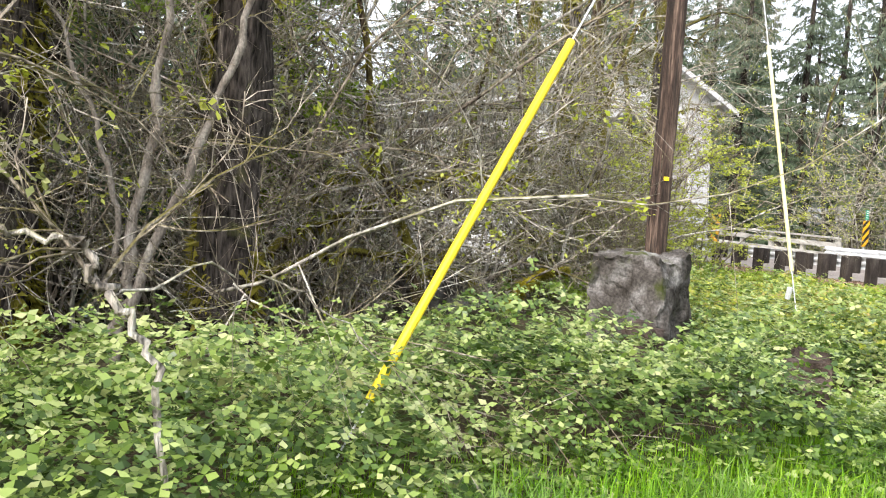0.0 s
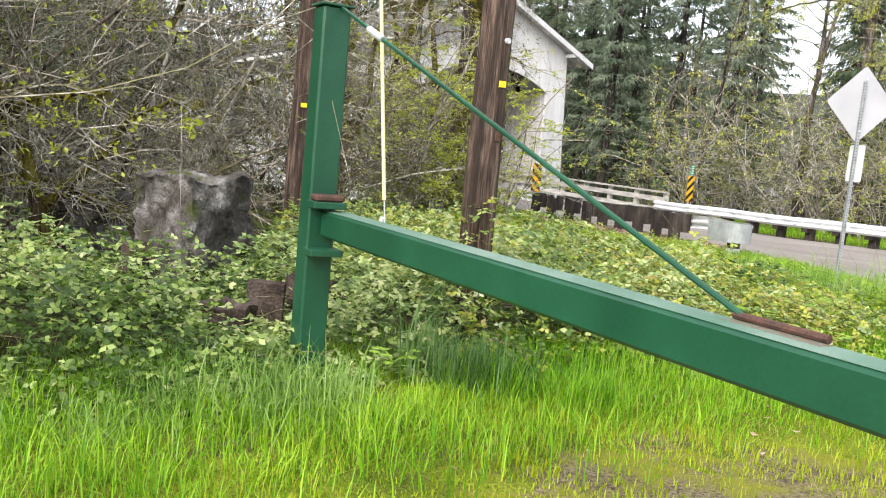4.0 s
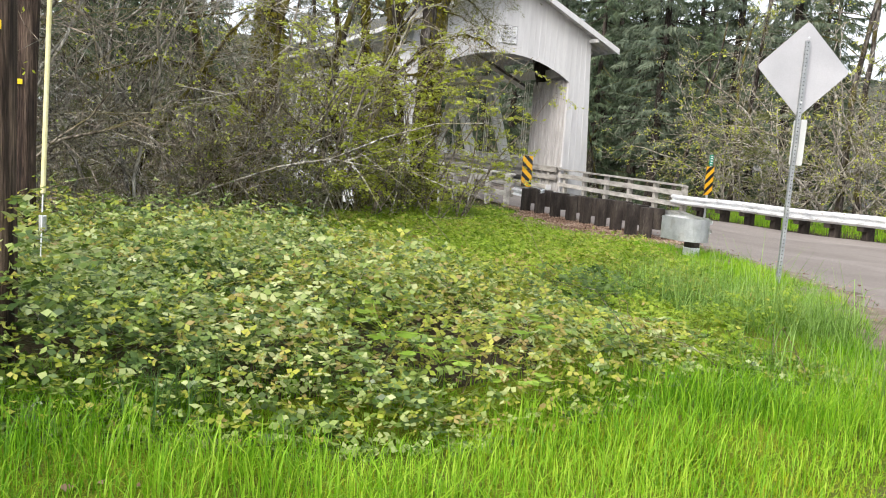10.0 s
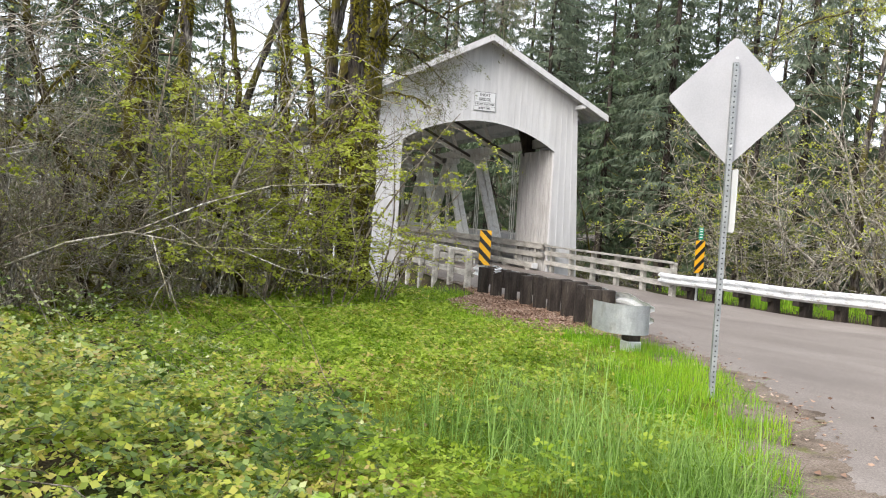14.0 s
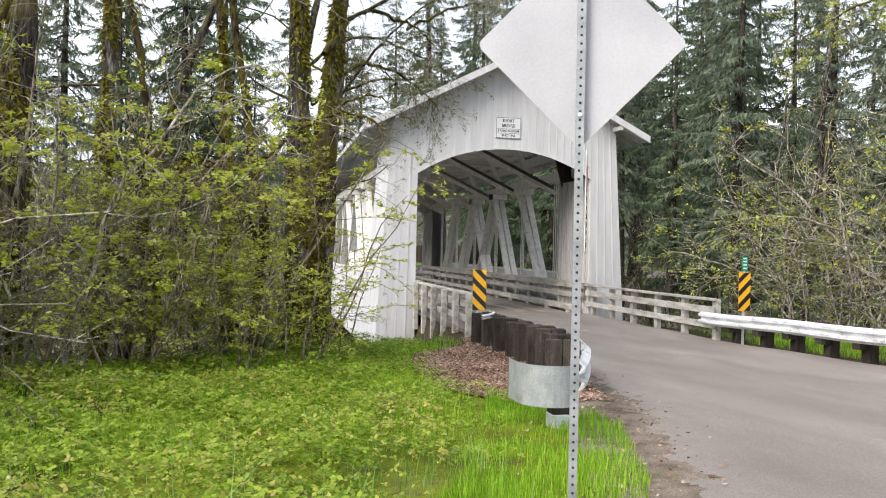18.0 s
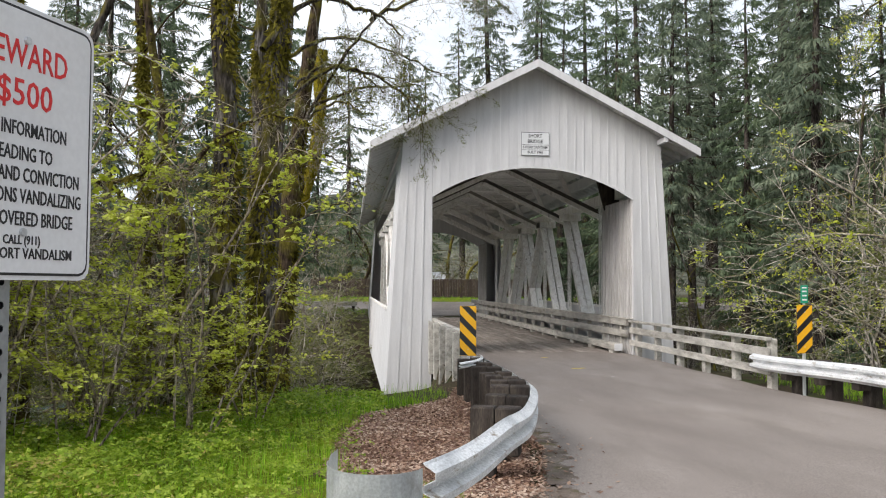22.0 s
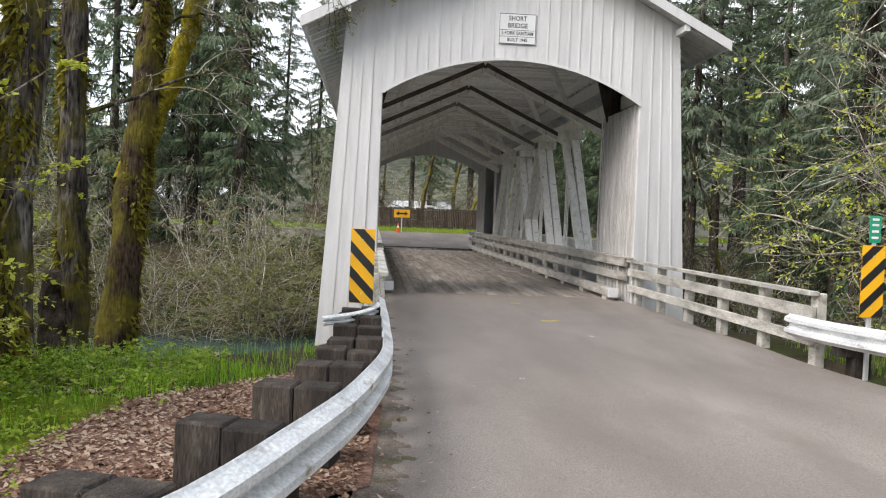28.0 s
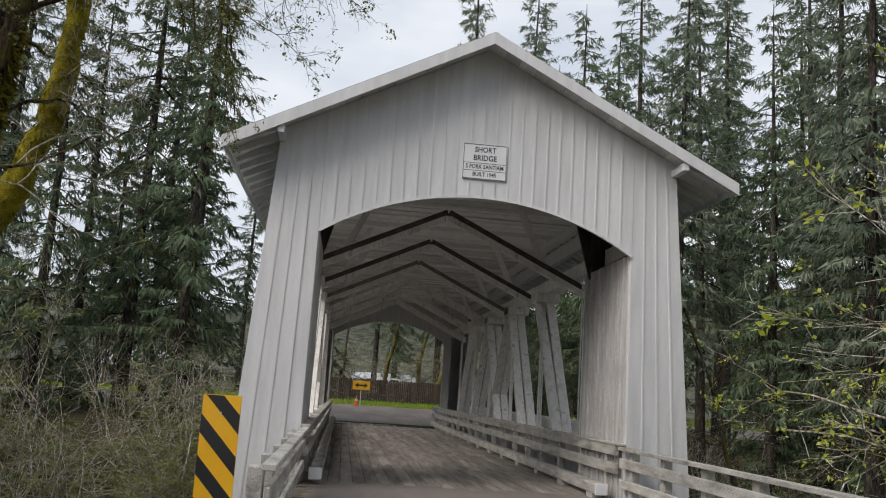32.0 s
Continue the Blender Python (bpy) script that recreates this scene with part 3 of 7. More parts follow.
def land(x, y):
    x, y = np.asarray(x, float), np.asarray(y, float)
    z = 0.55 * smooth01((-8 - y) / 24) + 0.0 * x
    nb = bank_near(x)
    fall = smooth01((y - nb) / 9.0)
    rise = smooth01((y - np.interp(x, [-30, -6, 0, 10, 30], [11.0, 13.5, 20.0, 24.0, 25.5])) / np.interp(x, [-30, -6, 0, 10], [14.0, 14.0, 10.0, 7.5]))
    z = z - 4.6 * fall * (1 - rise) + 0.9 * smooth01((y - 33) / 18)
    z = z + 0.02 * lump(x, y, 0.9) + 0.05 * lump(x, y, 0.35, 1.3) * smooth01((np.abs(x + 1) - 5) / 5)
    far = np.hypot(x, y - 10)
    z = z + 90 * smooth01((far - 110) / 500) * (0.6 + 0.35 * lump(x, y, 0.008, 2.0)) * smooth01((np.abs(x) + np.maximum(y, 0) * 0.8 - 60) / 200)
    return z


def floor_z(x, y):
    return float(land(x, y))


def graded(lo, hi, step, far, grow=1.25):
    a = list(np.arange(lo, hi + step / 2, step))
    s = step
    while a[-1] < far:
        s *= grow
        a.append(a[-1] + s)
    s = step
    while a[0] > -far:
        s *= grow
        a.insert(0, a[0] - s)
    return np.array(a)


def sheet(name, xs, ys, zoff, mat, label, category="", kind="structure", keep=None, grid=None):
    X, Y = np.meshgrid(xs, ys, indexing="ij") if grid is None else grid
    Z = land(X, Y) + (zoff(X, Y) if callable(zoff) else zoff)
    nx, ny = X.shape
    i = np.arange(nx * ny).reshape(nx, ny)
    f = np.stack([i[:-1, :-1], i[1:, :-1], i[1:, 1:], i[:-1, 1:]], -1).reshape(-1, 4)
    s = Soup()
    s.add(np.stack([X, Y, Z], -1).reshape(-1, 3), f)
    ob = new(name, s.mesh(name, mat, True))
    return tagged(ob, label, category, kind=kind)


def between(name, ys, left, right, cols, zoff, mat, label, category):
    """A strip of ground from one edge line to the other."""
    t = np.linspace(0, 1, cols)[:, None]
    l, r = np.array([left(y) for y in ys]), np.array([right(y) for y in ys])
    X = l[None] * (1 - t) + r[None] * t
    Y = np.broadcast_to(np.asarray(ys, float)[None], X.shape)
    return sheet(name, None, None, zoff, mat, label, category, grid=(X, Y))


ground = sheet("ground", graded(-34, 22, 0.5, 1500), graded(-44, 60, 0.5, 1500), 0.0, SOIL, "dark soil with moss and leaf litter", "ground")
ground.data.materials.append(HILL)
gp = np.empty(len(ground.data.polygons) * 3)
ground.data.polygons.foreach_get("center", gp)
gp = gp.reshape(-1, 3)
ground.data.polygons.foreach_set("material_index", (np.hypot(gp[:, 0], gp[:, 1] - 10) > 95).astype(np.int32))


ROAD_Y = [-46, -33, -31, -29, -26.8, -24.5, -22.3, -18.7, -15.5, -12, 0.4]
ROAD_X = [-13.5, -11.2, -10.4, -9.4, -7.8, -6.0, -4.95, -3.75, -3.08, -2.95, -2.95]


def road_left(y):
    return float(np.interp(y, ROAD_Y, ROAD_X))


def road_right(y):
    return float(np.interp(y, [-46, -34, -26, -20, -14, -8, 0.4], [16, 10, 6.0, 4.3, 3.3, 2.95, 2.95]))


road = between("road", np.linspace(-46, 1.3, 130), road_left, road_right, 24, lambda x, y: 0.03 - 0.024 * np.clip((y + 0.2) / 1.5, 0, 1) + np.maximum(np.where(y > -10.0, land(0.0, np.minimum(y, -0.7)) - land(x, y), 0.0), 0.0), ASPHALT, "worn grey asphalt road leading onto the bridge", "road")
far_road = sheet("far_road", np.linspace(-70, 70, 120), np.linspace(38.5, 45.0, 8), 0.05, ASPHALT, "grey asphalt cross road beyond the bridge", "road")
far_link = sheet("far_approach_road", np.linspace(-3.6, 3.6, 8), np.linspace(32.2, 38.6, 10), 0.04, ASPHALT, "asphalt approach on the far bank", "road")
far_verge = sheet("far_verge", np.linspace(-70, 70, 90), np.linspace(45.0, 52.0, 8), 0.03, TURF, "grassy verge along the far road", "verge")
water = sheet("river", np.linspace(-120, 120, 3), np.linspace(-22, 36, 3), 0.0, WATER, "green river water flowing under the bridge", "water")
for v in water.data.vertices:
    v.co.z = -3.5


drive = between("gravel_drive", np.linspace(-44, -28.9, 40), lambda y: -40.0, lambda y: road_left(y) + 0.25, 60, 0.012, GRAVEL, "mossy gravel drive beside the road", "ground")
turf_y = np.concatenate([np.linspace(-30.9, -28.6, 60), np.linspace(-28.5, -12.0, 60)])
turf_t = np.linspace(0, 1, 190)[:, None]
turf_l, turf_r = np.interp(turf_y, [-30.9, -28.6, -27.6, -22.0, -12.0], [-24.0, -22.0, -12.0, -9.5, -9.0]), np.array([road_left(y) - 0.7 - (0.3 * math.sin(y * 2.1) + 0.2 * math.sin(y * 6.7) if y < -28.5 else 0) for y in turf_y])
turf_x = turf_l[None] * (1 - turf_t) + turf_r[None] * turf_t
turf_g = turf_y[None] + (0.3 * lump(turf_x, turf_y[None], 1.1, 0.6) + 0.18 * lump(turf_x, turf_y[None], 3.7, 1.6)) * np.clip((-28.6 - turf_y[None]) / 1.5, 0, 1)
turf = sheet("turf", None, None, lambda x, y: 0.022 - 0.04 * np.clip((-29.7 - y + 0.35 * lump(x, y, 1.9, 0.3) + 0.25 * lump(x, y, 5.1, 1.1)) / 0.7, 0, 1), TURF, "rough green turf", "ground", grid=(turf_x, turf_g))
mulch = between("leaf_mulch", np.linspace(-18.2, -8.6, 40), lambda y: float(np.interp(y, [-18.6, -16.8, -14, -12.3, -11.2, -10.2, -8.6], [-4.9, -5.7, -5.5, -5.2, -4.5, -3.7, -3.4])),
                lambda y: road_left(y) - 0.02 if y > -15 else road_left(y) - 0.25, 10, 0.045, MULCH, "brown leaf mulch behind the crash barrier", "ground")
shoulder = between("road_shoulder", np.linspace(-34, -17.5, 300), lambda y: road_left(y) - 0.8, lambda y: road_left(y) + 0.55, 18, lambda x, y: 0.037 - 0.035 * np.clip((np.interp(y, ROAD_Y, ROAD_X) - 0.45 - x + 0.1 * lump(x, y, 2.7, 0.9) + 0.06 * lump(x, y, 9.0, 0.2)) / 0.25, 0, 1) - 0.016 * np.clip((x - np.interp(y, ROAD_Y, ROAD_X) - 0.12 + 0.1 * lump(x, y, 3.3, 0.4) + 0.09 * lump(x, y, 11.0, 1.4)) / 0.16, 0, 1), SHOULDER, "brown gravel shoulder along the road edge", "shoulder")
edge_dirt = between("road_edge_dirt", np.linspace(-17.4, 0.2, 300), lambda y: road_left(y) - 0.12, lambda y: road_left(y) + 0.5, 14, lambda x, y: 0.037 - 0.016 * np.clip((x - np.interp(y, ROAD_Y, ROAD_X) - 0.08 + 0.08 * lump(x, y, 2.9, 2.4) + 0.08 * lump(x, y, 12.0, 0.4)) / 0.16, 0, 1) + np.maximum(np.where(y > -10.0, land(0.0, np.minimum(y, -0.7)) - land(x, y), 0.0), 0.0), EDGE_DIRT, "dark dirt and moss along the road edge", "shoulder")
# worn end of a lane line
bm = bmesh.new()
lp = [Vector((0.66, -19.97, 0)), Vector((0.45, -22.6, 0)), Vector((0.9, -25.2, 0)), Vector((2.2, -28.5, 0))]
lv = []
for a, b in zip(lp, lp[1:]):
    for k in range(8):
        p = a.lerp(b, k / 8)
        s = (b - a).cross(Vector((0, 0, 1))).normalized() * 0.055
        lv.append((bm.verts.new((p.x - s.x, p.y - s.y, floor_z(p.x - s.x, p.y - s.y) + 0.036)), bm.verts.new((p.x + s.x, p.y + s.y, floor_z(p.x + s.x, p.y + s.y) + 0.036))))
for a, b in zip(lv, lv[1:]):
    bm.faces.new((a[0], a[1], b[1], b[0]))
tagged(part("road_line", bm, ROAD_PAINT), "worn white lane line", "road marking", kind="structure")


# ---- the covered bridge ----
LEN = 32.0
bridge = thing("covered_bridge", pose(0, 0, 0), "white-painted wooden covered bridge with arched portals over a river", "covered bridge")
SLOPE = 0.517


def under_roof(x):
    return 8.60 - SLOPE * abs(x)


def arch(x):
    return 4.69 + math.sqrt(5.533 ** 2 - x * x) - 4.623


def portal(y, face, foot_left, foot_right):
    """A portal wall of upright boards with an arched opening; face is -1 for the near one."""
    bm = bmesh.new()
    xs = np.linspace(-3.04, 3.04, 33)
    poly = [(x, arch(x)) for x in xs] + [(x, under_roof(x)) for x in xs[::-4]]
    prism(bm, poly, y + face * -0.03, y + face * -0.13)
    wall = part("portal_wall", bm, WHITE, bridge, "white board gable above the arched opening")
    for s, foot in ((-1, foot_left), (1, foot_right)):
        bm = bmesh.new()
        prism(bm, [(s * 3.04, foot), (s * 3.04, under_roof(3.04)), (s * 3.9, under_roof(3.9)), (s * (3.9 + (6.2 - foot) * 0.064), foot)], y + face * -0.03, y + face * -0.13)
        part("portal_leg", bm, WHITE, wall)
    n = 24
    for i in range(n):
        a, b = -3.04 + 6.08 * i / n, -3.04 + 6.08 * (i + 1) / n
        k = [a + (b - a) * t for t in (0.006, 0.35, 0.7, 0.994)]
        top = [(x, under_roof(x)) for x in (k[::-1] if a * b >= 0 else [k[3], 0, k[0]])]
        d = 0.022 + 0.006 * random.random()
        wob = random.uniform(-0.002, 0.002)
        part("board", prism(bmesh.new(), [(x, arch(x)) for x in k] + top, y + face * (d + wob), y - face * 0.03), WHITE, wall)
        if i:
            part("batten", prism(bmesh.new(), [(a - 0.016, arch(a)), (a + 0.016, arch(a)), (a + 0.016, under_roof(a + 0.016)), (a - 0.016, under_roof(a - 0.016))],
                                 y + face * (d + 0.012), y + face * 0.015), WHITE, wall)
    for s, foot in ((-1, foot_left), (1, foot_right)):
        for i in range(4):
            t0, t1 = 3.04 + 0.215 * i + 0.003, 3.04 + 0.215 * (i + 1) - 0.003
            k = (0.215 + (6.2 - foot) * 0.016) / 0.215
            u0, u1 = 3.04 + 0.215 * i * k + 0.003, 3.04 + 0.215 * (i + 1) * k - 0.003
            d = 0.022 + 0.006 * random.random()
            part("board", prism(bmesh.new(), [(s * u0, foot), (s * t0, under_roof(t0)), (s * t1, under_roof(t1)), (s * u1, foot)], y + face * d, y - face * 0.03), WHITE, wall)
            if i:
                part("batten", prism(bmesh.new(), [(s * (u0 - 0.02), foot), (s * (t0 - 0.02), under_roof(t0)), (s * (t0 + 0.014), under_roof(t0 + 0.014)), (s * (u0 + 0.014), foot)],
                                     y + face * (d + 0.012), y + face * 0.015), WHITE, wall)
    bm = bmesh.new()
    for a, b in zip(xs, xs[1:]):
        beam(bm, (a, y + face * 0.03, arch(a) - 0.012), (b, y + face * 0.03, arch(b) - 0.012), 0.05, 0.024, 0, up=(0, 1, 0))
    part("arch_trim", bm, WHITE, wall)
    return wall


wall_near = portal(0.0, -1, -1.45, -0.45)
wall_far = portal(LEN, 1, -1.0, -0.6)

# roof: two slopes of boards under a dark covering, barge boards, rafter tails
for s in (-1, 1):
    bm = bmesh.new()
    e = 4.86
    prism(bm, [(0, 8.70), (s * e, 8.70 - SLOPE * e), (s * e, 8.65 - SLOPE * e), (0, 8.65)], -0.70, LEN + 0.70)
    roof = part("roof_slope", bm, SHINGLE, bridge, "dark shingle roof slope")
    for i in range(16):
        a, b = e * i / 16 + 0.004, e * (i + 1) / 16 - 0.004
        part("roof_board", prism(bmesh.new(), [(s * a, 8.646 - SLOPE * a), (s * b, 8.646 - SLOPE * b), (s * b, 8.615 - SLOPE * b), (s * a, 8.615 - SLOPE * a)], -0.64, LEN + 0.64), ROOF_UNDER, roof)
    for y0, y1 in ((-0.71, -0.665), (LEN + 0.665, LEN + 0.71)):
        part("barge_board", prism(bmesh.new(), [(0, 8.69), (s * 4.9, 8.69 - SLOPE * 4.9), (s * 4.9, 8.46 - SLOPE * 4.9), (0, 8.46)], y0, y1), WHITE, roof)
    tail = bmesh.new()
    prism(tail, [(s * 3.92, 8.61 - SLOPE * 3.92), (s * 4.8, 8.61 - SLOPE * 4.8), (s * 4.8, 8.50 - SLOPE * 4.8), (s * 3.92, 8.44 - SLOPE * 3.92)], -0.045, 0.045)
    tm = mesh_of("rafter_tail", tail, WHITE)
    for k in range(54):
        piece("rafter_tail", tm, roof, pose(0, -0.5 + k * 0.62, 0))
    part("eave_board", prism(bmesh.new(), [(s * 4.86, 8.68 - SLOPE * 4.86), (s * 4.89, 8.67 - SLOPE * 4.86), (s * 4.89, 8.50 - SLOPE * 4.86), (s * 4.86, 8.50 - SLOPE * 4.86)], -0.66, LEN + 0.66), WHITE, roof)
    for xx in (3.86,):
        part("outrigger", boxed((s * xx - 0.06, -0.66, 8.33 - SLOPE * xx), (s * xx + 0.06, 0.05, 8.48 - SLOPE * xx)), WHITE, roof)

# side walls: boarded ends, a boarded skirt, an open strip and a boarded band under the eaves
for s in (-1, 1):
    side = part("side_wall", boxed((s * 3.78 - 0.04, 0.14, 5.95), (s * 3.78 + 0.04, LEN - 0.14, 6.35)), WHITE, bridge, "white board side wall with a long open strip")
    nb = 127
    def skew(lo, hi, w):
        x0, x1 = 3.9 + (6.2 - lo) * 0.064, 3.9 + (6.2 - hi) * 0.064
        b = bmesh.new()
        a = [b.verts.new((s * xx, yy, zz)) for xx, zz in ((x0, lo), (x1, hi), (x1 - 0.03, hi), (x0 - 0.03, lo)) for yy in (0, w)]
        for q in ((0, 1, 3, 2), (2, 3, 5, 4), (4, 5, 7, 6), (6, 7, 1, 0), (0, 2, 4, 6), (7, 5, 3, 1)):
            b.faces.new([a[j] for j in q])
        bmesh.ops.recalc_face_normals(b, faces=b.faces)
        return mesh_of("board", b, WHITE)
    wide = (LEN - 0.26) / nb
    full, low, high = skew(-1.4, 6.3, wide - 0.008), skew(-1.4, 1.25, wide - 0.008), skew(5.95, 6.3, wide - 0.008)
    for i in range(nb):
        y = 0.13 + i * wide
        if y < 3.2 or y > LEN - 3.3:
            piece("board", full, side, pose(0, y, 0))
        else:
            piece("board", low, side, pose(random.uniform(-0.004, 0.004), y, 0))
            piece("board", high, side, pose(0, y, 0))
    part("sill_rail", boxed((s * 4.22 - 0.06, 3.2, 1.25), (s * 4.22 + 0.06, LEN - 3.3, 1.33)), WHITE_OLD, side)
    # inner lining of the boarded ends, with upright ribs
    for y0 in (0.13, LEN - 3.33):
        for k in range(10):
            ya = y0 + k * 0.32
            part("lining_board", boxed((s * 3.06, ya + 0.005, -0.1), (s * 3.06 + s * 0.03, ya + 0.315, 4.74) if s > 0 else (s * 3.06, ya + 0.315, 4.74)) if s > 0 else
                 boxed((s * 3.09, ya + 0.005, -0.1), (s * 3.06, ya + 0.315, 4.74)), LINING, side)
            part("lining_batten", boxed((s * 3.04 - 0.02, ya - 0.025, -0.1), (s * 3.04 + 0.02, ya + 0.025, 4.74), bevel=0.003), LINING, side)
    # truss: chords, paired braces, steel rods
    tr = part("truss_chord", boxed((s * 3.55 - 0.17, 0.3, 4.95), (s * 3.55 + 0.17, LEN - 0.3, 5.3)), WHITE_OLD, bridge, "weathered white truss timber")
    part("bottom_chord", boxed((s * 3.55 - 0.2, 0.3, 0.35), (s * 3.55 + 0.2, LEN - 0.3, 0.85)), WHITE_OLD, tr)
    for k in range(3):
        for mir in (0, 1):
            yb, yt = 6.35 + 4.4 * k, 9.35 + 4.4 * k
            if mir:
                yb, yt = LEN - yb, LEN - yt
            for xx in (3.30, 3.60):
                bm = bmesh.new()
                beam(bm, (s * xx, yb + random.uniform(-0.1, 0.1), 0.85), (s * xx, yt + random.uniform(-0.1, 0.1), 4.95), 0.16, 0.26, 0.012, up=(1, 0, 0))
                part("brace", bm, WHITE_OLD, tr)
            part("brace_block", boxed((s * 3.5 - 0.36, yt - 0.4, 4.7), (s * 3.5 + 0.36, yt + 0.4, 4.98), bevel=0.02), WHITE_OLD, tr)
            part("brace_block", boxed((s * 3.5 - 0.36, yb - 0.4, 0.82), (s * 3.5 + 0.36, yb + 0.4, 1.02), bevel=0.02), WHITE_OLD, tr)
    for k in range(6):
        for dy in (-0.22, 0.0, 0.22):
            yy = 4.75 + 4.5 * k + dy
            part("steel_rod", tube(bmesh.new(), [(s * 3.45, yy, 0.4), (s * 3.45, yy, 5.4)], 0.021, 6), WHITE_OLD, tr)

# knee braces that meet in a chevron at every panel
for k in range(6):
    y = 5.64 + 4.5 * k if k else 5.64
    for s in (-1, 1):
        bm = bmesh.new()
        beam(bm, (s * 0.02, y, 6.44), (s * 3.72, y, 4.70), 0.14, 0.15, 0.01)
        # Tone steps from dark near the portal to pale further in.
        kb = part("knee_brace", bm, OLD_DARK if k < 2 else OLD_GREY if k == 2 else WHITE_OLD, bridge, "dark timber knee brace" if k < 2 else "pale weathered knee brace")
        # A pale timber below makes the lower band of each brace.
        bm = bmesh.new()
        beam(bm, (s * 0.02, y, 6.29), (s * 3.72, y, 4.55), 0.17, 0.15, 0.01)
        part("brace_facing", bm, WHITE_OLD, kb, "pale timber facing")
        bm = bmesh.new()
        beam(bm, (s * 1.4, y + 0.02, 7.75), (s * 2.6, y + 0.02, 5.2), 0.1, 0.16, 0.01)
        part("hanger", bm, ROOF_UNDER, bridge)
# Flat dark panel fills the triangle above each lining.
for s in (-1, 1):
    part("portal_strut", prism(bmesh.new(), [(s * 3.04, 4.6), (s * 3.55, 4.6), (s * 3.55, 6.4), (s * 2.5, 6.6)], 2.9, 3.0), POST_WOOD, bridge)
# ceiling boards laid crosswise under the roof
ceil = part("ceiling_joist", boxed((-0.05, 0.2, 6.74), (0.05, LEN - 0.2, 6.86)), ROOF_UNDER, bridge, "pale boarded ceiling")
cbm = mesh_of("ceiling_board", boxed((-3.62, 0.0, 6.70), (3.62, 0.325, 6.735), bevel=0.006), ROOF_UNDER)
for k in range(91):
    piece("ceiling_board", cbm, ceil, pose(0, 0.3 + k * 0.345, random.uniform(-0.02, 0.02), 0, random.uniform(-0.25, 0.25), random.uniform(-0.4, 0.4)))

# deck: bearers and lengthwise planks
deck = part("deck", boxed((-3.3, 0.32, -0.42), (3.3, LEN + 0.1, -0.07)), POST_WOOD, bridge, "timber deck")
plank = mesh_of("plank", boxed((0.004, 0.004, -0.07), (0.246, 5.27, 0.0), bevel=0.006), DECK)
for i in range(24):
    for j in range(6):
        piece("plank", plank, deck, pose(-3.0 + 0.25 * i, 0.36 + j * 5.28, random.uniform(-0.004, 0.005)))
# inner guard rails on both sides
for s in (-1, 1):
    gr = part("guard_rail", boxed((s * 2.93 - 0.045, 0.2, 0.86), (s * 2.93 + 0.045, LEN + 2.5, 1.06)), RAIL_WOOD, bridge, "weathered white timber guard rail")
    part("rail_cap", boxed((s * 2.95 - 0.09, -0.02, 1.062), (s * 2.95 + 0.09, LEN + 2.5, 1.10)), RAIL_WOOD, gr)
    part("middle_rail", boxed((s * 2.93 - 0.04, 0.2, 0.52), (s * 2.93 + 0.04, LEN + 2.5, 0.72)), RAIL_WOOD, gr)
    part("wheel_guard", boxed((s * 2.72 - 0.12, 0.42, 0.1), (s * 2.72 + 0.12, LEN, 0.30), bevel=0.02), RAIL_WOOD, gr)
    part("guard_end", boxed((s * 2.72 - 0.125, 0.40, 0.09), (s * 2.72 + 0.125, 0.44, 0.31), bevel=0.01), SIGN_WHITE, gr, "white-painted end")
    pm = mesh_of("rail_post", boxed((-0.07, -0.08, -0.1), (0.07, 0.08, 1.06), bevel=0.008), RAIL_WOOD)
    for k in range(18):
        piece("rail_post", pm, gr, pose(s * 3.03, 1.0 + k * 1.9, 0))
    gm = mesh_of("guard_block", boxed((-0.1, -0.2, -0.01), (0.1, 0.2, 0.1)), RAIL_WOOD)
    for k in range(13):
        piece("guard_block", gm, gr, pose(s * 2.72, 0.9 + k * 2.4, 0))

# approach rails of three timbers on posts
for s, end, kind in ((1, -8.7, "right"), (-1, -7.95, "left")):
    ap = thing("approach_rail", pose(s * 3.02, end / 2, floor_z(s * 3, end / 2)), "weathered white timber railing of three rails along the road", "railing", "approach railings")
    h = -end / 2
    n = 6
    pm = mesh_of("post", boxed((-0.075, -0.09, -0.5), (0.075, 0.09, 1.02), bevel=0.012), RAIL_WOOD)
    for k in range(n):
        piece("post", pm, ap, pose(s * 0.06, -h + 0.12 + (2 * h - 0.5) * k / (n - 1), 0, random.uniform(-0.8, 0.8), random.uniform(-0.8, 0.8), 0))
    for nm, z0, z1, w in (("top_rail", 0.985, 1.05, 0.14), ("middle_rail", 0.66, 0.84, 0.06), ("lower_rail", 0.30, 0.46, 0.06)):
        part(nm, boxed((-s * 0.07 - w / 2, -h, z0), (-s * 0.07 + w / 2, h, z1), bevel=0.008), RAIL_WOOD, ap)

# bridge footings
for s in (-1, 1):
    for y in (0.95, LEN - 0.95):
        part("abutment", boxed((s * 3.4 - 0.6, y - 0.4 if y > 9 else y + 0.15, -4.4), (s * 3.4 + 0.6, y + 0.6, -0.45), bevel=0.03), CONCRETE, bridge)
part("abutment_wall", boxed((-3.4, 0.2, -4.4), (3.4, 0.9, -0.45), bevel=0.03), CONCRETE, bridge)
part("abutment_wall", boxed((-3.4, LEN - 0.9, -4.4), (3.4, LEN - 0.2, -0.45), bevel=0.03), CONCRETE, bridge)
for s in (-1, 1):
    for x in (1.2, 3.3):
        part("girder", boxed((s * x - 0.2, 0.9, -1.1), (s * x + 0.2, LEN - 0.9, -0.43)), POST_WOOD, bridge)

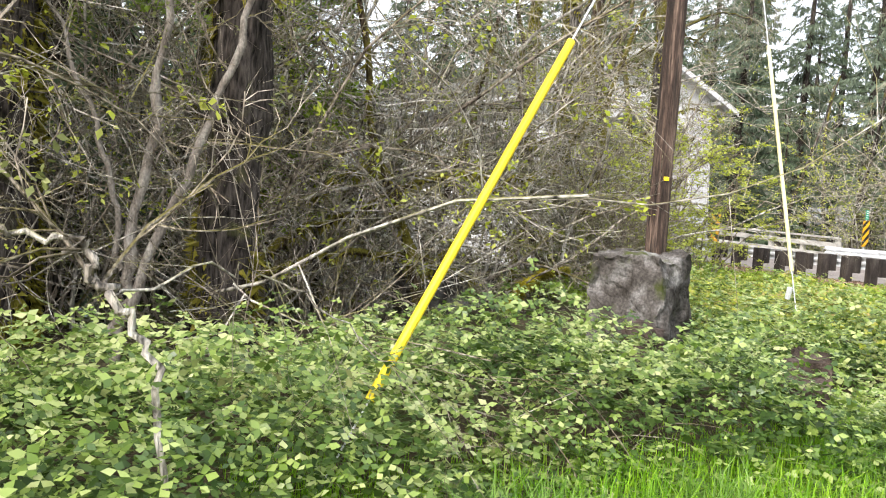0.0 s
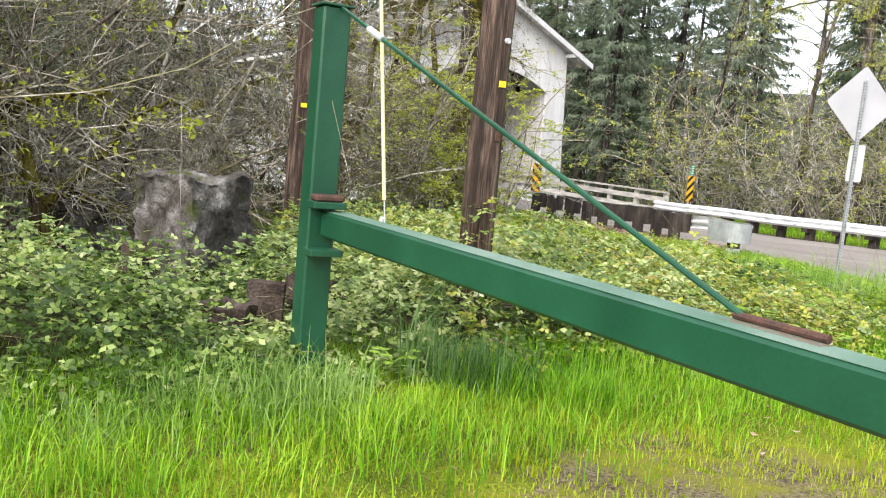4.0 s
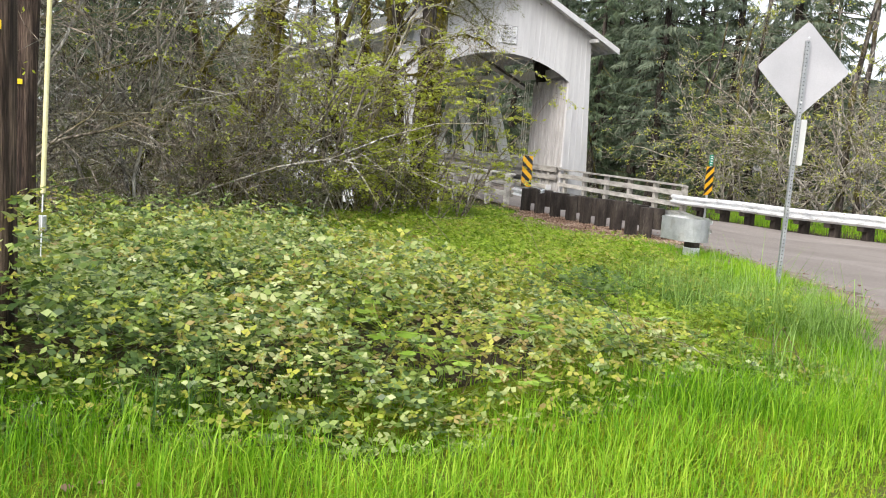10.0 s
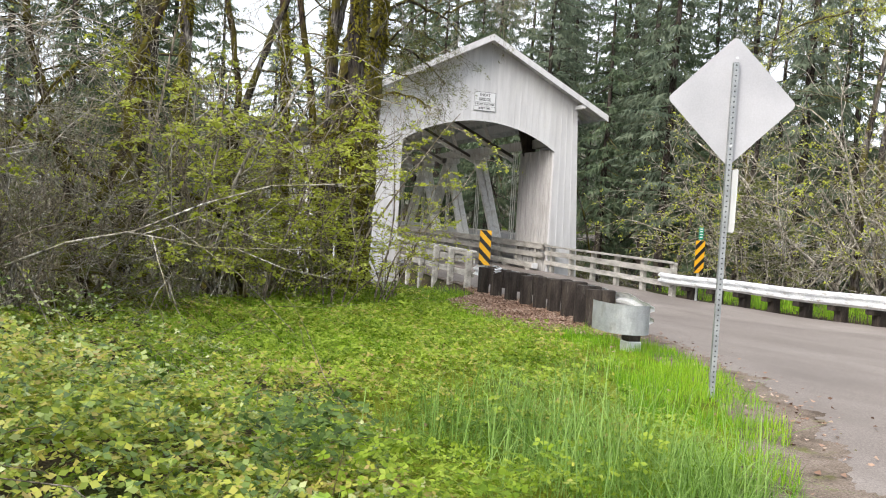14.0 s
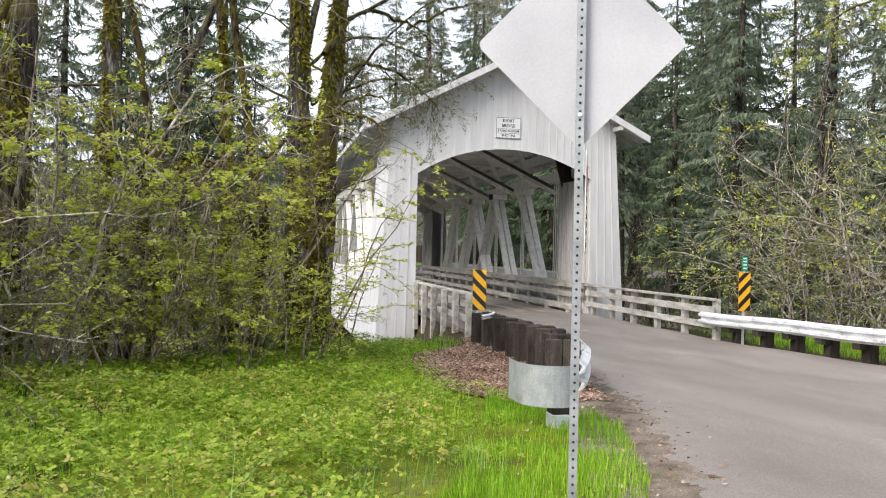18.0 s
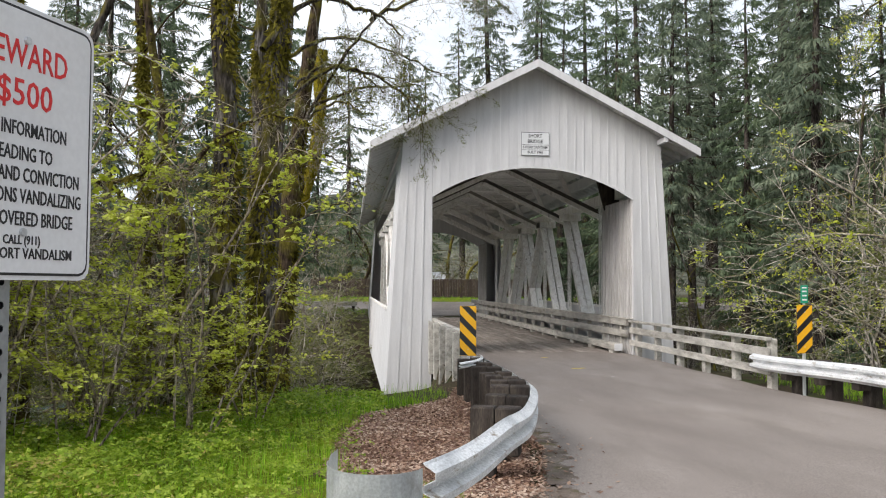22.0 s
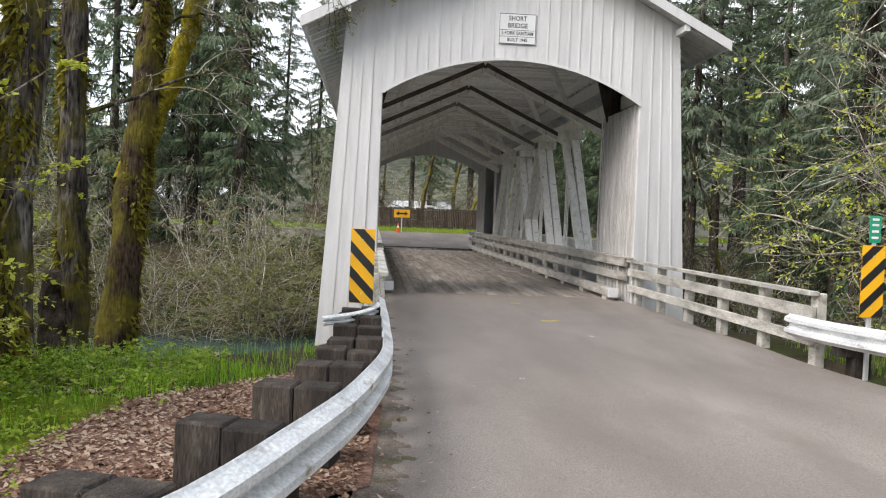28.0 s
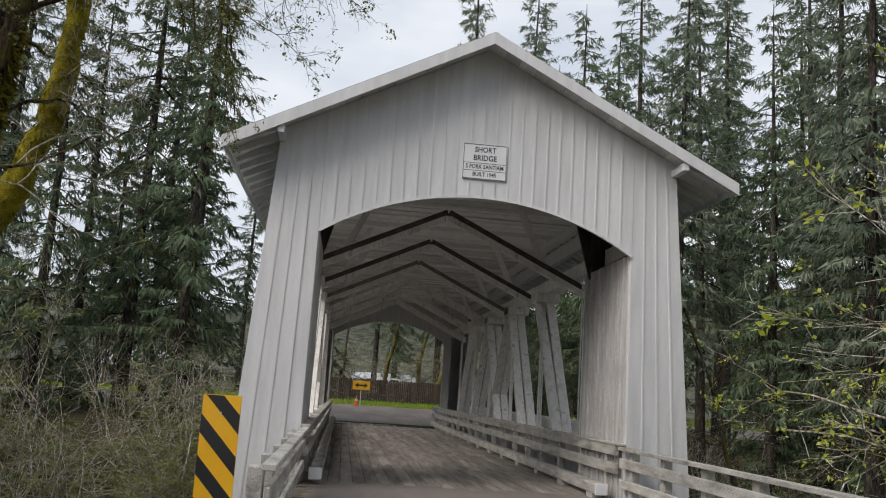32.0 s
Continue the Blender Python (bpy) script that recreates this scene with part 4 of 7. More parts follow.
# name board over the portal
plq = thing("bridge_name_sign", pose(0.033, -0.05, 6.29), "white rectangular sign with black lettering naming the bridge", "sign")
part("plate", boxed((-0.435, -0.012, -0.355), (0.435, 0.012, 0.355), bevel=0.003), SIGN_WHITE, plq)
for lo, hi in (((-0.425, -0.015, 0.335), (0.425, -0.0125, 0.349)), ((-0.425, -0.015, -0.349), (0.425, -0.0125, -0.335)), ((-0.425, -0.015, -0.335), (-0.415, -0.0125, 0.335)),
               ((0.415, -0.015, -0.335), (0.425, -0.0125, 0.335)), ((-0.425, -0.015, -0.035), (0.425, -0.0125, -0.025)), ((-0.425, -0.015, -0.185), (0.425, -0.0125, -0.175))):
    part("border", boxed(lo, hi, bevel=0), BLACK, plq)
for txt, z, h, w in (("SHORT", 0.235, 0.155, 0.42), ("BRIDGE", 0.07, 0.155, 0.46), ("S FORK SANTIAM", -0.105, 0.12, 0.74), ("BUILT 1945", -0.255, 0.11, 0.46)):
    lettering("lettering", txt, h, BLACK, plq, pose(0, -0.0138, z, 90), w, bold=0.0028)


# survey paint marks on the road
for x, y, w, d, mt in (PAINT_MARKS):
    tagged(part("paint_mark", boxed((x - w, y - d, floor_z(x, y) + 0.031), (x + w, y + d, floor_z(x, y) + 0.0335), bevel=0), mt), "small paint mark on the road", "road marking", kind="structure")


# ---- crash barriers ----
W_SHAPE = [(0.0, 0.155), (0.015, 0.14), (0.08, 0.10), (0.08, 0.055), (0.0, 0.02), (0.0, -0.02), (0.08, -0.055), (0.08, -0.10), (0.015, -0.14), (0.0, -0.155)]


def barrier(bm, pts, face, heights=None, squash=None):
    """A corrugated beam along pts; face is the side that bulges, +1 to the right of the way."""
    rows = []
    P = [Vector(p) for p in pts]
    for i, p in enumerate(P):
        d = (P[min(i + 1, len(P) - 1)] - P[max(i - 1, 0)])
        d.z = 0
        d.normalize()
        n = Vector((d.y, -d.x, 0)) * face
        k = squash[i] if squash else 1.0
        row = [bm.verts.new(p + n * (o * k) + Vector((0, 0, z * (1 + 0.25 * (1 - k))))) for o, z in W_SHAPE]
        row += [bm.verts.new(p + n * (o * k - 0.004) + Vector((0, 0, z * (1 + 0.25 * (1 - k))))) for o, z in W_SHAPE[::-1]]
        rows.append(row)
    m = len(rows[0])
    for a, b in zip(rows, rows[1:]):
        for k in range(m):
            bm.faces.new((a[k], a[(k + 1) % m], b[(k + 1) % m], b[k]))
    bm.faces.new(rows[0])
    bm.faces.new(rows[-1][::-1])
    bmesh.ops.recalc_face_normals(bm, faces=bm.faces)
    return bm


def smooth_line(ctrl, n):
    t = np.linspace(0, len(ctrl) - 1, n)
    c = np.array(ctrl, float)
    out = []
    for u in t:
        i = min(int(u), len(c) - 2)
        p0, p1, p2, p3 = c[max(i - 1, 0)], c[i], c[i + 1], c[min(i + 2, len(c) - 1)]
        w = u - i
        out.append(tuple(0.5 * ((2 * p1) + (-p0 + p2) * w + (2 * p0 - 5 * p1 + 4 * p2 - p3) * w * w + (-p0 + 3 * p1 - 3 * p2 + p3) * w ** 3)))
    return out


left_rail = thing("crash_barrier", pose(0, 0, 0), "dented white-grey steel crash barrier curving on dark timber posts", "crash barrier", "crash barriers")
lc = [(-3.0, -8.0), (-2.98, -9.6), (-2.98, -11.4), (-3.0, -13.0), (-3.22, -15.0), (-3.7, -17.0), (-4.3, -18.7), (-4.95, -20.2)]
ll = smooth_line(lc, 44)
bm = bmesh.new()
barrier(bm, [(x, y, floor_z(x, y) + 0.56 + 0.008 * math.sin(y * 3)) for x, y in ll], -1)
part("beam", bm, RAIL_STEEL, left_rail, smooth=False)
# rounded buffer end
bm = bmesh.new()
cx, cy, cr_ = -5.22, -20.05, 0.30
arc = [(cx + cr_ * math.cos(radians(a)), cy + cr_ * 1.3 * math.sin(radians(a))) for a in range(-28, -200, -12)] + [(-5.5, -19.75), (-5.46, -19.55)]
rows = []
for i, (x, y) in enumerate(arc):
    z = floor_z(x, y) + 0.50
    rows.append([bm.verts.new((x, y, z - 0.2)), bm.verts.new((x, y, z + 0.2))])
for a, b in zip(rows, rows[1:]):
    bm.faces.new((a[0], b[0], b[1], a[1]))
sol = bmesh.ops.solidify(bm, geom=list(bm.faces), thickness=0.006)
part("buffer_end", bm, GALV, left_rail, "blue-grey galvanized buffer end", smooth=False)
# torn strip of beam bent away from the road behind the posts
bm = bmesh.new()
st = smooth_line([(-3.03, -9.5, 0.74), (-3.08, -10.05, 0.74), (-3.24, -10.6, 0.74), (-3.43, -10.92, 0.73), (-3.61, -11.1, 0.70)], 14)
barrier(bm, [(x, y, z) for x, y, z in st], -1, squash=[0.5] * 14)
bmesh.ops.scale(bm, vec=(1, 1, 0.3), space=Matrix.Translation((0, 0, -0.74)), verts=bm.verts[:])
part("bent_strip", bm, RAIL_STEEL, left_rail, "torn bent strip of steel")
ptm = mesh_of("timber_post", boxed((-0.115, -0.11, -0.55), (0.115, 0.11, 0.72), bevel=0.012), POST_WOOD)
blm = mesh_of("offset_block", boxed((-0.115, -0.11, 0.28), (0.115, 0.11, 0.73), bevel=0.012), POST_WOOD)
for y in (-9.75, -10.65, -11.6, -12.5, -13.35, -14.25, -15.2, -16.2, -17.2):
    x = float(np.interp(-y, [-p[1] for p in ll], [p[0] for p in ll]))
    dx = float(np.interp(-y + 0.3, [-p[1] for p in ll], [p[0] for p in ll])) - x
    az = math.degrees(math.atan2(dx, 0.3))
    z = floor_z(x, y)
    piece("offset_block", blm, left_rail, pose(x, y, z, 0, 0, az) @ pose(-0.13, 0, random.uniform(-0.02, 0.02)))
    piece("timber_post", ptm, left_rail, pose(x, y, z, 0, 0, az) @ pose(-0.365, 0, random.uniform(-0.02, 0.03), random.uniform(-1, 1), random.uniform(-1, 1), random.uniform(-3, 3)))
part("end_post", boxed((-5.12, -20.0, -0.2), (-4.92, -19.8, floor_z(-5, -19.9) + 0.36), bevel=0.012), POST_WOOD, left_rail)
part("post_collar", boxed((-5.13, -20.01, floor_z(-5, -19.9) - 0.05), (-4.91, -19.79, floor_z(-5, -19.9) + 0.17), bevel=0.012), SIGN_WHITE, left_rail, "white-painted foot")

right_rail = thing("crash_barrier", pose(0, 0, 0), "straight white-grey steel crash barrier on dark timber posts", "crash barrier", "crash barriers")
rl = smooth_line([(2.78, -8.35), (2.95, -10.5), (3.1, -13.0), (3.25, -15.5), (3.4, -18.0), (3.62, -20.4)], 40)
bm = bmesh.new()
barrier(bm, [(x, y, floor_z(x, y) + 0.56) for x, y in rl], 1)
part("beam", bm, RAIL_STEEL, right_rail)
part("end_plate", boxed((3.56, -20.75, floor_z(3.6, -20.5) + 0.37), (3.72, -20.35, floor_z(3.6, -20.5) + 0.75), bevel=0.01), GALV, right_rail, "galvanized end plate")
for k, y in enumerate(np.arange(-9.4, -20.5, -1.06)):
    x = float(np.interp(-y, [-p[1] for p in rl], [p[0] for p in rl])) + 0.14
    z = floor_z(x, y)
    piece("offset_block", blm, right_rail, pose(x, y, z))
    piece("timber_post", ptm, right_rail, pose(x + 0.205, y, z - 0.1, random.uniform(-1, 1), random.uniform(-1, 1), 0))


# ---- road signs ----
def marker(x, y, z0, way, yaw, label):
    """A striped object marker on a post; way is the slant of its stripes."""
    t = thing("object_marker", pose(x, y, floor_z(x, y), 0, 0, yaw), label, "road sign", "striped markers")
    zc = z0 - floor_z(x, y)
    part("post", boxed((-0.025, 0.012, -0.3), (0.025, 0.06, zc + 0.88), bevel=0.003), GALV, t)
    bm = bmesh.new()
    box(bm, (-0.1525, -0.004, zc), (0.1525, 0.004, zc + 0.914), bevel=0.002)
    part("plate", bm, REFL_YELLOW, t)
    step = 0.305
    for k in range(-1, 4):
        c = zc + 0.02 + k * step
        pts = [(-0.1525, c), (0.1525, c + way * 0.305), (0.1525, c + way * 0.305 + 0.14), (-0.1525, c + 0.14)]
        if way < 0:
            pts = [(-0.1525, c + 0.305), (0.1525, c), (0.1525, c + 0.14), (-0.1525, c + 0.445)]
        lo, hi = zc + 0.004, zc + 0.91

        def cut(poly, lim, sign):
            out = []
            for (x0, z0_), (x1, z1_) in zip(poly, poly[1:] + poly[:1]):
                i0, i1 = sign * (z0_ - lim) >= 0, sign * (z1_ - lim) >= 0
                if i0:
                    out.append((x0, z0_))
                if i0 != i1:
                    w = (lim - z0_) / (z1_ - z0_)
                    out.append((x0 + w * (x1 - x0), lim))
            return out
        pts = cut(pts, lo, 1)
        pts = cut(pts, hi, -1) if len(pts) > 2 else []
        if len(pts) > 2:
            part("stripe", prism(bmesh.new(), pts, -0.0065, -0.0042), BLACK, t)
    for z in (zc + 0.12, zc + 0.78):
        part("bolt", tube(bmesh.new(), [(0, -0.012, z), (0, -0.004, z)], 0.01, 8), GALV, t)
    return t


marker(-3.235, -9.44, 0.76, -1, -15, "black and yellow striped marker on a post by the near rail")
m2 = marker(3.205, -9.62, 0.80, 1, 0, "black and yellow striped marker with a small green plate above")
z2 = 1.73 - floor_z(3.205, -9.62)
part("green_plate", boxed((-0.075, -0.004, z2 + 0.02), (0.075, 0.004, z2 + 0.36), bevel=0.003), SIGN_GREEN, m2, "small green plate with white marks")
part("plate_post", boxed((-0.02, 0.005, z2 - 0.1), (0.02, 0.03, z2 + 0.34), bevel=0.003), GALV, m2)
for z in (0.07, 0.15, 0.23, 0.30):
    part("writing_bar", boxed((-0.045, -0.0062, z2 + z), (0.045, -0.0042, z2 + z + 0.03), bevel=0), SIGN_WHITE, m2)

SX, SY = -6.16, -23.36
sz = floor_z(SX, SY)
warn = thing("warning_sign", pose(SX, SY, sz, 0, 0, -18.5), "back of a grey diamond road sign on a perforated steel post", "road sign")


def perforated(parent, zlo, zhi):
    """Square steel post with a row of holes down each face."""
    w = 0.0255
    for k, az in enumerate((0, 90, 180, 270)):
        bm = bmesh.new()
        step = 0.0254 * 2
        n = int((zhi - zlo) / step)
        r = 0.0085
        for i in range(n):
            z = zlo + i * step
            hole = [(r * math.cos(6.2832 * j / 8 + 0.3927), z + step / 2 + r * math.sin(6.2832 * j / 8 + 0.3927)) for j in range(8)]
            rim = [(w, z + step / 2), (w, z + step), (0, z + step), (-w, z + step), (-w, z + step / 2), (-w, z), (0, z), (w, z)]
            hv = [bm.verts.new((x, -w, zz)) for x, zz in hole]
            rv = [bm.verts.new((x, -w, zz)) for x, zz in rim]
            for j in range(8):
                bm.faces.new((rv[j], rv[(j + 1) % 8], hv[(j + 1) % 8], hv[j]))
        bmesh.ops.remove_doubles(bm, verts=bm.verts[:], dist=0.0001)
        part("post_face", bm, POST_STEEL, parent).matrix_basis = pose(0, 0, 0, 0, 0, az)
    # Black box inside stands for the shade of the hollow post.
    part("post_core", boxed((-0.018, -0.018, zlo), (0.018, 0.018, zhi - 0.02), bevel=0), BLACK, parent, "black core in place of the shade inside the post")


perforated(warn, -0.3, 3.33)
half = 0.635
bm = bmesh.new()
rr_ = 0.05
dia = []
for a in (0, 90, 180, 270):
    for da in (-45, -22, 0, 22, 45):
        c = half - rr_ * 1.414
        dia.append((c * math.cos(radians(a)) + rr_ * math.cos(radians(a + da)), c * math.sin(radians(a)) + rr_ * math.sin(radians(a + da))))
prism(bm, [(x, z + 3.335 - sz) for x, z in dia], 0.028, 0.032)
part("plate", bm, SIGN_BACK, warn, "bare grey back of the diamond plate")
bm = bmesh.new()
prism(bm, [(x * 0.985, z * 0.985 + 3.335 - sz) for x, z in dia], 0.033, 0.0345)
part("face", bm, REFL_YELLOW, warn, "yellow front face")
for z in (2.9, 3.75):
    part("bolt", tube(bmesh.new(), [(0, -0.035, z - sz), (0, -0.024, z - sz)], 0.014, 6), GALV, warn)
RW = pose(-6.118, -23.345, 2.365, 0, 0, 68.3)
rew = thing("reward_sign", RW @ pose(0, -0.012, 0), "white reward notice with red and black lettering on the sign post", "sign")


def rounded(w, h, r):
    out = []
    for cx_, cz_, a0 in ((w / 2 - r, h / 2 - r, 0), (-w / 2 + r, h / 2 - r, 90), (-w / 2 + r, -h / 2 + r, 180), (w / 2 - r, -h / 2 + r, 270)):
        out += [(cx_ + r * math.cos(radians(a0 + a)), cz_ + r * math.sin(radians(a0 + a))) for a in (0, 30, 60, 90)]
    return out


part("plate", prism(bmesh.new(), rounded(0.457, 0.61, 0.035), -0.002, 0.002), SIGN_WHITE, rew)
part("border", prism(bmesh.new(), rounded(0.437, 0.59, 0.03), -0.0036, -0.0024), BLACK, rew, "thin black border")
part("panel", prism(bmesh.new(), rounded(0.425, 0.578, 0.026), -0.0046, -0.0037), SIGN_WHITE, rew)
for txt, z, h, w, mt in (("REWARD", 0.190, 0.085, 0.26, SIGN_RED), ("$500", 0.104, 0.085, 0.165, SIGN_RED), ("FOR INFORMATION", 0.026, 0.045, 0.265, BLACK), ("LEADING TO", -0.028, 0.045, 0.175, BLACK),
                         ("ARREST AND CONVICTION", -0.075, 0.045, 0.36, BLACK), ("OF PERSONS VANDALIZING", -0.122, 0.045, 0.375, BLACK), ("THIS COVERED BRIDGE", -0.172, 0.045, 0.32, BLACK),
                         ("CALL (911)", -0.218, 0.028, 0.11, BLACK), ("TO REPORT VANDALISM", -0.248, 0.034, 0.32, BLACK)):
    lettering("lettering", txt, h, mt, rew, pose(0, -0.0055, z, 90), w, bold=0.0003)
for z in (0.225, -0.2):
    part("bolt", tube(bmesh.new(), [(0, -0.012, z), (0, -0.004, z)], 0.009, 8), GALV, rew)


# ---- by the drive: gate, poles, guys, blocks ----
gx, gy = -17.105, -28.22
gz = floor_z(gx, gy)
gate = thing("vehicle_gate", pose(gx, gy, gz, 0, 0, 1.5), "green-painted steel swing gate with post and stay rod", "gate")
zt, zb = 2.79 - gz, 1.60 - gz
part("post", boxed((-0.085, -0.085, -0.3), (0.085, 0.085, zt - 0.01), bevel=0.012), GREEN, gate)
part("post_cap", boxed((-0.1, -0.1, zt - 0.01), (0.1, 0.1, zt + 0.004), bevel=0.003), GREEN, gate)
part("upper_hinge", boxed((-0.1, -0.21, zb + 0.02), (0.1, -0.075, zb + 0.06), bevel=0.004), GREEN, gate)
part("hinge_weld", boxed((-0.09, -0.2, zb + 0.06), (0.09, -0.09, zb + 0.1), bevel=0.012), RUST, gate, "rusty hinge pin")
part("lower_hinge", boxed((-0.1, -0.21, zb - 0.26), (0.1, -0.075, zb - 0.22), bevel=0.004), GREEN, gate)
BY = -5.3
arm_at = pose(0.057, 0, zb, -0.6, 0, 0.4)
arm = part("arm", boxed((-0.0735, BY, -0.153), (0.0735, -0.1, -0.001), arm_at, bevel=0.014), GREEN, gate, "green square steel arm")
# Thin paler sheet puts light from above into the arm top's colour.
part("arm_top", boxed((-0.064, BY + 0.004, -0.0005), (0.064, -0.104, 0.002), arm_at, bevel=0.0005), GREEN_PALE, gate, "arm top in paler green that carries the light from above")
part("rust_stain", boxed((0.005, -3.46, 0.0015), (0.06, -3.12, 0.0028), arm_at, bevel=0.0002), RUST_STAIN, gate, "rust stain round the welded anchor")
hy = -31.4 - gy
rod = [(0.02, -0.02, zt + 0.01), (0.045, -0.55, zt - 0.19), (0.14, hy + 0.03, zb + 0.05)]
part("stay_rod", tube(bmesh.new(), rod, 0.011, 8), GREEN, gate)
part("turnbuckle", tube(bmesh.new(), [(0.042, -0.46, zt - 0.158), (0.05, -0.64, zt - 0.222)], 0.02, 8), GALV, gate)
part("rod_anchor", tube(bmesh.new(), [(0.14, hy + 0.06, zb + 0.048), (0.14, hy, zb + 0.048), (0.146, hy - 0.26, zb + 0.05)], 0.013, 8), RUST, gate, "rusty welded anchor")


def pole(x, y, r0, r1, h, lean, label):
    z = floor_z(x, y)
    t = thing("utility_pole", pose(x, y, z, 0, 0, 0), label, "utility pole", "utility poles")
    n = 14
    bm = bmesh.new()
    pts = [(lean * h * k / n + 0.01 * math.sin(k * 2.1), 0.01 * math.cos(k * 1.7), -0.3 + (h + 0.3) * k / n) for k in range(n + 1)]
    tube(bm, pts, [r0 + (r1 - r0) * k / n + 0.004 * math.sin(k * 3.7) for k in range(n + 1)], 18)
    part("shaft", bm, POLE_WOOD, t, smooth=True)
    return t


p1 = pole(-15.62, -23.06, 0.135, 0.11, 11.0, 0.012, "old brown wooden utility pole with a small yellow tag")
p2 = pole(-15.4, -27.17, 0.136, 0.116, 11.5, 0.0, "weathered brown wooden utility pole with a yellow tag")
for t, x, y, z, r, az in ((p1, -15.62, -23.06, 2.34, 0.137, -105), (p2, -15.4, -27.17, 2.55, 0.132, -80)):
    zz = z - floor_z(x, y)
    m = pose(0.03 if t is p1 else 0, 0, zz, 0, 0, az + 90)
    part("tag", boxed((-0.035, -r - 0.008, -0.025), (0.035, -r - 0.002, 0.025), m, bevel=0.002), YELLOW, t, "small yellow tag")
part("pin", tube(bmesh.new(), [(0.03, -0.12, 2.88 - floor_z(-15.4, -27.17)), (0.035, -0.15, 2.88 - floor_z(-15.4, -27.17))], 0.022, 8), GALV, p2)
part("plate", boxed((0.0, -0.15, 1.62), (0.05, -0.128, 1.74), bevel=0.004), RUST, p2)
part("ground_box", boxed((0.1, 0.12, -0.1), (0.27, 0.26, 0.5), bevel=0.02), HOUSE_WALL, p1, "small grey junction pedestal")


def guy(name, a, b, r, mat, label, anchor=True):
    a, b = Vector(a), Vector(b)
    z = floor_z(a.x, a.y)
    t = thing(name, pose(a.x, a.y, z), label, "guy wire", "guy wires")
    d = (b - a).normalized()
    la = Vector((0, 0, a.z - z))
    lb = b - Vector((a.x, a.y, z))
    if isinstance(r, tuple):
        part("sleeve", tube(bmesh.new(), [la, lb], r[0], 10), mat, t)
    part("wire", tube(bmesh.new(), [la - d * 1.2, lb + d * 7.5], 0.006, 6), GALV, t)
    return t


guy("guy_wire", (-20.85, -27.88, 1.0), (-19.58, -27.46, 3.0), (0.026,), YELLOW, "bright yellow plastic guard on a slanting guy wire")
g2 = guy("guy_wire", (-15.28, -25.0, 1.42), (-15.27, -24.35, 3.85), (0.02,), PALE_YELLOW, "faded pale yellow guard on a steep guy wire")
part("eye_bolt", tube(bmesh.new(), [(0, 0.03, 0.7), (0, 0, 0.82)], 0.03, 8), GALV, g2)


def rough_block(name, x, y, zlo, zhi, w, d, yaw, mat, label, category, seed, amp=0.03, cuts=7):
    t = thing(name, pose(x, y, zlo, 0, 0, yaw), label, category)
    bm = bmesh.new()
    bmesh.ops.create_cube(bm, size=1.0, matrix=Matrix.Translation((0, 0, (zhi - zlo) / 2)) @ Matrix.Diagonal((w, d, zhi - zlo, 1)))
    bmesh.ops.subdivide_edges(bm, edges=bm.edges[:], cuts=cuts, use_grid_fill=True)
    for v in bm.verts:
        p = v.co * 4 + Vector((seed, seed * 2, 0))
        v.co += Vector((noise.noise(p), noise.noise(p + Vector((9, 0, 0))), noise.noise(p + Vector((0, 9, 0))))) * amp * 1.6
        p = v.co * 14
        v.co += Vector((noise.noise(p), noise.noise(p + Vector((9, 0, 0))), noise.noise(p + Vector((0, 9, 0))))) * amp * 0.5
    part("body", bm, mat, t, smooth=False)
    return t


rough_block("concrete_block", -17.18, -24.98, 0.4, 1.55, 0.74, 0.74, 33, CONCRETE, "old rough concrete block with dark stains and moss", "block", 3.0, 0.06, 22)
rough_block("concrete_block", -17.75, -21.0, 0.25, 1.02, 0.8, 0.7, 20, CONCRETE, "low dark concrete block overgrown with brambles", "block", 5.0, 0.04, 10)
rough_block("wooden_slab", -17.0, -26.9, 0.5, 0.91, 0.26, 0.1, -25, STUMP, "weathered grey slab of wood among brambles", "slab", 7.0, 0.012, 6)
rough_block("tree_stump", -17.75, -25.9, 0.45, 1.0, 0.26, 0.26, 10, STUMP, "small rotten stump covered with leaves", "stump", 8.0, 0.04, 8)
rough_block("tree_stump", -17.35, -27.3, 0.5, 0.84, 0.34, 0.3, 50, STUMP, "broken dark stump among brambles", "stump", 9.0, 0.05, 8)
rough_block("tree_stump", -16.55, -26.6, 0.5, 0.88, 0.28, 0.3, 50, STUMP, "broken dark stump among brambles", "stump", 11.0, 0.05, 8)

# ---- beyond the bridge ----
ar = thing("arrow_sign", pose(-1.08, 44.7, floor_z(-1.08, 44.7)), "yellow two-way arrow sign on a post beyond the bridge", "road sign")
az_ = 2.07 - floor_z(-1.08, 44.7)
part("post", boxed((-0.03, 0.02, -0.2), (0.03, 0.07, az_ + 0.25)), GALV, ar)
part("plate", boxed((-0.6, -0.01, az_ - 0.3), (0.6, 0.01, az_ + 0.3), bevel=0.004), REFL_YELLOW, ar)
part("arrow", prism(bmesh.new(), [(-0.45, az_), (-0.22, az_ + 0.18), (-0.22, az_ + 0.06), (0.22, az_ + 0.06), (0.22, az_ + 0.18), (0.45, az_), (0.22, az_ - 0.18), (0.22, az_ - 0.06), (-0.22, az_ - 0.06), (-0.22, az_ - 0.18)], -0.014, -0.0105), BLACK, ar)
cone = thing("traffic_cone", pose(-1.35, 44.4, floor_z(-1.35, 44.4) + 0.03), "orange traffic cone beside the arrow sign", "traffic cone")
part("body", tube(bmesh.new(), [(0, 0, 0.03), (0, 0, 0.7)], [0.15, 0.03], 12), ORANGE, cone)
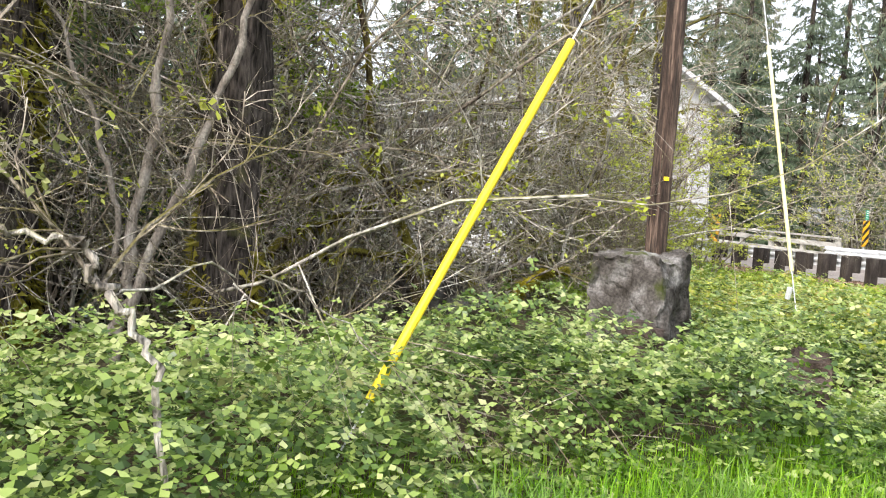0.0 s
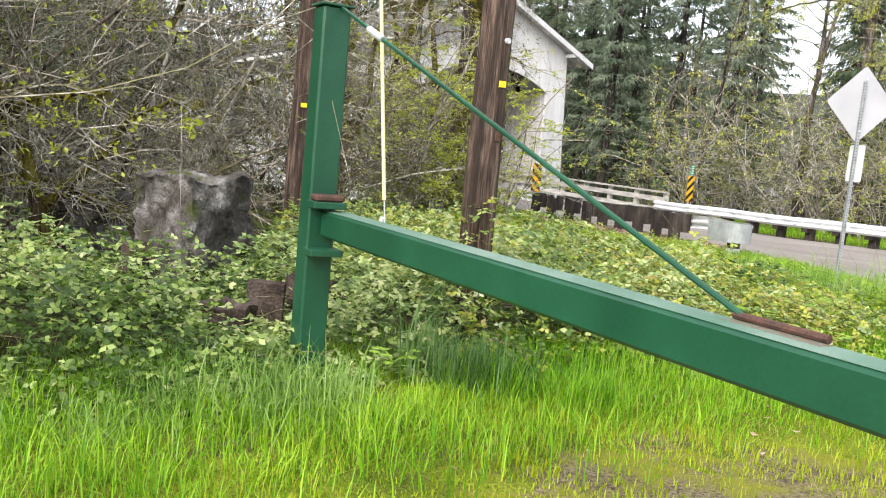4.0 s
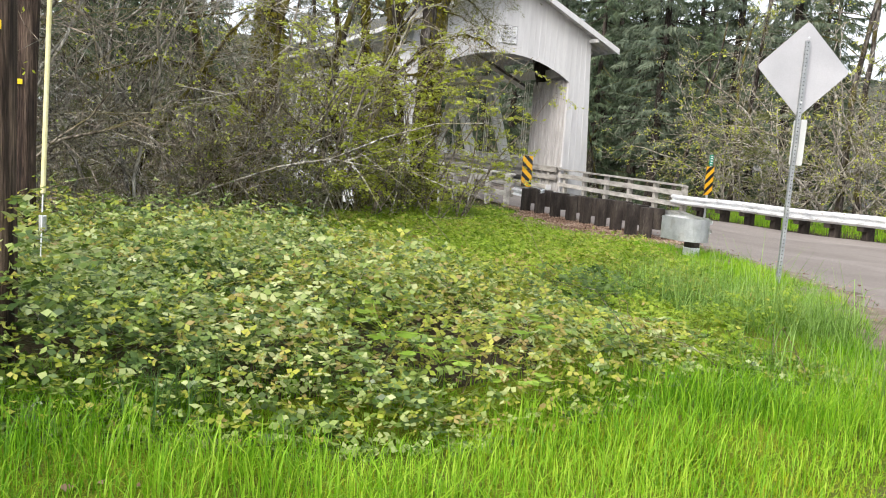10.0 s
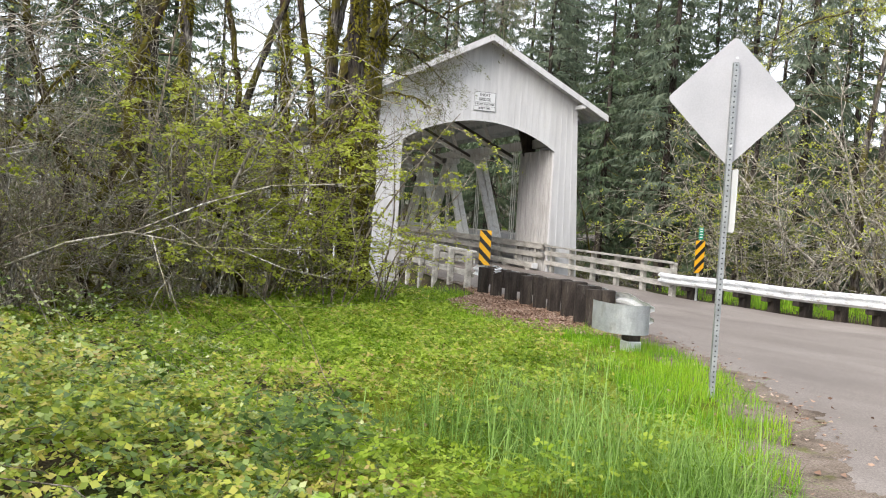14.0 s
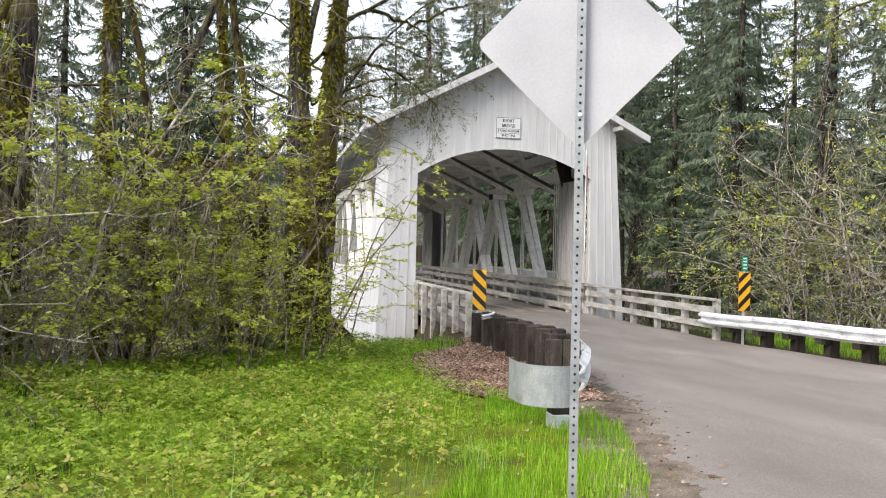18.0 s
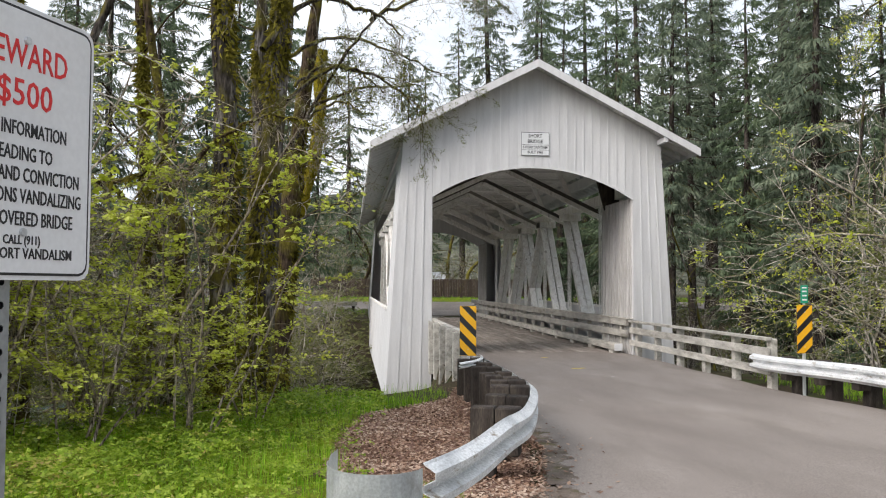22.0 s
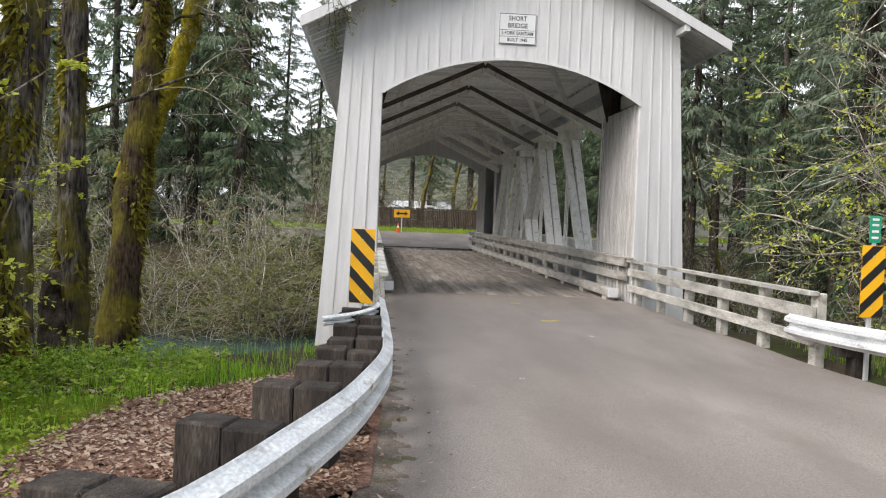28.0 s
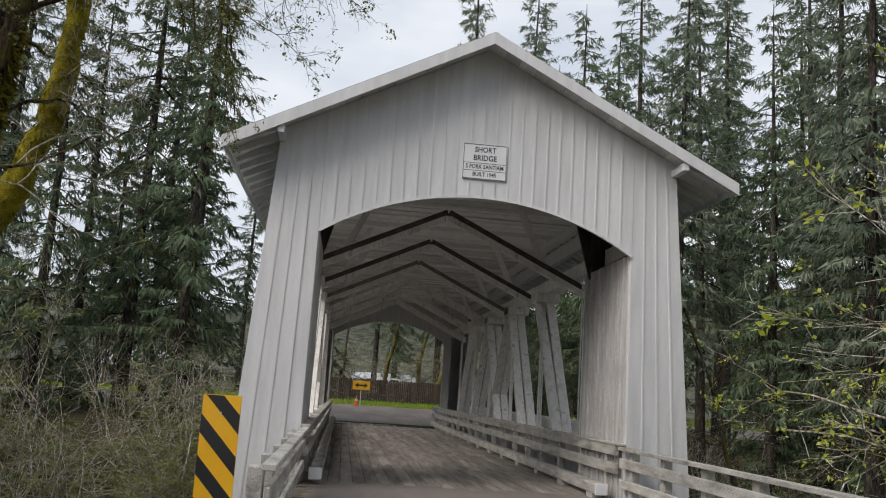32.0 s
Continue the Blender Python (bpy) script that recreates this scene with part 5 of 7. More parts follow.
part("base", boxed((-0.2, -0.2, 0), (0.2, 0.2, 0.03)), ORANGE, cone)
part("band", tube(bmesh.new(), [(0, 0, 0.36), (0, 0, 0.48)], [0.093, 0.072], 12), SIGN_WHITE, cone)


def fence(x0, x1, y, h, label, gap, group):
    f = thing("fence", pose((x0 + x1) / 2, y, floor_z((x0 + x1) / 2, y)), label, "fence", group)
    L = x1 - x0
    bmsh = mesh_of("board", boxed((-0.065, -0.012, 0.05), (0.065, 0.012, h)), FENCE_WOOD)
    n = int(L / gap)
    for k in range(n):
        piece("board", bmsh, f, pose(-L / 2 + (k + 0.5) * gap, random.uniform(-0.006, 0.006), random.uniform(-0.05, 0.02)))
    for z in (0.4, h - 0.3):
        part("rail", boxed((-L / 2, 0.014, z), (L / 2, 0.06, z + 0.09)), FENCE_WOOD, f)
    pm = mesh_of("post", boxed((-0.06, 0.06, -0.3), (0.06, 0.18, h)), FENCE_WOOD)
    for k in range(int(L / 2.4) + 1):
        piece("post", pm, f, pose(-L / 2 + k * 2.4, 0, 0))
    return f


fence(-9.0, 14.0, 53.0, 1.75, "dark weathered board fence across the road", 0.15, "far fences")
fence(-48.0, -13.0, 50.5, 1.5, "dark picket fence across the road", 0.2, "far fences")
lowrail = thing("crash_barrier", pose(-24, 37.6, floor_z(-24, 37.6)), "low timber barrier along the far road", "crash barrier", "crash barriers")
part("beam", boxed((-17, -0.06, 0.42), (19, 0.06, 0.72), bevel=0.01), RAIL_WOOD, lowrail)
lpm = mesh_of("timber_post", boxed((-0.1, 0.06, -0.4), (0.1, 0.26, 0.74)), POST_WOOD)
for k in range(16):
    piece("timber_post", lpm, lowrail, pose(-16.5 + k * 2.35, 0, 0))


def house(x, y, w, d, h, rise, yaw, roof_mat, label):
    t = thing("house", pose(x, y, floor_z(x, y), 0, 0, yaw), label, "house", "far houses")
    part("wall", boxed((-w / 2, -d / 2, -0.3), (w / 2, d / 2, h), bevel=0.0), HOUSE_WALL, t)
    part("gable", prism(bmesh.new(), [(-w / 2, h), (w / 2, h), (0, h + rise)], -d / 2 + 0.01, d / 2 - 0.01), HOUSE_WALL, t)
    for s in (-1, 1):
        part("roof", prism(bmesh.new(), [(0, h + rise + 0.14), (s * (w / 2 + 0.5), h - rise / w + 0.14), (s * (w / 2 + 0.5), h - rise / w), (0, h + rise)], -d / 2 - 0.5, d / 2 + 0.5), roof_mat, t)
    for k in (-0.28, 0.05, 0.3):
        wn_ = part("window", boxed((k * w - 0.5, -d / 2 - 0.04, 1.0), (k * w + 0.5, -d / 2 + 0.02, 2.1)), SIGN_WHITE, t)
        part("pane", boxed((k * w - 0.42, -d / 2 - 0.05, 1.08), (k * w + 0.42, -d / 2 - 0.041, 2.02), bevel=0), BLACK, wn_)
    for k in (-0.2, 0.2):
        ws = part("window", boxed((-w / 2 - 0.04, k * d - 0.5, 1.0), (-w / 2 + 0.02, k * d + 0.5, 2.1)), SIGN_WHITE, t)
        part("pane", boxed((-w / 2 - 0.05, k * d - 0.42, 1.08), (-w / 2 - 0.041, k * d + 0.42, 2.02), bevel=0), BLACK, ws)
    return t


house(2.2, 72, 4.6, 6, 1.7, 0.8, 72, METAL_ROOF, "small house with a pale metal roof behind the fence")
house(-19, 60, 5, 6, 1.8, 1.0, 85, METAL_ROOF, "low house with a pale metal roof among trees")
house(44, 30, 8, 10, 2.2, 1.2, 20, HOUSE_WALL, "grey house half hidden behind trees")


# ---- plants ----
def wander(p, d, length, n, bend, lift, rg):
    pts, d = [np.array(p, float)], unit(np.array(d, float))
    turns = rg.normal(0, bend, (n, 3))
    for i in range(n):
        d = unit(d + turns[i] + (0, 0, lift))
        pts.append(pts[-1] + d * length / n)
    return np.array(pts)


def branchy(rg, wood, tips, p, d, length, r, lev, spec):
    """A branch with its side branches; spec holds a row for each order of branching."""
    n, bend, lift, kids, ratio, spread, sides, taper = spec[lev][:8]
    level = spec[lev + 1][8] if lev + 1 < len(spec) and len(spec[lev + 1]) > 8 else 1.0
    pts = wander(p, d, length, n, bend, lift, rg)
    radii = r * (1 - (1 - taper) * np.linspace(0, 1, n + 1))
    if lev > 1 and n < 4:
        wood[-1].ribbon(pts, radii * 1.25, rg)
    else:
        wood[min(lev, len(wood) - 1)].tubes(pts, radii, sides)
    if lev + 1 == len(spec):
        tips.append(pts)
        return
    for _ in range(kids):
        t = rg.uniform(0.22, 1.0)
        i = min(int(t * n), n - 1)
        along = unit(pts[i + 1] - pts[i])
        side = unit(np.cross(along, rg.normal(0, 1, 3)))
        sp = spread * rg.uniform(0.6, 1.3)
        branchy(rg, wood, tips, pts[i] + (pts[i + 1] - pts[i]) * (t * n - i), (along * math.cos(sp) + side * math.sin(sp)) * (1, 1, level), length * ratio * rg.uniform(0.55, 1.15) * (1.15 - 0.45 * t),
                radii[i] * 0.6, lev + 1, spec)


def leaves_on(rg, soup, tips, per, size, flat=0.5, spread=0.03, tuft=5):
    """Leaves in small tufts along the tips of branches."""
    if not tips:
        return
    T = np.concatenate([t[1:] for t in tips])
    D = np.concatenate([np.diff(t, axis=0) for t in tips])
    q = max(1, int(len(T) * per / tuft))
    j = rg.integers(0, len(T), q)
    seat = T[j] - D[j] * rg.uniform(0, 1, (q, 1))
    i = np.repeat(np.arange(q), tuft)
    k = len(i)
    base = seat[i] + rg.normal(0, spread, (k, 3))
    way = unit(unit(D[j][i]) * 0.5 + rg.normal(0, 0.75, (k, 3)) * (1, 1, 1 - flat * 0.7))
    side = unit(np.cross(way, rg.normal(0, 1, (k, 3)) * (flat * 0.5 + 0.3) + (0, 0, 1.0)))
    s = size * rg.uniform(0.55, 1.25, k)
    soup.kites(base, way, side, s, s * 0.62, 0.12)


def shrub_meshes(seed, h, stems, spread, spec, leaf_per, leaf_size, wood_mat, leaf_mat, r=0.018):
    rg = np.random.default_rng(seed)
    wood, tips, lv = [Soup(), Soup()], [], Soup()
    for k in range(stems):
        a, o = rg.uniform(0, 6.283), spread * rg.uniform(0.3, 1.0)
        branchy(rg, wood, tips, (0.3 * math.cos(a) * rg.uniform(0, 1.4), 0.3 * math.sin(a) * rg.uniform(0, 1.4), -0.15), (o * math.cos(a), o * math.sin(a), 1.0),
                h * rg.uniform(0.65, 1.1), r * rg.uniform(0.6, 1.3), 0, spec)
    leaves_on(rg, lv, tips, leaf_per, leaf_size)
    return wood[0].mesh("stems", wood_mat, True), wood[1].mesh("twigs", wood_mat, True), lv.mesh("leaves", leaf_mat)


def shrub(name, meshes, x, y, size, turn, label, group, category="shrub", z=None, tilt=0.0):
    t = thing(name, pose(x, y, floor_z(x, y) if z is None else z, tilt, 0, turn) @ Matrix.Diagonal((size, size, size, 1)), label, category, group)
    for nm, me in zip(("frame", "twig_mass", "foliage"), meshes):
        if len(me.vertices):
            tagged(piece(nm, me, t), kind="stuff")
    return t


#            n  bend  lift  kids ratio spread sides taper
BARE_SPEC = [(10, 0.16, -0.045, 9, 0.5, 1.0, 4, 0.35), (6, 0.25, -0.005, 6, 0.5, 0.85, 3, 0.45), (2, 0.35, -0.02, 3, 0.8, 0.9, 3, 0.6), (1, 0.35, -0.03, 0, 0, 0, 3, 0.6)]
BUD_SPEC = [(10, 0.15, -0.04, 8, 0.5, 1.0, 4, 0.35), (6, 0.22, -0.005, 7, 0.4, 0.85, 3, 0.45, 0.6), (2, 0.3, -0.01, 0, 0, 0, 3, 0.6, 0.6)]
LEAFY_SPEC = [(9, 0.11, -0.025, 11, 0.46, 1.2, 4, 0.35), (6, 0.12, -0.012, 9, 0.32, 0.8, 3, 0.45, 0.25), (2, 0.2, 0.0, 0, 0, 0, 3, 0.6, 0.3)]
BARE = [shrub_meshes(11 + k, 5.0, 5, 0.62, BARE_SPEC, 0.8, 0.04, TWIG if k % 2 else TWIG_BROWN, L_SPRING if k == 2 else L_OLIVE, r=0.026) for k in range(4)]
BUDDING = [shrub_meshes(31 + k, 4.6, 5, 0.62, BUD_SPEC, 2.4, 0.058, TWIG, L_SPRING, r=0.028) for k in range(3)]
OLIVE = [shrub_meshes(71 + k, 3.8, 5, 0.6, LEAFY_SPEC, 5.0, 0.06, TWIG, L_OLIVE, r=0.026) for k in range(3)]
FAR_BARE_SPEC = [(8, 0.16, -0.04, 8, 0.5, 1.0, 3, 0.35), (4, 0.25, -0.005, 5, 0.45, 0.85, 3, 0.4), (2, 0.35, -0.02, 3, 0.7, 0.9, 3, 0.5)]
FAR_LEAFY_SPEC = [(7, 0.12, -0.03, 9, 0.6, 1.2, 3, 0.35), (3, 0.15, -0.01, 7, 0.45, 0.8, 3, 0.4, 0.35), (2, 0.25, -0.01, 0, 0, 0, 3, 0.5, 0.5)]
FAR_BARE = [shrub_meshes(61 + k, 4.8, 5, 0.6, FAR_BARE_SPEC, 0.4, 0.06, TWIG, L_OLIVE, r=0.028) for k in range(3)]
FAR_OLIVE = [shrub_meshes(81 + k, 4.4, 5, 0.55, FAR_LEAFY_SPEC, 3.2, 0.11, TWIG, L_OLIVE, r=0.028) for k in range(3)]


def spray_meshes(seed, h, stems, reach, size, wood_mat, leaf_mat):
    """A tall airy shrub: slender arching stems, level side branches, flat layered sprays of leaves in pairs."""
    rg = np.random.default_rng(seed)
    wood, twig, lv = Soup(), Soup(), Soup()
    for _ in range(stems):
        a = rg.uniform(0, 6.283)
        pts = wander((0.25 * math.cos(a), 0.25 * math.sin(a), -0.15), (0.35 * math.cos(a), 0.35 * math.sin(a), 1.0), h * rg.uniform(0.7, 1.1), 12, 0.1, -0.02, rg)
        wood.tubes(pts, np.linspace(0.03, 0.007, 13) * rg.uniform(0.7, 1.2), 5)
        for _ in range(9):
            t = rg.uniform(0.22, 0.99) * 11.99
            i = int(t)
            b = rg.uniform(0, 6.283)
            L = reach * rg.uniform(0.45, 1.15) * (1.2 - 0.05 * t)
            br = wander(pts[i] + (pts[i + 1] - pts[i]) * (t - i), (math.cos(b), math.sin(b), rg.uniform(-0.1, 0.35)), L, 8, 0.1, -0.03, rg)
            twig.tubes(br, np.linspace(0.009, 0.003, 9), 3)
            for _ in range(9):
                u = rg.uniform(0.2, 1.0) * 7.99
                j = int(u)
                al = unit(br[j + 1] - br[j])
                sd = unit(np.cross(al, (0, 0, 1.0))) * rg.choice((-1.0, 1.0))
                tw = wander(br[j] + (br[j + 1] - br[j]) * (u - j), al * 0.8 + sd * 0.8 + rg.normal(0, 0.12, 3), L * rg.uniform(0.12, 0.34), 3, 0.12, -0.02, rg)
                twig.ribbon(tw, np.linspace(0.003, 0.0015, 4), rg)
                k = rg.integers(5, 11)
                w = rg.uniform(0.25, 1.0, k) * 2.99
                q = w.astype(int)
                base = tw[q] + (tw[q + 1] - tw[q]) * (w - q)[:, None] + rg.normal(0, 0.012, (k, 3))
                dirn = unit(tw[-1] - tw[0])
                acr = unit(np.cross(dirn, (0, 0, 1.0)))
                way = unit(dirn * 0.6 + acr * rg.choice((-1.0, 1.0), k)[:, None] * rg.uniform(0.3, 1.0, (k, 1)) + rg.normal(0, 0.3, (k, 3)))
                nrm = unit(rg.normal(0, 0.42, (k, 3)) + (0, 0, 1.0))
                ln = size * rg.uniform(0.5, 1.25, k)
                lv.kites(base, way, unit(np.cross(nrm, way)), ln, ln * rg.uniform(0.55, 0.8, k), 0.14)
    return wood.mesh("stems", wood_mat, True), twig.mesh("twigs", wood_mat, True), lv.mesh("leaves", leaf_mat)


SPRAY = [spray_meshes(171 + k, 5.2, 5, 1.7, 0.078, TWIG_BROWN, L_SPRING) for k in range(4)]


def sightline(x, y):
    """The gap in the thicket through which the bridge's side shows from the drive."""
    b = math.degrees(math.atan2(x + 21.2, y + 32.2))
    return y > -24 and 16.5 < b < 25.5


def tree_meshes(seed, h, r, lean, first, limbs, spec, leaf_per, leaf_size, trunk_mat, twig_mat, leaf_mat, rise=0.25, limb_len=0.42, fork=None, bend=0.035, shaggy=0):
    """A broadleaf tree: a tapered crooked trunk with limbs, their twigs, and sparse leaves."""
    rg = np.random.default_rng(seed)
    wood, tips, lv, trunk = [Soup(), Soup()], [], Soup(), Soup()
    n = 16
    axes = [wander((0, 0, -0.4), (lean[0], lean[1], 1), h + 0.4, n, bend, 0.01, rg)]
    rad = [r * np.interp(np.linspace(0, 1, n + 1), [0, 0.05, 0.12, 1], [1.45, 1.12, 1.0, 0.25])]
    if fork:
        i = int(n * fork[0])
        axes.append(wander(axes[0][i], (fork[1], fork[2], 1), h * (1 - fork[0]) * 0.9, n, bend, 0.01, rg))
        rad.append(rad[0][i] * np.linspace(0.75, 0.2, n + 1))
    for ax, rd in zip(axes, rad):
        fine_t = np.linspace(0, n, 64)
        fax = np.stack([np.interp(fine_t, np.arange(n + 1), ax[:, c]) for c in range(3)], 1)
        if ax is axes[0]:
            fax0, rad0 = fax, np.interp(fine_t, np.arange(n + 1), rd)
        trunk.tubes(fax, np.interp(fine_t, np.arange(n + 1), rd) * (1 + 0.05 * rg.normal(0, 1, 64)), 14)
        ring = trunk.v[-1].reshape(64, 14, 3)
        ring += (ring - fax[:, None]) * (0.09 * np.sin(fine_t[:, None] * 2.1 + np.arange(14)[None] * 1.9 + seed) + 0.06 * rg.normal(0, 1, (64, 14)))[..., None]
        for k in range(limbs):
            t = rg.uniform(first, 0.98)
            i = min(int(t * n), n - 1)
            a = rg.uniform(0, 6.283)
            branchy(rg, wood, tips, ax[i] + (ax[i + 1] - ax[i]) * (t * n - i), (math.cos(a), math.sin(a), rise + rg.uniform(-0.3, 0.4)), h * limb_len * rg.uniform(0.5, 1.1) * (1.2 - 0.7 * t),
                    max(0.018, rd[i] * rg.uniform(0.14, 0.28)), 0, spec)
    leaves_on(rg, lv, tips, leaf_per, leaf_size)
    fuzz = Soup()
    if shaggy:
        u = rg.uniform(0, 1, shaggy) ** 1.3 * 40
        az = rg.uniform(0, 6.283, shaggy)
        grow = np.sin(u * 0.5 + seed) + np.sin(az * 1.0 + seed * 1.7) * 1.2 + 0.6 * np.sin(az * 3 + u * 0.9) + rg.normal(0, 0.4, shaggy) + np.interp(u, [0, 4, 10], [1.0, 0.5, 0]) > 0.55
        u, az = u[grow], az[grow]
        c = np.stack([np.interp(u, np.arange(64), fax0[:, q]) for q in range(3)], 1)
        outw = np.stack([np.cos(az), np.sin(az), 0 * az], 1)
        base = c + outw * (np.interp(u, np.arange(64), rad0) * 0.97)[:, None]
        ln = rg.uniform(0.05, 0.15, len(u))
        way = unit(outw * rg.uniform(0.25, 1.0, (len(u), 1)) + np.array((0, 0, -1.0)) * rg.uniform(0.2, 1.2, (len(u), 1)) + rg.normal(0, 0.3, (len(u), 3)))
        fuzz.spikes(base, way, unit(np.cross(way, outw + rg.normal(0, 0.3, (len(u), 3)))), ln, ln * 0.5)
    return trunk.mesh("trunk", trunk_mat, True), wood[0].mesh("limbs", trunk_mat, True), wood[1].mesh("twigs", twig_mat, True), lv.mesh("leaves", leaf_mat), fuzz.mesh("moss", L_MOSS)


def tree(meshes, x, y, turn, label, group, size=1.0, name="tree", z=None):
    t = thing(name, pose(x, y, floor_z(x, y) if z is None else z, 0, 0, turn) @ Matrix.Diagonal((size, size, size, 1)), label, "tree", group)
    for nm, me in zip(("trunk", "limb_frame", "twig_mass", "crown", "moss"), meshes):
        if len(me.vertices):
            tagged(piece(nm, me, t), kind="" if nm == "trunk" else "stuff")
    return t


LIMB_SPEC = [(8, 0.16, -0.01, 6, 0.5, 0.7, 6, 0.3), (5, 0.24, -0.02, 5, 0.5, 0.8, 3, 0.35), (3, 0.3, -0.05, 3, 0.6, 0.8, 3, 0.5), (1, 0.3, -0.06, 0, 0, 0, 3, 0.5)]
THIN_SPEC = [(8, 0.14, -0.02, 5, 0.5, 0.8, 5, 0.3), (4, 0.24, -0.02, 4, 0.55, 0.8, 3, 0.4), (2, 0.3, -0.04, 0, 0, 0, 3, 0.5)]
GROVE = "riverbank trees"
for x, y, r, h, lean, turn, sd, mt, fork, first in (
        (-7.33, -11.45, 0.23, 15, (-0.02, 0.01), 0, 101, BARK, (0.45, -0.2, 0.1), 0.3), (-6.93, -10.85, 0.24, 16, (0.03, 0.0), 0, 102, BARK, None, 0.42),
        (-7.16, -7.92, 0.21, 13, (-0.02, 0.02), 0, 103, BARK, (0.6, 0.25, 0.1), 0.25), (-7.18, -6.4, 0.29, 13, (0.05, 0.0), 0, 104, BARK_MOSS, None, 0.5),
        (-8.69, -10.89, 0.12, 11, (-0.03, 0.0), 0, 105, BARK_MOSS, None, 0.25), (-11.93, -13.95, 0.28, 15, (0.02, 0.0), 0, 106, BARK, None, 0.35),
        (-20.96, -23.47, 0.29, 16, (0.01, 0.02), 0, 107, BARK_DARK, None, 0.4), (-22.9, -23.0, 0.24, 15, (0.0, 0.02), 0, 108, BARK_DARK, None, 0.4), (-11.1, -10.9, 0.2, 14, (0.02, 0.0), 0, 109, BARK, None, 0.3)):
    tree(tree_meshes(sd, h, r, lean, first, 8, LIMB_SPEC, 0.5, 0.05, mt, TWIG, L_OLIVE, fork=fork, bend=0.016, rise=0.5, limb_len=0.28, shaggy=11000), x, y, turn, "tall mossy riverbank tree with bare lichen-grey branches", GROVE)
SAPLING_BARK = surface("pale_sapling_bark", [(0.12, 0.1, 0.08), (0.22, 0.19, 0.16), (0.34, 0.31, 0.27)], scale=9, fine=60, rough=(0.8, 0.95), bump=0.6, grain=0.5, stretch=(1, 1, 0.5), bump_dist=0.01)
BRIGHT_MOSS = surface("bright_yellow_moss", [(0.10, 0.08, 0.01), (0.26, 0.215, 0.018), (0.4, 0.34, 0.035)], scale=5, fine=60, rough=(0.95, 1.0), bump=1.0, grain=0.5, bump_dist=0.04, spec=0.05)


def limb_tree(paths, seed, label, twig_mat, mat, sides=8, name="overhanging_limb", group="overhanging limbs", leaf_mat=None, per=0.3):
    """Limbs along given lines, each set with drooping lichen-hung twigs."""
    t = thing(name, Matrix.Translation(paths[0][0][0]), label, name.replace("_", " ").replace("overhanging", "tree"), group)
    rg = np.random.default_rng(seed)
    o = np.array(paths[0][0][0])
    twig, tips, fringe = Soup(), [], Soup()
    for pts, r0, r1, kids in paths:
        c = np.array(smooth_line(pts, 22)) + rg.normal(0, 0.02, (22, 3)) - o
        s_ = Soup()
        s_.tubes(c, np.linspace(r0, r1, 22) * (1 + 0.11 * rg.normal(0, 1, 22)), sides)
        piece("limb", s_.mesh("limb", mat, True), t)
        if mat in (BARK_MOSS, BRIGHT_MOSS, BARK):
            m = int((1100 if mat is BRIGHT_MOSS else 420 if mat is BARK_MOSS else 160) * max(r0 + r1, 0.06) / 0.12)
            q = rg.uniform(0, 20.99, m)
            j = q.astype(int)
            ctr = c[j] + (c[j + 1] - c[j]) * (q - j)[:, None]
            out = unit(rg.normal(0, 1, (m, 3)))
            rad = np.interp(q, [0, 21], [r0, r1])
            ln = rg.uniform(0.03, 0.1, m) * (1.4 if mat is BARK_MOSS else 1.0)
            way = unit(out * 0.7 + rg.normal(0, 0.25, (m, 3)) + np.array((0, 0, -0.8)))
            fringe.spikes(ctr + out * rad[:, None] * 0.9, way, unit(np.cross(way, out + rg.normal(0, 0.3, (m, 3)))), ln, ln * 0.42)
        for k in range(kids):
            i = rg.integers(5, 21)
            along = unit(c[i + 1] - c[i])
            side = unit(np.cross(along, rg.normal(0, 1, 3)))
            branchy(rg, [twig], tips, c[i], along * 0.6 + side * 0.7 + np.array((0, 0, -0.35)), rg.uniform(0.5, 1.5), min(0.013, r1 * 0.75), 0, [(6, 0.2, -0.05, 8, 0.5, 0.8, 3, 0.4), (4, 0.3, -0.06, 6, 0.4, 0.9, 3, 0.5), (2, 0.35, -0.08, 0, 0, 0, 3, 0.6)])
    tagged(piece("twig_mass", twig.mesh("twig_mass", twig_mat, True), t), kind="stuff")
    lv = Soup()
    leaves_on(rg, lv, tips, per, 0.045)
    tagged(piece("lichen", lv.mesh("lichen", leaf_mat or L_OLIVE), t), kind="stuff")
    if fringe.v:
        tagged(piece("moss", fringe.mesh("moss", L_MOSS), t), kind="stuff")
    return t


limb_tree([([(-6.9, -10.8, 6.0), (-6.1, -10.3, 7.0), (-5.3, -10.0, 7.0), (-4.9, -10.1, 6.8), (-4.5, -10.2, 6.4)], 0.06, 0.012, 12),
           ([(-6.1, -10.3, 7.0), (-4.8, -10.6, 7.7), (-3.9, -10.9, 7.6), (-3.4, -11.0, 7.4), (-3.1, -11.0, 7.3)], 0.04, 0.008, 22),
           ([(-5.1, -10.0, 6.8), (-4.2, -9.4, 7.4), (-3.4, -9.2, 7.7), (-2.7, -9.0, 7.9)], 0.035, 0.008, 16), ([(-6.9, -10.8, 7.5), (-5.8, -11.4, 8.3), (-4.6, -11.9, 8.2), (-3.9, -12.1, 7.6)], 0.05, 0.01, 18)], 301, "bare mossy limb hung with lichen twigs over the road", TWIG, BARK)
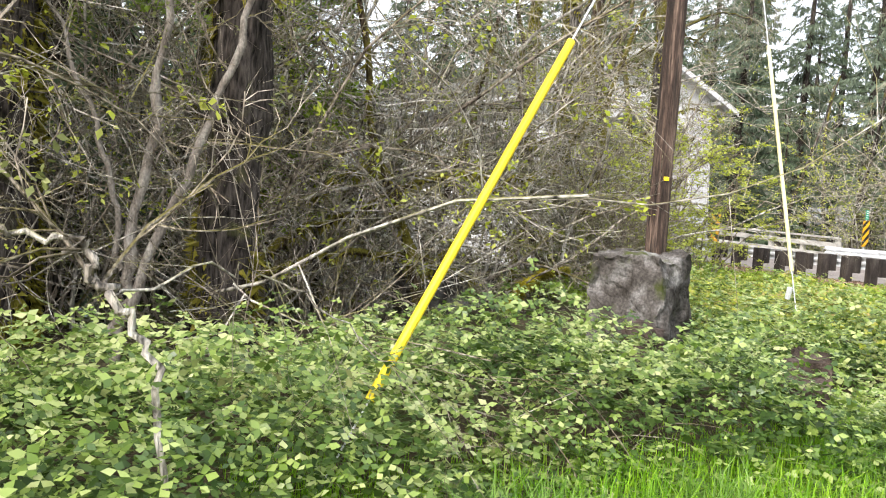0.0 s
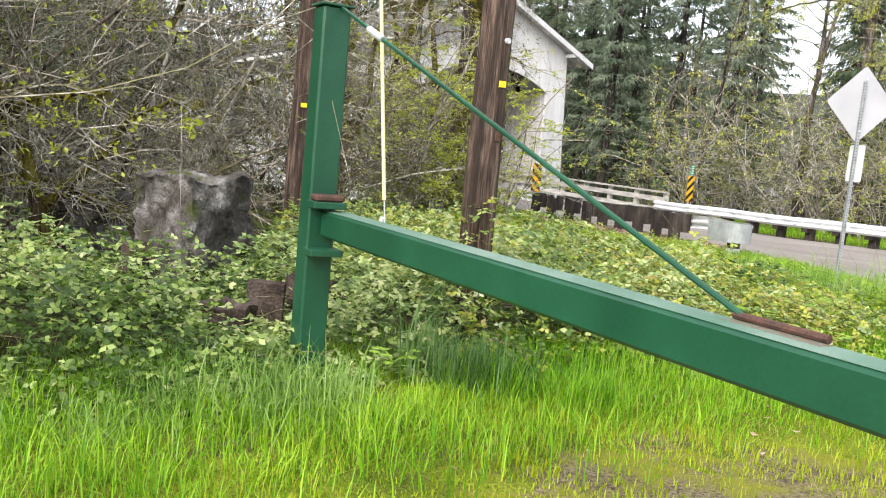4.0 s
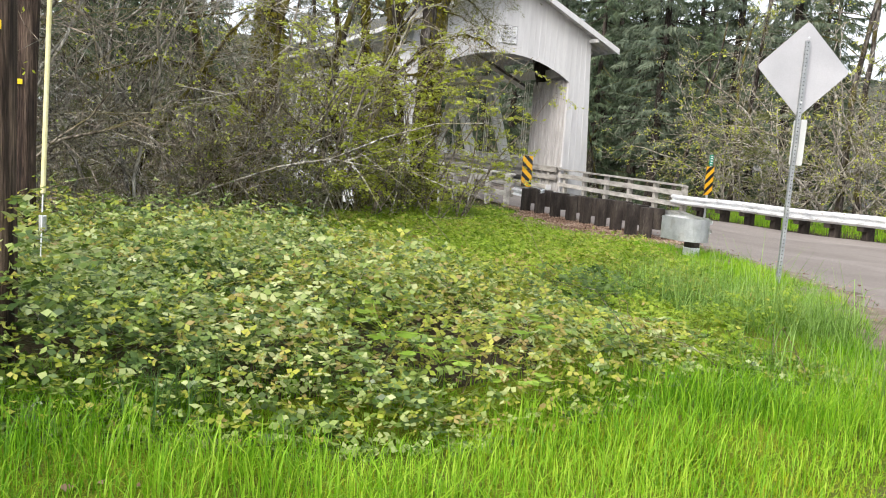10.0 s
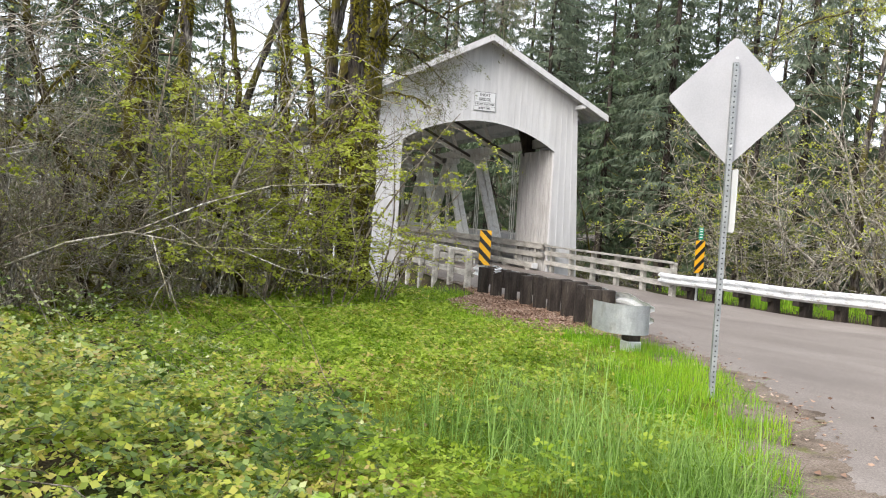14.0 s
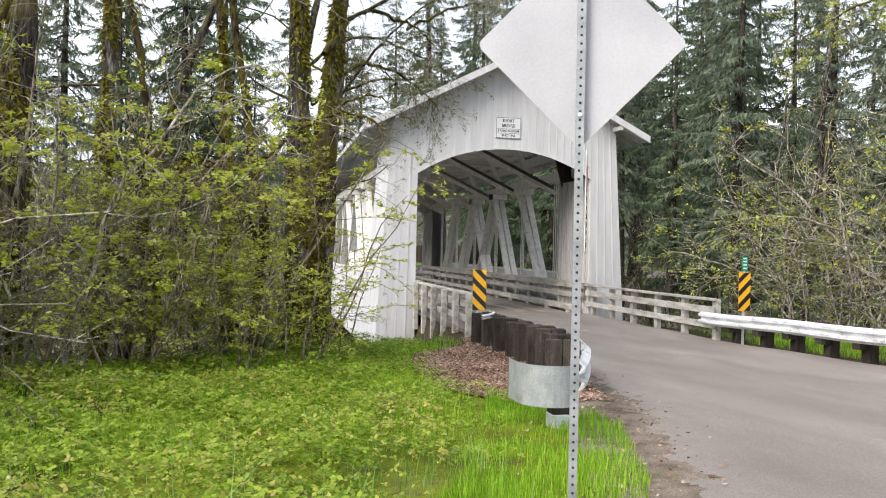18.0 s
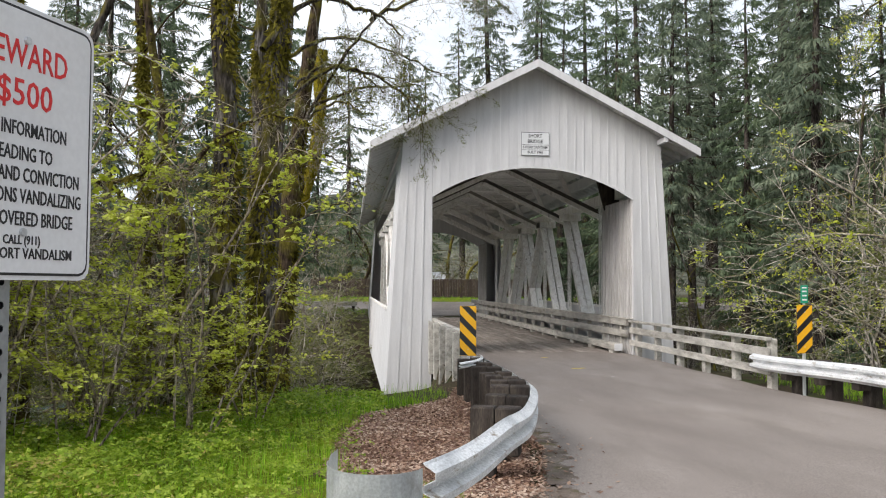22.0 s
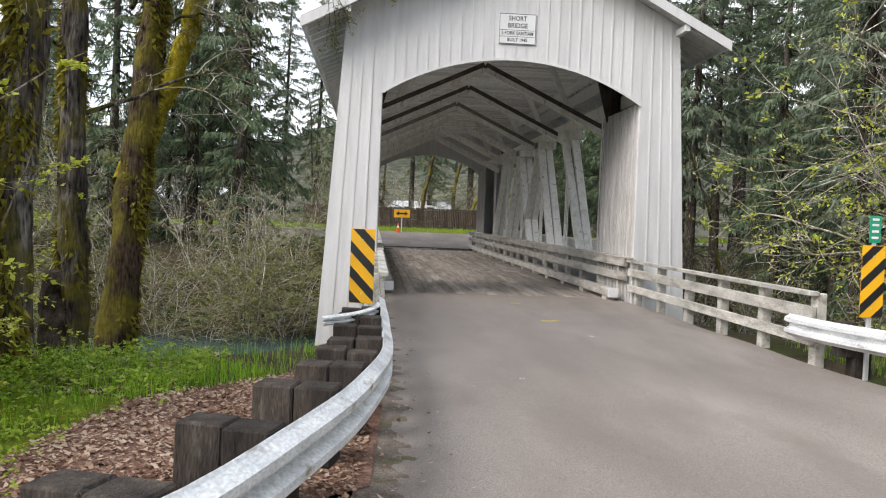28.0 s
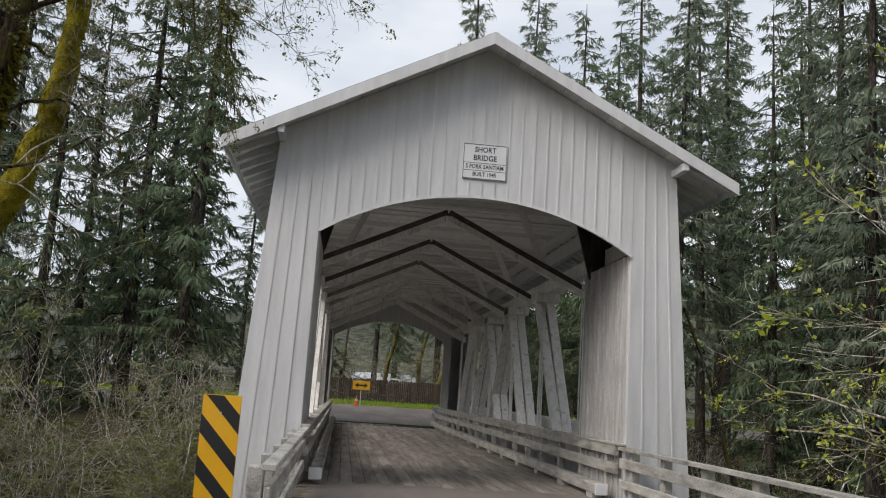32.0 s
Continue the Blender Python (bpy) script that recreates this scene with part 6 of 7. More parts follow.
limb_tree([([(-6.65, -6.4, 6.4), (-6.0, -6.3, 6.9), (-5.2, -6.4, 6.7), (-4.7, -6.3, 6.3)], 0.05, 0.012, 14),
           ([(-6.72, -6.4, 5.0), (-5.9, -7.4, 6.3), (-4.9, -8.4, 7.4), (-3.9, -9.2, 8.0)], 0.045, 0.01, 16), ([(-6.75, -6.4, 4.2), (-6.2, -5.9, 4.9), (-5.6, -5.7, 4.8), (-5.2, -5.6, 4.4)], 0.03, 0.008, 9)], 302, "bare mossy limb hung with lichen twigs over the road", TWIG, BARK)
limb_tree([([(-7.05, -6.0, 2.2), (-6.85, -5.5, 3.0), (-6.68, -5.3, 3.6), (-6.5, -5.25, 4.2), (-6.3, -5.2, 4.8), (-6.2, -5.2, 5.4), (-6.15, -5.2, 6.2), (-6.15, -5.2, 7.5)], 0.2, 0.14, 12)], 303, "thick limb wrapped in bright yellow moss", TWIG, BRIGHT_MOSS, 14)
limb_tree([([(-7.0, -7.9, 5.4), (-6.0, -7.6, 6.4), (-5.1, -7.3, 6.5), (-4.3, -7.1, 6.1), (-3.8, -7.0, 5.7)], 0.05, 0.012, 26), ([(-7.0, -7.9, 6.4), (-5.8, -7.0, 7.3), (-4.5, -6.4, 7.2), (-3.4, -6.0, 6.8)], 0.045, 0.01, 24),
           ([(-6.9, -6.5, 4.8), (-6.2, -7.6, 5.5), (-5.6, -8.6, 5.6), (-5.2, -9.4, 5.2)], 0.04, 0.01, 14)], 305, "dark mossy limb with lichen-hung twigs beside the bridge roof", BARK_MOSS, BARK, per=1.0)
limb_tree([([(5.6, -15.5, 9.5), (4.0, -16.2, 8.6), (2.6, -16.8, 7.6), (1.4, -17.2, 7.0)], 0.05, 0.01, 24), ([(7.35, -13.28, 5.5), (6.2, -14.6, 6.2), (5.0, -15.8, 6.0), (4.2, -16.8, 5.6)], 0.05, 0.01, 22),
           ([(7.35, -13.28, 7.5), (6.0, -12.4, 8.0), (4.6, -11.6, 7.6), (3.6, -11, 6.9)], 0.05, 0.01, 20)], 304, "mossy limb with lichen and small yellow leaves over the road", TWIG, BARK, leaf_mat=L_SPRING, per=1.6)
limb_tree([([(-8.2, -11.7, -0.2), (-8.05, -11.7, 1.6), (-8.0, -11.65, 2.6), (-8.25, -11.6, 3.6), (-8.4, -11.5, 4.8), (-8.7, -11.4, 6.8)], 0.11, 0.06, 12), ([(-8.05, -11.7, 1.9), (-8.5, -11.9, 3.0), (-9.2, -12.1, 3.6), (-10.2, -12.2, 3.5)], 0.05, 0.02, 12),
           ([(-8.2, -11.6, 3.5), (-7.4, -11.9, 4.3), (-6.6, -12.2, 4.6), (-5.9, -12.4, 4.4)], 0.04, 0.012, 14)], 306, "curved stem thick with green moss and level mossy limbs", TWIG_BROWN, BARK_MOSS, 10, "mossy_tree", "mossy trees")
limb_tree([([(-9.9, -13.0, -0.2), (-9.8, -12.9, 1.4), (-10.1, -12.8, 2.8), (-10.0, -12.8, 4.4), (-10.4, -12.7, 6.5)], 0.1, 0.05, 12), ([(-9.9, -12.9, 1.5), (-10.8, -13.3, 2.1), (-11.6, -13.6, 2.0), (-12.4, -14.0, 2.4)], 0.06, 0.02, 12),
           ([(-10.0, -12.8, 3.0), (-9.2, -13.2, 3.5), (-8.4, -13.6, 3.4), (-7.8, -13.8, 3.7)], 0.045, 0.015, 12)], 307, "leaning stem with shaggy moss and level limbs", TWIG_BROWN, BARK_MOSS, 10, "mossy_tree", "mossy trees")
limb_tree([([(-12.9, -16.2, -0.1), (-12.6, -16.1, 1.3), (-12.0, -16.0, 2.6), (-11.8, -15.9, 4.2), (-11.0, -15.8, 6.2)], 0.09, 0.04, 14), ([(-14.6, -17.2, 0.1), (-14.2, -17.0, 1.5), (-13.4, -16.9, 2.8), (-12.6, -16.8, 4.0)], 0.06, 0.02, 14),
           ([(-12.2, -16.0, 2.2), (-13.2, -16.6, 2.9), (-14.2, -17.2, 3.0), (-15.2, -17.8, 2.6)], 0.04, 0.012, 14)], 308, "arching stems with shaggy moss at the thicket's edge", TWIG, BARK_MOSS, 10, "mossy_tree", "mossy trees")
# stub of dead wood between the trunks
rough_block("tree_stump", -7.0, -9.2, -0.3, 1.0, 0.22, 0.2, 20, STUMP, "pale splintered dead stump between mossy trunks", "stump", 21.0, 0.05, 8)
YOUNG = [tree_meshes(121 + k, 10, 0.10, (0.1 * (k - 1), 0.06), 0.15, 9, THIN_SPEC, 0.6, 0.045, BARK, TWIG, L_SPRING if k == 1 else L_OLIVE, bend=0.07, rise=0.45) for k in range(3)]
MOSSY = [tree_meshes(131 + k, 7.5, 0.13, (0.25 * (1 - 2 * k), 0.1), 0.10, 13, LIMB_SPEC, 0.7, 0.05, BARK_MOSS, TWIG, L_GREEN, bend=0.16, rise=0.0, limb_len=0.52) for k in range(2)]
CANOPY = [tree_meshes(151 + k, 8.5, 0.12, (0.1 * k, 0.05), 0.3, 14, LEAFY_SPEC, 6.0, 0.085, BARK, TWIG_BROWN, L_GREEN, bend=0.05, rise=0.35, limb_len=0.4) for k in range(2)]
spots = random.Random(4)
EDGE = [(-26, -24.5), (-20, -21.7), (-17, -20.3), (-14.5, -18.6), (-12, -16.8), (-9.6, -16.2), (-8.6, -13.8), (-7.6, -11)]


def edge_y(x):
    return float(np.interp(x, [p[0] for p in EDGE], [p[1] for p in EDGE]))


SH = "riverbank thicket"
# front row along the thicket's edge, then rows behind
for k in range(22):
    x = -26 + 15.5 * (k + spots.uniform(0.1, 0.9)) / 22
    y = edge_y(x) + spots.uniform(0.2, 1.6)
    if -18.7 < x < -16.7 or x > -12.8 or sightline(x, y):
        continue
    shrub("bare_shrub", BARE[k % 4], x, y, spots.uniform(0.6, 1.15), spots.uniform(0, 360), "thicket shrub of bare arching brown twigs", SH)
for k in range(14):
    x = -29 + 20.5 * (k + spots.uniform(0, 1)) / 14
    y = edge_y(x) + spots.uniform(1.8, 5.5)
    if -18.6 < x < -15.6 or sightline(x, y):
        continue
    m = (BARE + BUDDING)[spots.randrange(7)]
    shrub("bare_shrub", m, x, y, spots.uniform(1.2, 2.1) if x < -13.5 else spots.uniform(0.7, 1.1), spots.uniform(0, 360), "tall thicket shrub with mossy grey twigs and few buds", SH)
for k in range(14):
    x, y = -19.5 + 0.45 * k + spots.uniform(-0.3, 0.3), spots.uniform(-13.5, -8.5)
    if not sightline(x, y):
        shrub("bare_shrub", BARE[k % 4], x, y, spots.uniform(1.2, 1.6), spots.uniform(0, 360), "tall dark thicket shrub of bare twigs", SH)
for k, (x, y) in enumerate(((-13.3, -17.4), (-17.2, -19.8), (-18.4, -20.4), (-16.8, -18.2), (-19.3, -19.0), (-18.2, -17.5), (-20.4, -20.2), (-14.4, -18.4), (-14.0, -11.6))):
    shrub("bare_shrub", BARE[k % 4], x, y, spots.uniform(1.25, 1.6) if x < -13.5 else spots.uniform(0.65, 0.95), spots.uniform(0, 360), "thicket shrub of bare grey-brown twigs", SH)
for k in range(12):
    x = -28 + 19 * (k + spots.uniform(0, 1)) / 12
    y = edge_y(x) + spots.uniform(0.6, 3.5)
    if sightline(x, y):
        continue
    shrub("budding_shrub", BARE[k % 4] if -17.8 < x < -12.2 else BUDDING[k % 3], x, y, spots.uniform(0.9, 1.3), spots.uniform(0, 360), "shrub coming into yellow-green leaf", SH)
for x, y, s, tn in ((-8.5, -13.6, 0.95, 20), (-9.9, -15.2, 0.95, 140), (-7.9, -12.2, 0.9, 250), (-11.4, -15.8, 1.05, 80), (-10.6, -13.6, 1.2, 10), (-9.3, -12.2, 1.1, 330), (-12.6, -14.4, 1.3, 95), (-7.6, -10.2, 0.8, 170), (-7.4, -14.1, 0.72, 35), (-6.8, -12.9, 0.55, 290), (-8.4, -15.3, 0.55, 111)):
    shrub("leafy_shrub", SPRAY[int(tn) % 4], x, y, s, tn, "tall airy shrub with layered sprays of fresh yellow-green leaves", "leafy shrubs")
for x, y, s, tn in ((-10.9, -16.6, 0.5, 60), (-9.2, -14.9, 0.45, 310), (-12.6, -17.4, 0.55, 190), (-14.3, -18.6, 0.5, 20), (-8.3, -12.9, 0.4, 230)):
    shrub("leafy_shrub", OLIVE[int(tn) % 3], x, y, s, tn, "low tangled shrub with small dull green leaves", "leafy shrubs")
for x, y, s, tn, k in ((-13.5, -15, 1.0, 0, 0), (-16.2, -16.5, 1.05, 60, 1), (-18.6, -18.6, 1.1, 130, 2), (-21.5, -20.5, 1.0, 200, 0), (-15.2, -13.0, 1.15, 260, 1), (-10.3, -12.6, 1.05, 310, 2), (-23.8, -22.0, 1.1, 80, 1), (-25.6, -20, 1.2, 10, 2)):
    if not sightline(x, y):
        tree(YOUNG[k], x, y, tn, "slender young tree with thin bare branches", "young trees", s)
for x, y, s, tn, k in ((-19.6, -20.0, 0.9, 40, 0), (-17.6, -18.6, 0.85, 160, 1), (-14.6, -16.6, 1.0, 280, 0), (-22.0, -18.5, 1.0, 100, 1), (-12.2, -14.8, 0.9, 20, 1), (-9.6, -9.6, 0.9, 70, 0), (-26, -17.5, 1.1, 190, 0)):
    if not sightline(x, y):
        tree(MOSSY[k], x, y, tn, "crooked small tree with thick moss on its limbs", "mossy trees", s)
for x, y, s, tn, k in ((-16.4, -19.9, 0.9, 30, 0), (-15.0, -14.2, 1.1, 150, 1), (-18.9, -18.2, 1.1, 260, 0), (-21.5, -19.4, 1.15, 320, 1)):
    if not sightline(x, y):
        tree(CANOPY[k], x, y, tn, "small tree with a canopy of fresh green leaves", "green young trees", s)
# foreground dead shrub by the start of the walk
DEAD_BUSH = shrub_meshes(91, 2.6, 4, 0.8, FAR_BARE_SPEC, 0.0, 0.03, TWIG_BROWN, L_OLIVE, r=0.010)
shrub("dead_shrub", DEAD_BUSH, -23.2, -28.1, 0.7, 30, "dead leafless shrub with pale grey twigs", "dead shrubs")
shrub("dead_shrub", DEAD_BUSH, -23.6, -26.6, 0.95, 160, "dead leafless shrub with pale grey twigs", "dead shrubs")
shrub("dead_shrub", DEAD_BUSH, -21.2, -25.6, 0.85, 250, "dead leafless shrub with pale grey twigs", "dead shrubs")
shrub("dead_shrub", DEAD_BUSH, -20.2, -24.0, 0.9, 70, "dead leafless shrub with pale grey twigs", "dead shrubs")
limb_tree([([(-21.9, -28.72, 0.3), (-21.91, -28.72, 0.92), (-21.98, -28.69, 1.4), (-22.08, -28.65, 1.59), (-22.17, -28.62, 1.7)], 0.012, 0.018, 3), ([(-22.17, -28.62, 1.7), (-22.21, -28.6, 1.82), (-22.49, -28.54, 1.85), (-22.9, -28.5, 1.9)], 0.018, 0.009, 3),
           ([(-22.1, -28.6, 1.62), (-21.6, -28.4, 1.72), (-21.2, -28.3, 1.5), (-20.8, -28.2, 1.2)], 0.006, 0.003, 8)], 311, "dead pale bent stem with bare twigs", TWIG_BROWN, TWIG, 7, "dead_shrub", "dead shrubs")
limb_tree([([(-21.95, -24.1, 0.3), (-21.85, -24.1, 1.0), (-21.8, -24.1, 1.55), (-21.66, -24.1, 2.65), (-21.6, -24.1, 3.6), (-21.4, -24.0, 5.6)], 0.055, 0.03, 5), ([(-21.95, -24.1, 0.6), (-21.6, -24.15, 1.5), (-21.25, -24.2, 2.45), (-20.98, -24.25, 3.35), (-20.6, -24.3, 4.9)], 0.05, 0.025, 5),
           ([(-21.9, -24.1, 1.2), (-22.0, -24.1, 1.98), (-22.3, -24.1, 2.85), (-22.8, -24.0, 4.0)], 0.03, 0.012, 4)], 312, "grey forked sapling at the thicket's edge", TWIG_BROWN, SAPLING_BARK, 9, "sapling", "saplings")
limb_tree([([(-20.4, -21.44, 0.9), (-19.8, -21.6, 1.4), (-19.17, -21.7, 1.67), (-18.3, -22.08, 2.14), (-17.71, -22.44, 2.25)], 0.07, 0.025, 12), ([(-18.2, -22.0, 0.2), (-18.43, -22.0, 1.09), (-18.66, -21.9, 1.91), (-18.92, -21.79, 2.52), (-19.07, -21.73, 3.47), (-19.3, -21.6, 5.0)], 0.085, 0.03, 14),
           ([(-18.66, -21.9, 1.7), (-18.94, -21.78, 2.2), (-19.32, -21.65, 2.1), (-19.7, -21.6, 1.8)], 0.06, 0.03, 8), ([(-18.3, -22.0, 0.9), (-17.7, -21.8, 1.5), (-17.2, -21.6, 2.1), (-16.4, -21.3, 2.3)], 0.05, 0.015, 9),
           ([(-20.8, -21.9, 0.7), (-19.6, -21.9, 1.15), (-18.6, -21.9, 1.2), (-17.4, -21.7, 0.9)], 0.06, 0.03, 9)], 313, "crooked limbs thick with moss in the thicket", TWIG, BARK_MOSS, 9, "mossy_tree", "mossy trees")
limb_tree([([(-16.9, -21.6, 0.45), (-16.6, -21.5, 0.75), (-16.2, -21.4, 0.95), (-15.7, -21.2, 1.0)], 0.08, 0.05, 4)], 314, "short moss-covered fallen log", TWIG, BRIGHT_MOSS, 9, "fallen_log", "fallen logs")
# far side of the river and the slopes beside the bridge
for k in range(34):
    x = spots.uniform(-30, -5.5)
    y = spots.uniform(13.5, 34.5)
    m = (FAR_BARE + FAR_OLIVE + FAR_OLIVE)[spots.randrange(9)]
    shrub("bank_shrub", m, x, y, spots.uniform(1.0, 1.8) if x < -17 else spots.uniform(0.7, 1.15), spots.uniform(0, 360), "grey-green shrub on the far river bank", "far bank shrubs")
for k in range(12):
    x, y = -17 + k * 0.98 + spots.uniform(-0.4, 0.4), spots.uniform(15.0, 19.0)
    shrub("bank_shrub", (FAR_OLIVE + FAR_BARE + FAR_OLIVE)[k % 9], x, y, spots.uniform(0.7, 1.1), spots.uniform(0, 360), "dense grey-green mossy shrub on the far river bank", "far bank shrubs")
for x, y, s in ((-8.2, 17.5, 1.25), (-10.4, 20.5, 1.4), (-6.9, 22.5, 1.2), (-12.8, 18.5, 1.3), (-15.6, 21, 1.5)):
    shrub("bank_shrub", FAR_BARE[int(-x) % 3], x, y, s, 40 * x, "pale lichen-grey bare tree on the far bank", "far bank shrubs")
for k in range(14):
    x, y = spots.uniform(-16, -5.6), spots.uniform(-5.0, 9)
    if sightline(x, y):
        continue
    shrub("bank_shrub", FAR_OLIVE[spots.randrange(3)], x, y, spots.uniform(0.35, 0.7) * (1 if x > -10 else 1.6), spots.uniform(0, 360), "low bare shrub on the steep bank", "bank shrubs")
for k in range(28):
    x, y = spots.uniform(5.4, 17), spots.uniform(-19, 3)
    if x < 5.6 + 0.1 * abs(y):
        x += 2
    m = (FAR_BARE + BUDDING + FAR_OLIVE)[spots.randrange(9)]
    shrub("roadside_shrub", m, x, y, spots.uniform(0.7, 1.7), spots.uniform(0, 360), "bare roadside shrub with a few yellow buds", "roadside shrubs")
for k in range(24):
    x, y = spots.uniform(6.5, 34), spots.uniform(20, 38)
    shrub("bank_shrub", (FAR_BARE + FAR_OLIVE)[spots.randrange(6)], x, y, spots.uniform(0.9, 1.5), spots.uniform(0, 360), "grey-green shrub on the far river bank", "far bank shrubs")

for k in range(16):
    x, y = spots.uniform(7.5, 13.5), spots.uniform(6, 24)
    shrub("bank_shrub", (FAR_BARE + FAR_BARE + FAR_OLIVE)[spots.randrange(9)], x, y, spots.uniform(0.7, 1.3), spots.uniform(0, 360), "pale bare shrub on the river bank beside the bridge", "bank shrubs")

for k in range(16):
    x, y = spots.uniform(-10.5, -5.2), spots.uniform(-4.5, 3.0)
    shrub("bank_shrub", (FAR_OLIVE + FAR_BARE)[k % 4], x, y, spots.uniform(0.3, 0.5), spots.uniform(0, 360), "low brown-green shrub on the steep bank", "bank shrubs")
for x, y, s, k in ((8.6, -11.5, 1.6, 0), (10.2, -8.5, 1.8, 1), (11.6, -13.5, 1.8, 2), (8.2, -5.5, 1.4, 0), (13, -4, 1.9, 1), (7.6, -16.8, 1.3, 2), (9.6, -19.5, 1.5, 0)):
    shrub("roadside_shrub", BUDDING[k], x, y, s, 83 * x, "tall roadside shrub with grey twigs and small yellow leaves", "roadside shrubs")
# right-hand trees by the road
tree(tree_meshes(141, 14, 0.2, (0.02, 0.0), 0.3, 9, LIMB_SPEC, 0.5, 0.045, BARK, TWIG, L_SPRING), 7.35, -13.28, 0, "mossy roadside tree with a moss-covered limb", "roadside trees")
for x, y, k, s, tn in ((9.5, -9, 1, 1.25, 0), (11.5, -15, 0, 1.3, 90), (8.6, -4, 2, 1.2, 180), (13.5, -6, 1, 1.4, 270), (10.5, 2, 0, 1.3, 40), (14.5, 3.5, 1, 1.4, 120), (6.9, 1.5, 2, 0.9, 60), (15, -20, 1, 1.4, 10), (18, -12, 0, 1.5, 220)):
    tree(YOUNG[k], x, y, tn, "roadside tree with thin branches and small yellow leaves", "roadside trees", s)


def conifer_meshes(seed, h, r, first, reach, sprays, mat):
    """A conifer: a straight trunk, dead snags low down, and drooping boughs hung with fine sprays of needles."""
    rg = np.random.default_rng(seed)
    trunk, bough, need = Soup(), Soup(), Soup()
    n = 12
    ax = wander((0, 0, -0.5), (0, 0, 1), h + 0.5, n, 0.008, 0.02, rg)
    trunk.tubes(ax, r * np.interp(np.linspace(0, 1, n + 1), [0, 0.05, 1], [1.3, 1.0, 0.06]), 10)
    for k in range(int(h * 1.6)):
        t = rg.uniform(0.06, first + 0.25)
        a = rg.uniform(0, 6.283)
        p = ax[min(int(t * n), n - 1)] * (1 - (t * n - int(t * n))) + ax[min(int(t * n) + 1, n)] * (t * n - int(t * n))
        bough.ribbon(wander(p, (math.cos(a), math.sin(a), rg.uniform(-0.5, 0.2)), rg.uniform(0.6, 2.2), 3, 0.15, -0.05, rg), np.linspace(0.016, 0.004, 4), rg)
    B = int(h * 6.5)
    for k in range(B):
        t = first + (0.985 - first) * (k + rg.uniform(0, 1)) / B
        a = rg.uniform(0, 6.283)
        L = reach * (1 - t) ** 0.6 * rg.uniform(0.35, 1.25) * min(1.0, 0.5 + 3 * (t - first)) + 0.3
        p = ax[min(int(t * n), n - 1)] * (1 - (t * n - int(t * n))) + ax[min(int(t * n) + 1, n)] * (t * n - int(t * n))
        pts = wander(p, (math.cos(a), math.sin(a), 0.1 - 0.5 * (1 - t) + rg.normal(0, 0.25)), L, 6, 0.11, -0.06, rg)
        pts[:, 2] += np.linspace(0, 1, 7) ** 3 * L * 0.12
        bough.ribbon(pts[::3], np.linspace(max(0.012, 0.02 * L), 0.004, 3), rg)
        m = int(sprays * L) + 6
        u = rg.uniform(0.1, 1, m) ** 0.75
        i = np.minimum((u * 6).astype(int), 5)
        along = unit(pts[i + 1] - pts[i])
        sgn = rg.choice([-1.0, 1.0], m)[:, None]
        side = unit(np.cross(along, (0, 0, 1.0))) * sgn
        base = pts[i] + (pts[i + 1] - pts[i]) * (u * 6 - i)[:, None] + side * (rg.uniform(0, 0.28, (m, 1)) * L * (1.1 - u[:, None])) + np.array((0, 0, -1.0)) * rg.uniform(0, 0.1, (m, 1))
        way = unit(side * rg.uniform(0.0, 0.9, (m, 1)) + along * rg.uniform(0.1, 0.9, (m, 1)) + np.array((0, 0, -1.0)) * rg.uniform(0.0, 1.6, (m, 1)) + rg.normal(0, 0.2, (m, 3)))
        ln = rg.uniform(0.16, 0.5, m) * (0.75 + 0.12 * min(L, 3))
        need.spikes(base, way, unit(np.cross(way, along + rg.normal(0, 0.5, (m, 3)))), ln, ln * rg.uniform(0.13, 0.3, m))
    return trunk.mesh("trunk", BARK_DARK, True), bough.mesh("boughs", BARK_DARK, True), need.mesh("needles", mat)


CONIFER = [conifer_meshes(201, 25, 0.30, 0.14, 3.9, 29, L_NEEDLE), conifer_meshes(202, 29, 0.34, 0.22, 3.6, 29, L_NEEDLE_B), conifer_meshes(203, 22, 0.28, 0.04, 4.0, 29, L_NEEDLE),
           conifer_meshes(204, 27, 0.28, 0.28, 3.4, 29, L_NEEDLE_B), conifer_meshes(205, 13, 0.17, 0.03, 2.5, 34, L_NEEDLE)]


def conifer(k, x, y, turn, size, group):
    t = thing("conifer", pose(x, y, max(floor_z(x, y), -3.4), 0, 0, turn) @ Matrix.Diagonal((size, size, size, 1)), "tall dark green conifer with drooping boughs", "conifer", group)
    for nm, me in zip(("trunk", "bough_frame", "crown"), CONIFER[k]):
        tagged(piece(nm, me, t), kind="" if nm == "trunk" else "stuff")


# right bank, both sides of the river
for k, x, y, s in ((2, 17.0, 13.5, 0.95), (0, 15.5, 19, 0.95), (1, 15.0, 11, 0.95), (3, 12.2, 21, 1.0), (1, 17.5, 17, 1.0), (0, 10.5, 26, 1.0), (3, 15.5, 26, 1.05), (1, 21, 12, 1.0), (0, 24, 20, 1.05), (2, 8.8, 33, 1.0),
                   (3, 19, 31, 1.05), (0, 31, 14, 1.05), (2, 13.0, 35, 1.05), (1, 18, 4, 0.95), (0, 23, -1, 1.0), (3, 28, 4, 1.0), (1, 21, -9, 1.0), (0, 27, -14, 1.05), 
                   (3, 17, -18, 1.0), (1, 24, -24, 1.05), (4, 15.5, 7, 0.9), (4, 17, 9, 1.0), (4, 21, 25, 1.1), (0, 12, -21.5, 1.0)):
    conifer(k, x, y, spots.uniform(0, 360), s, "right bank conifers")
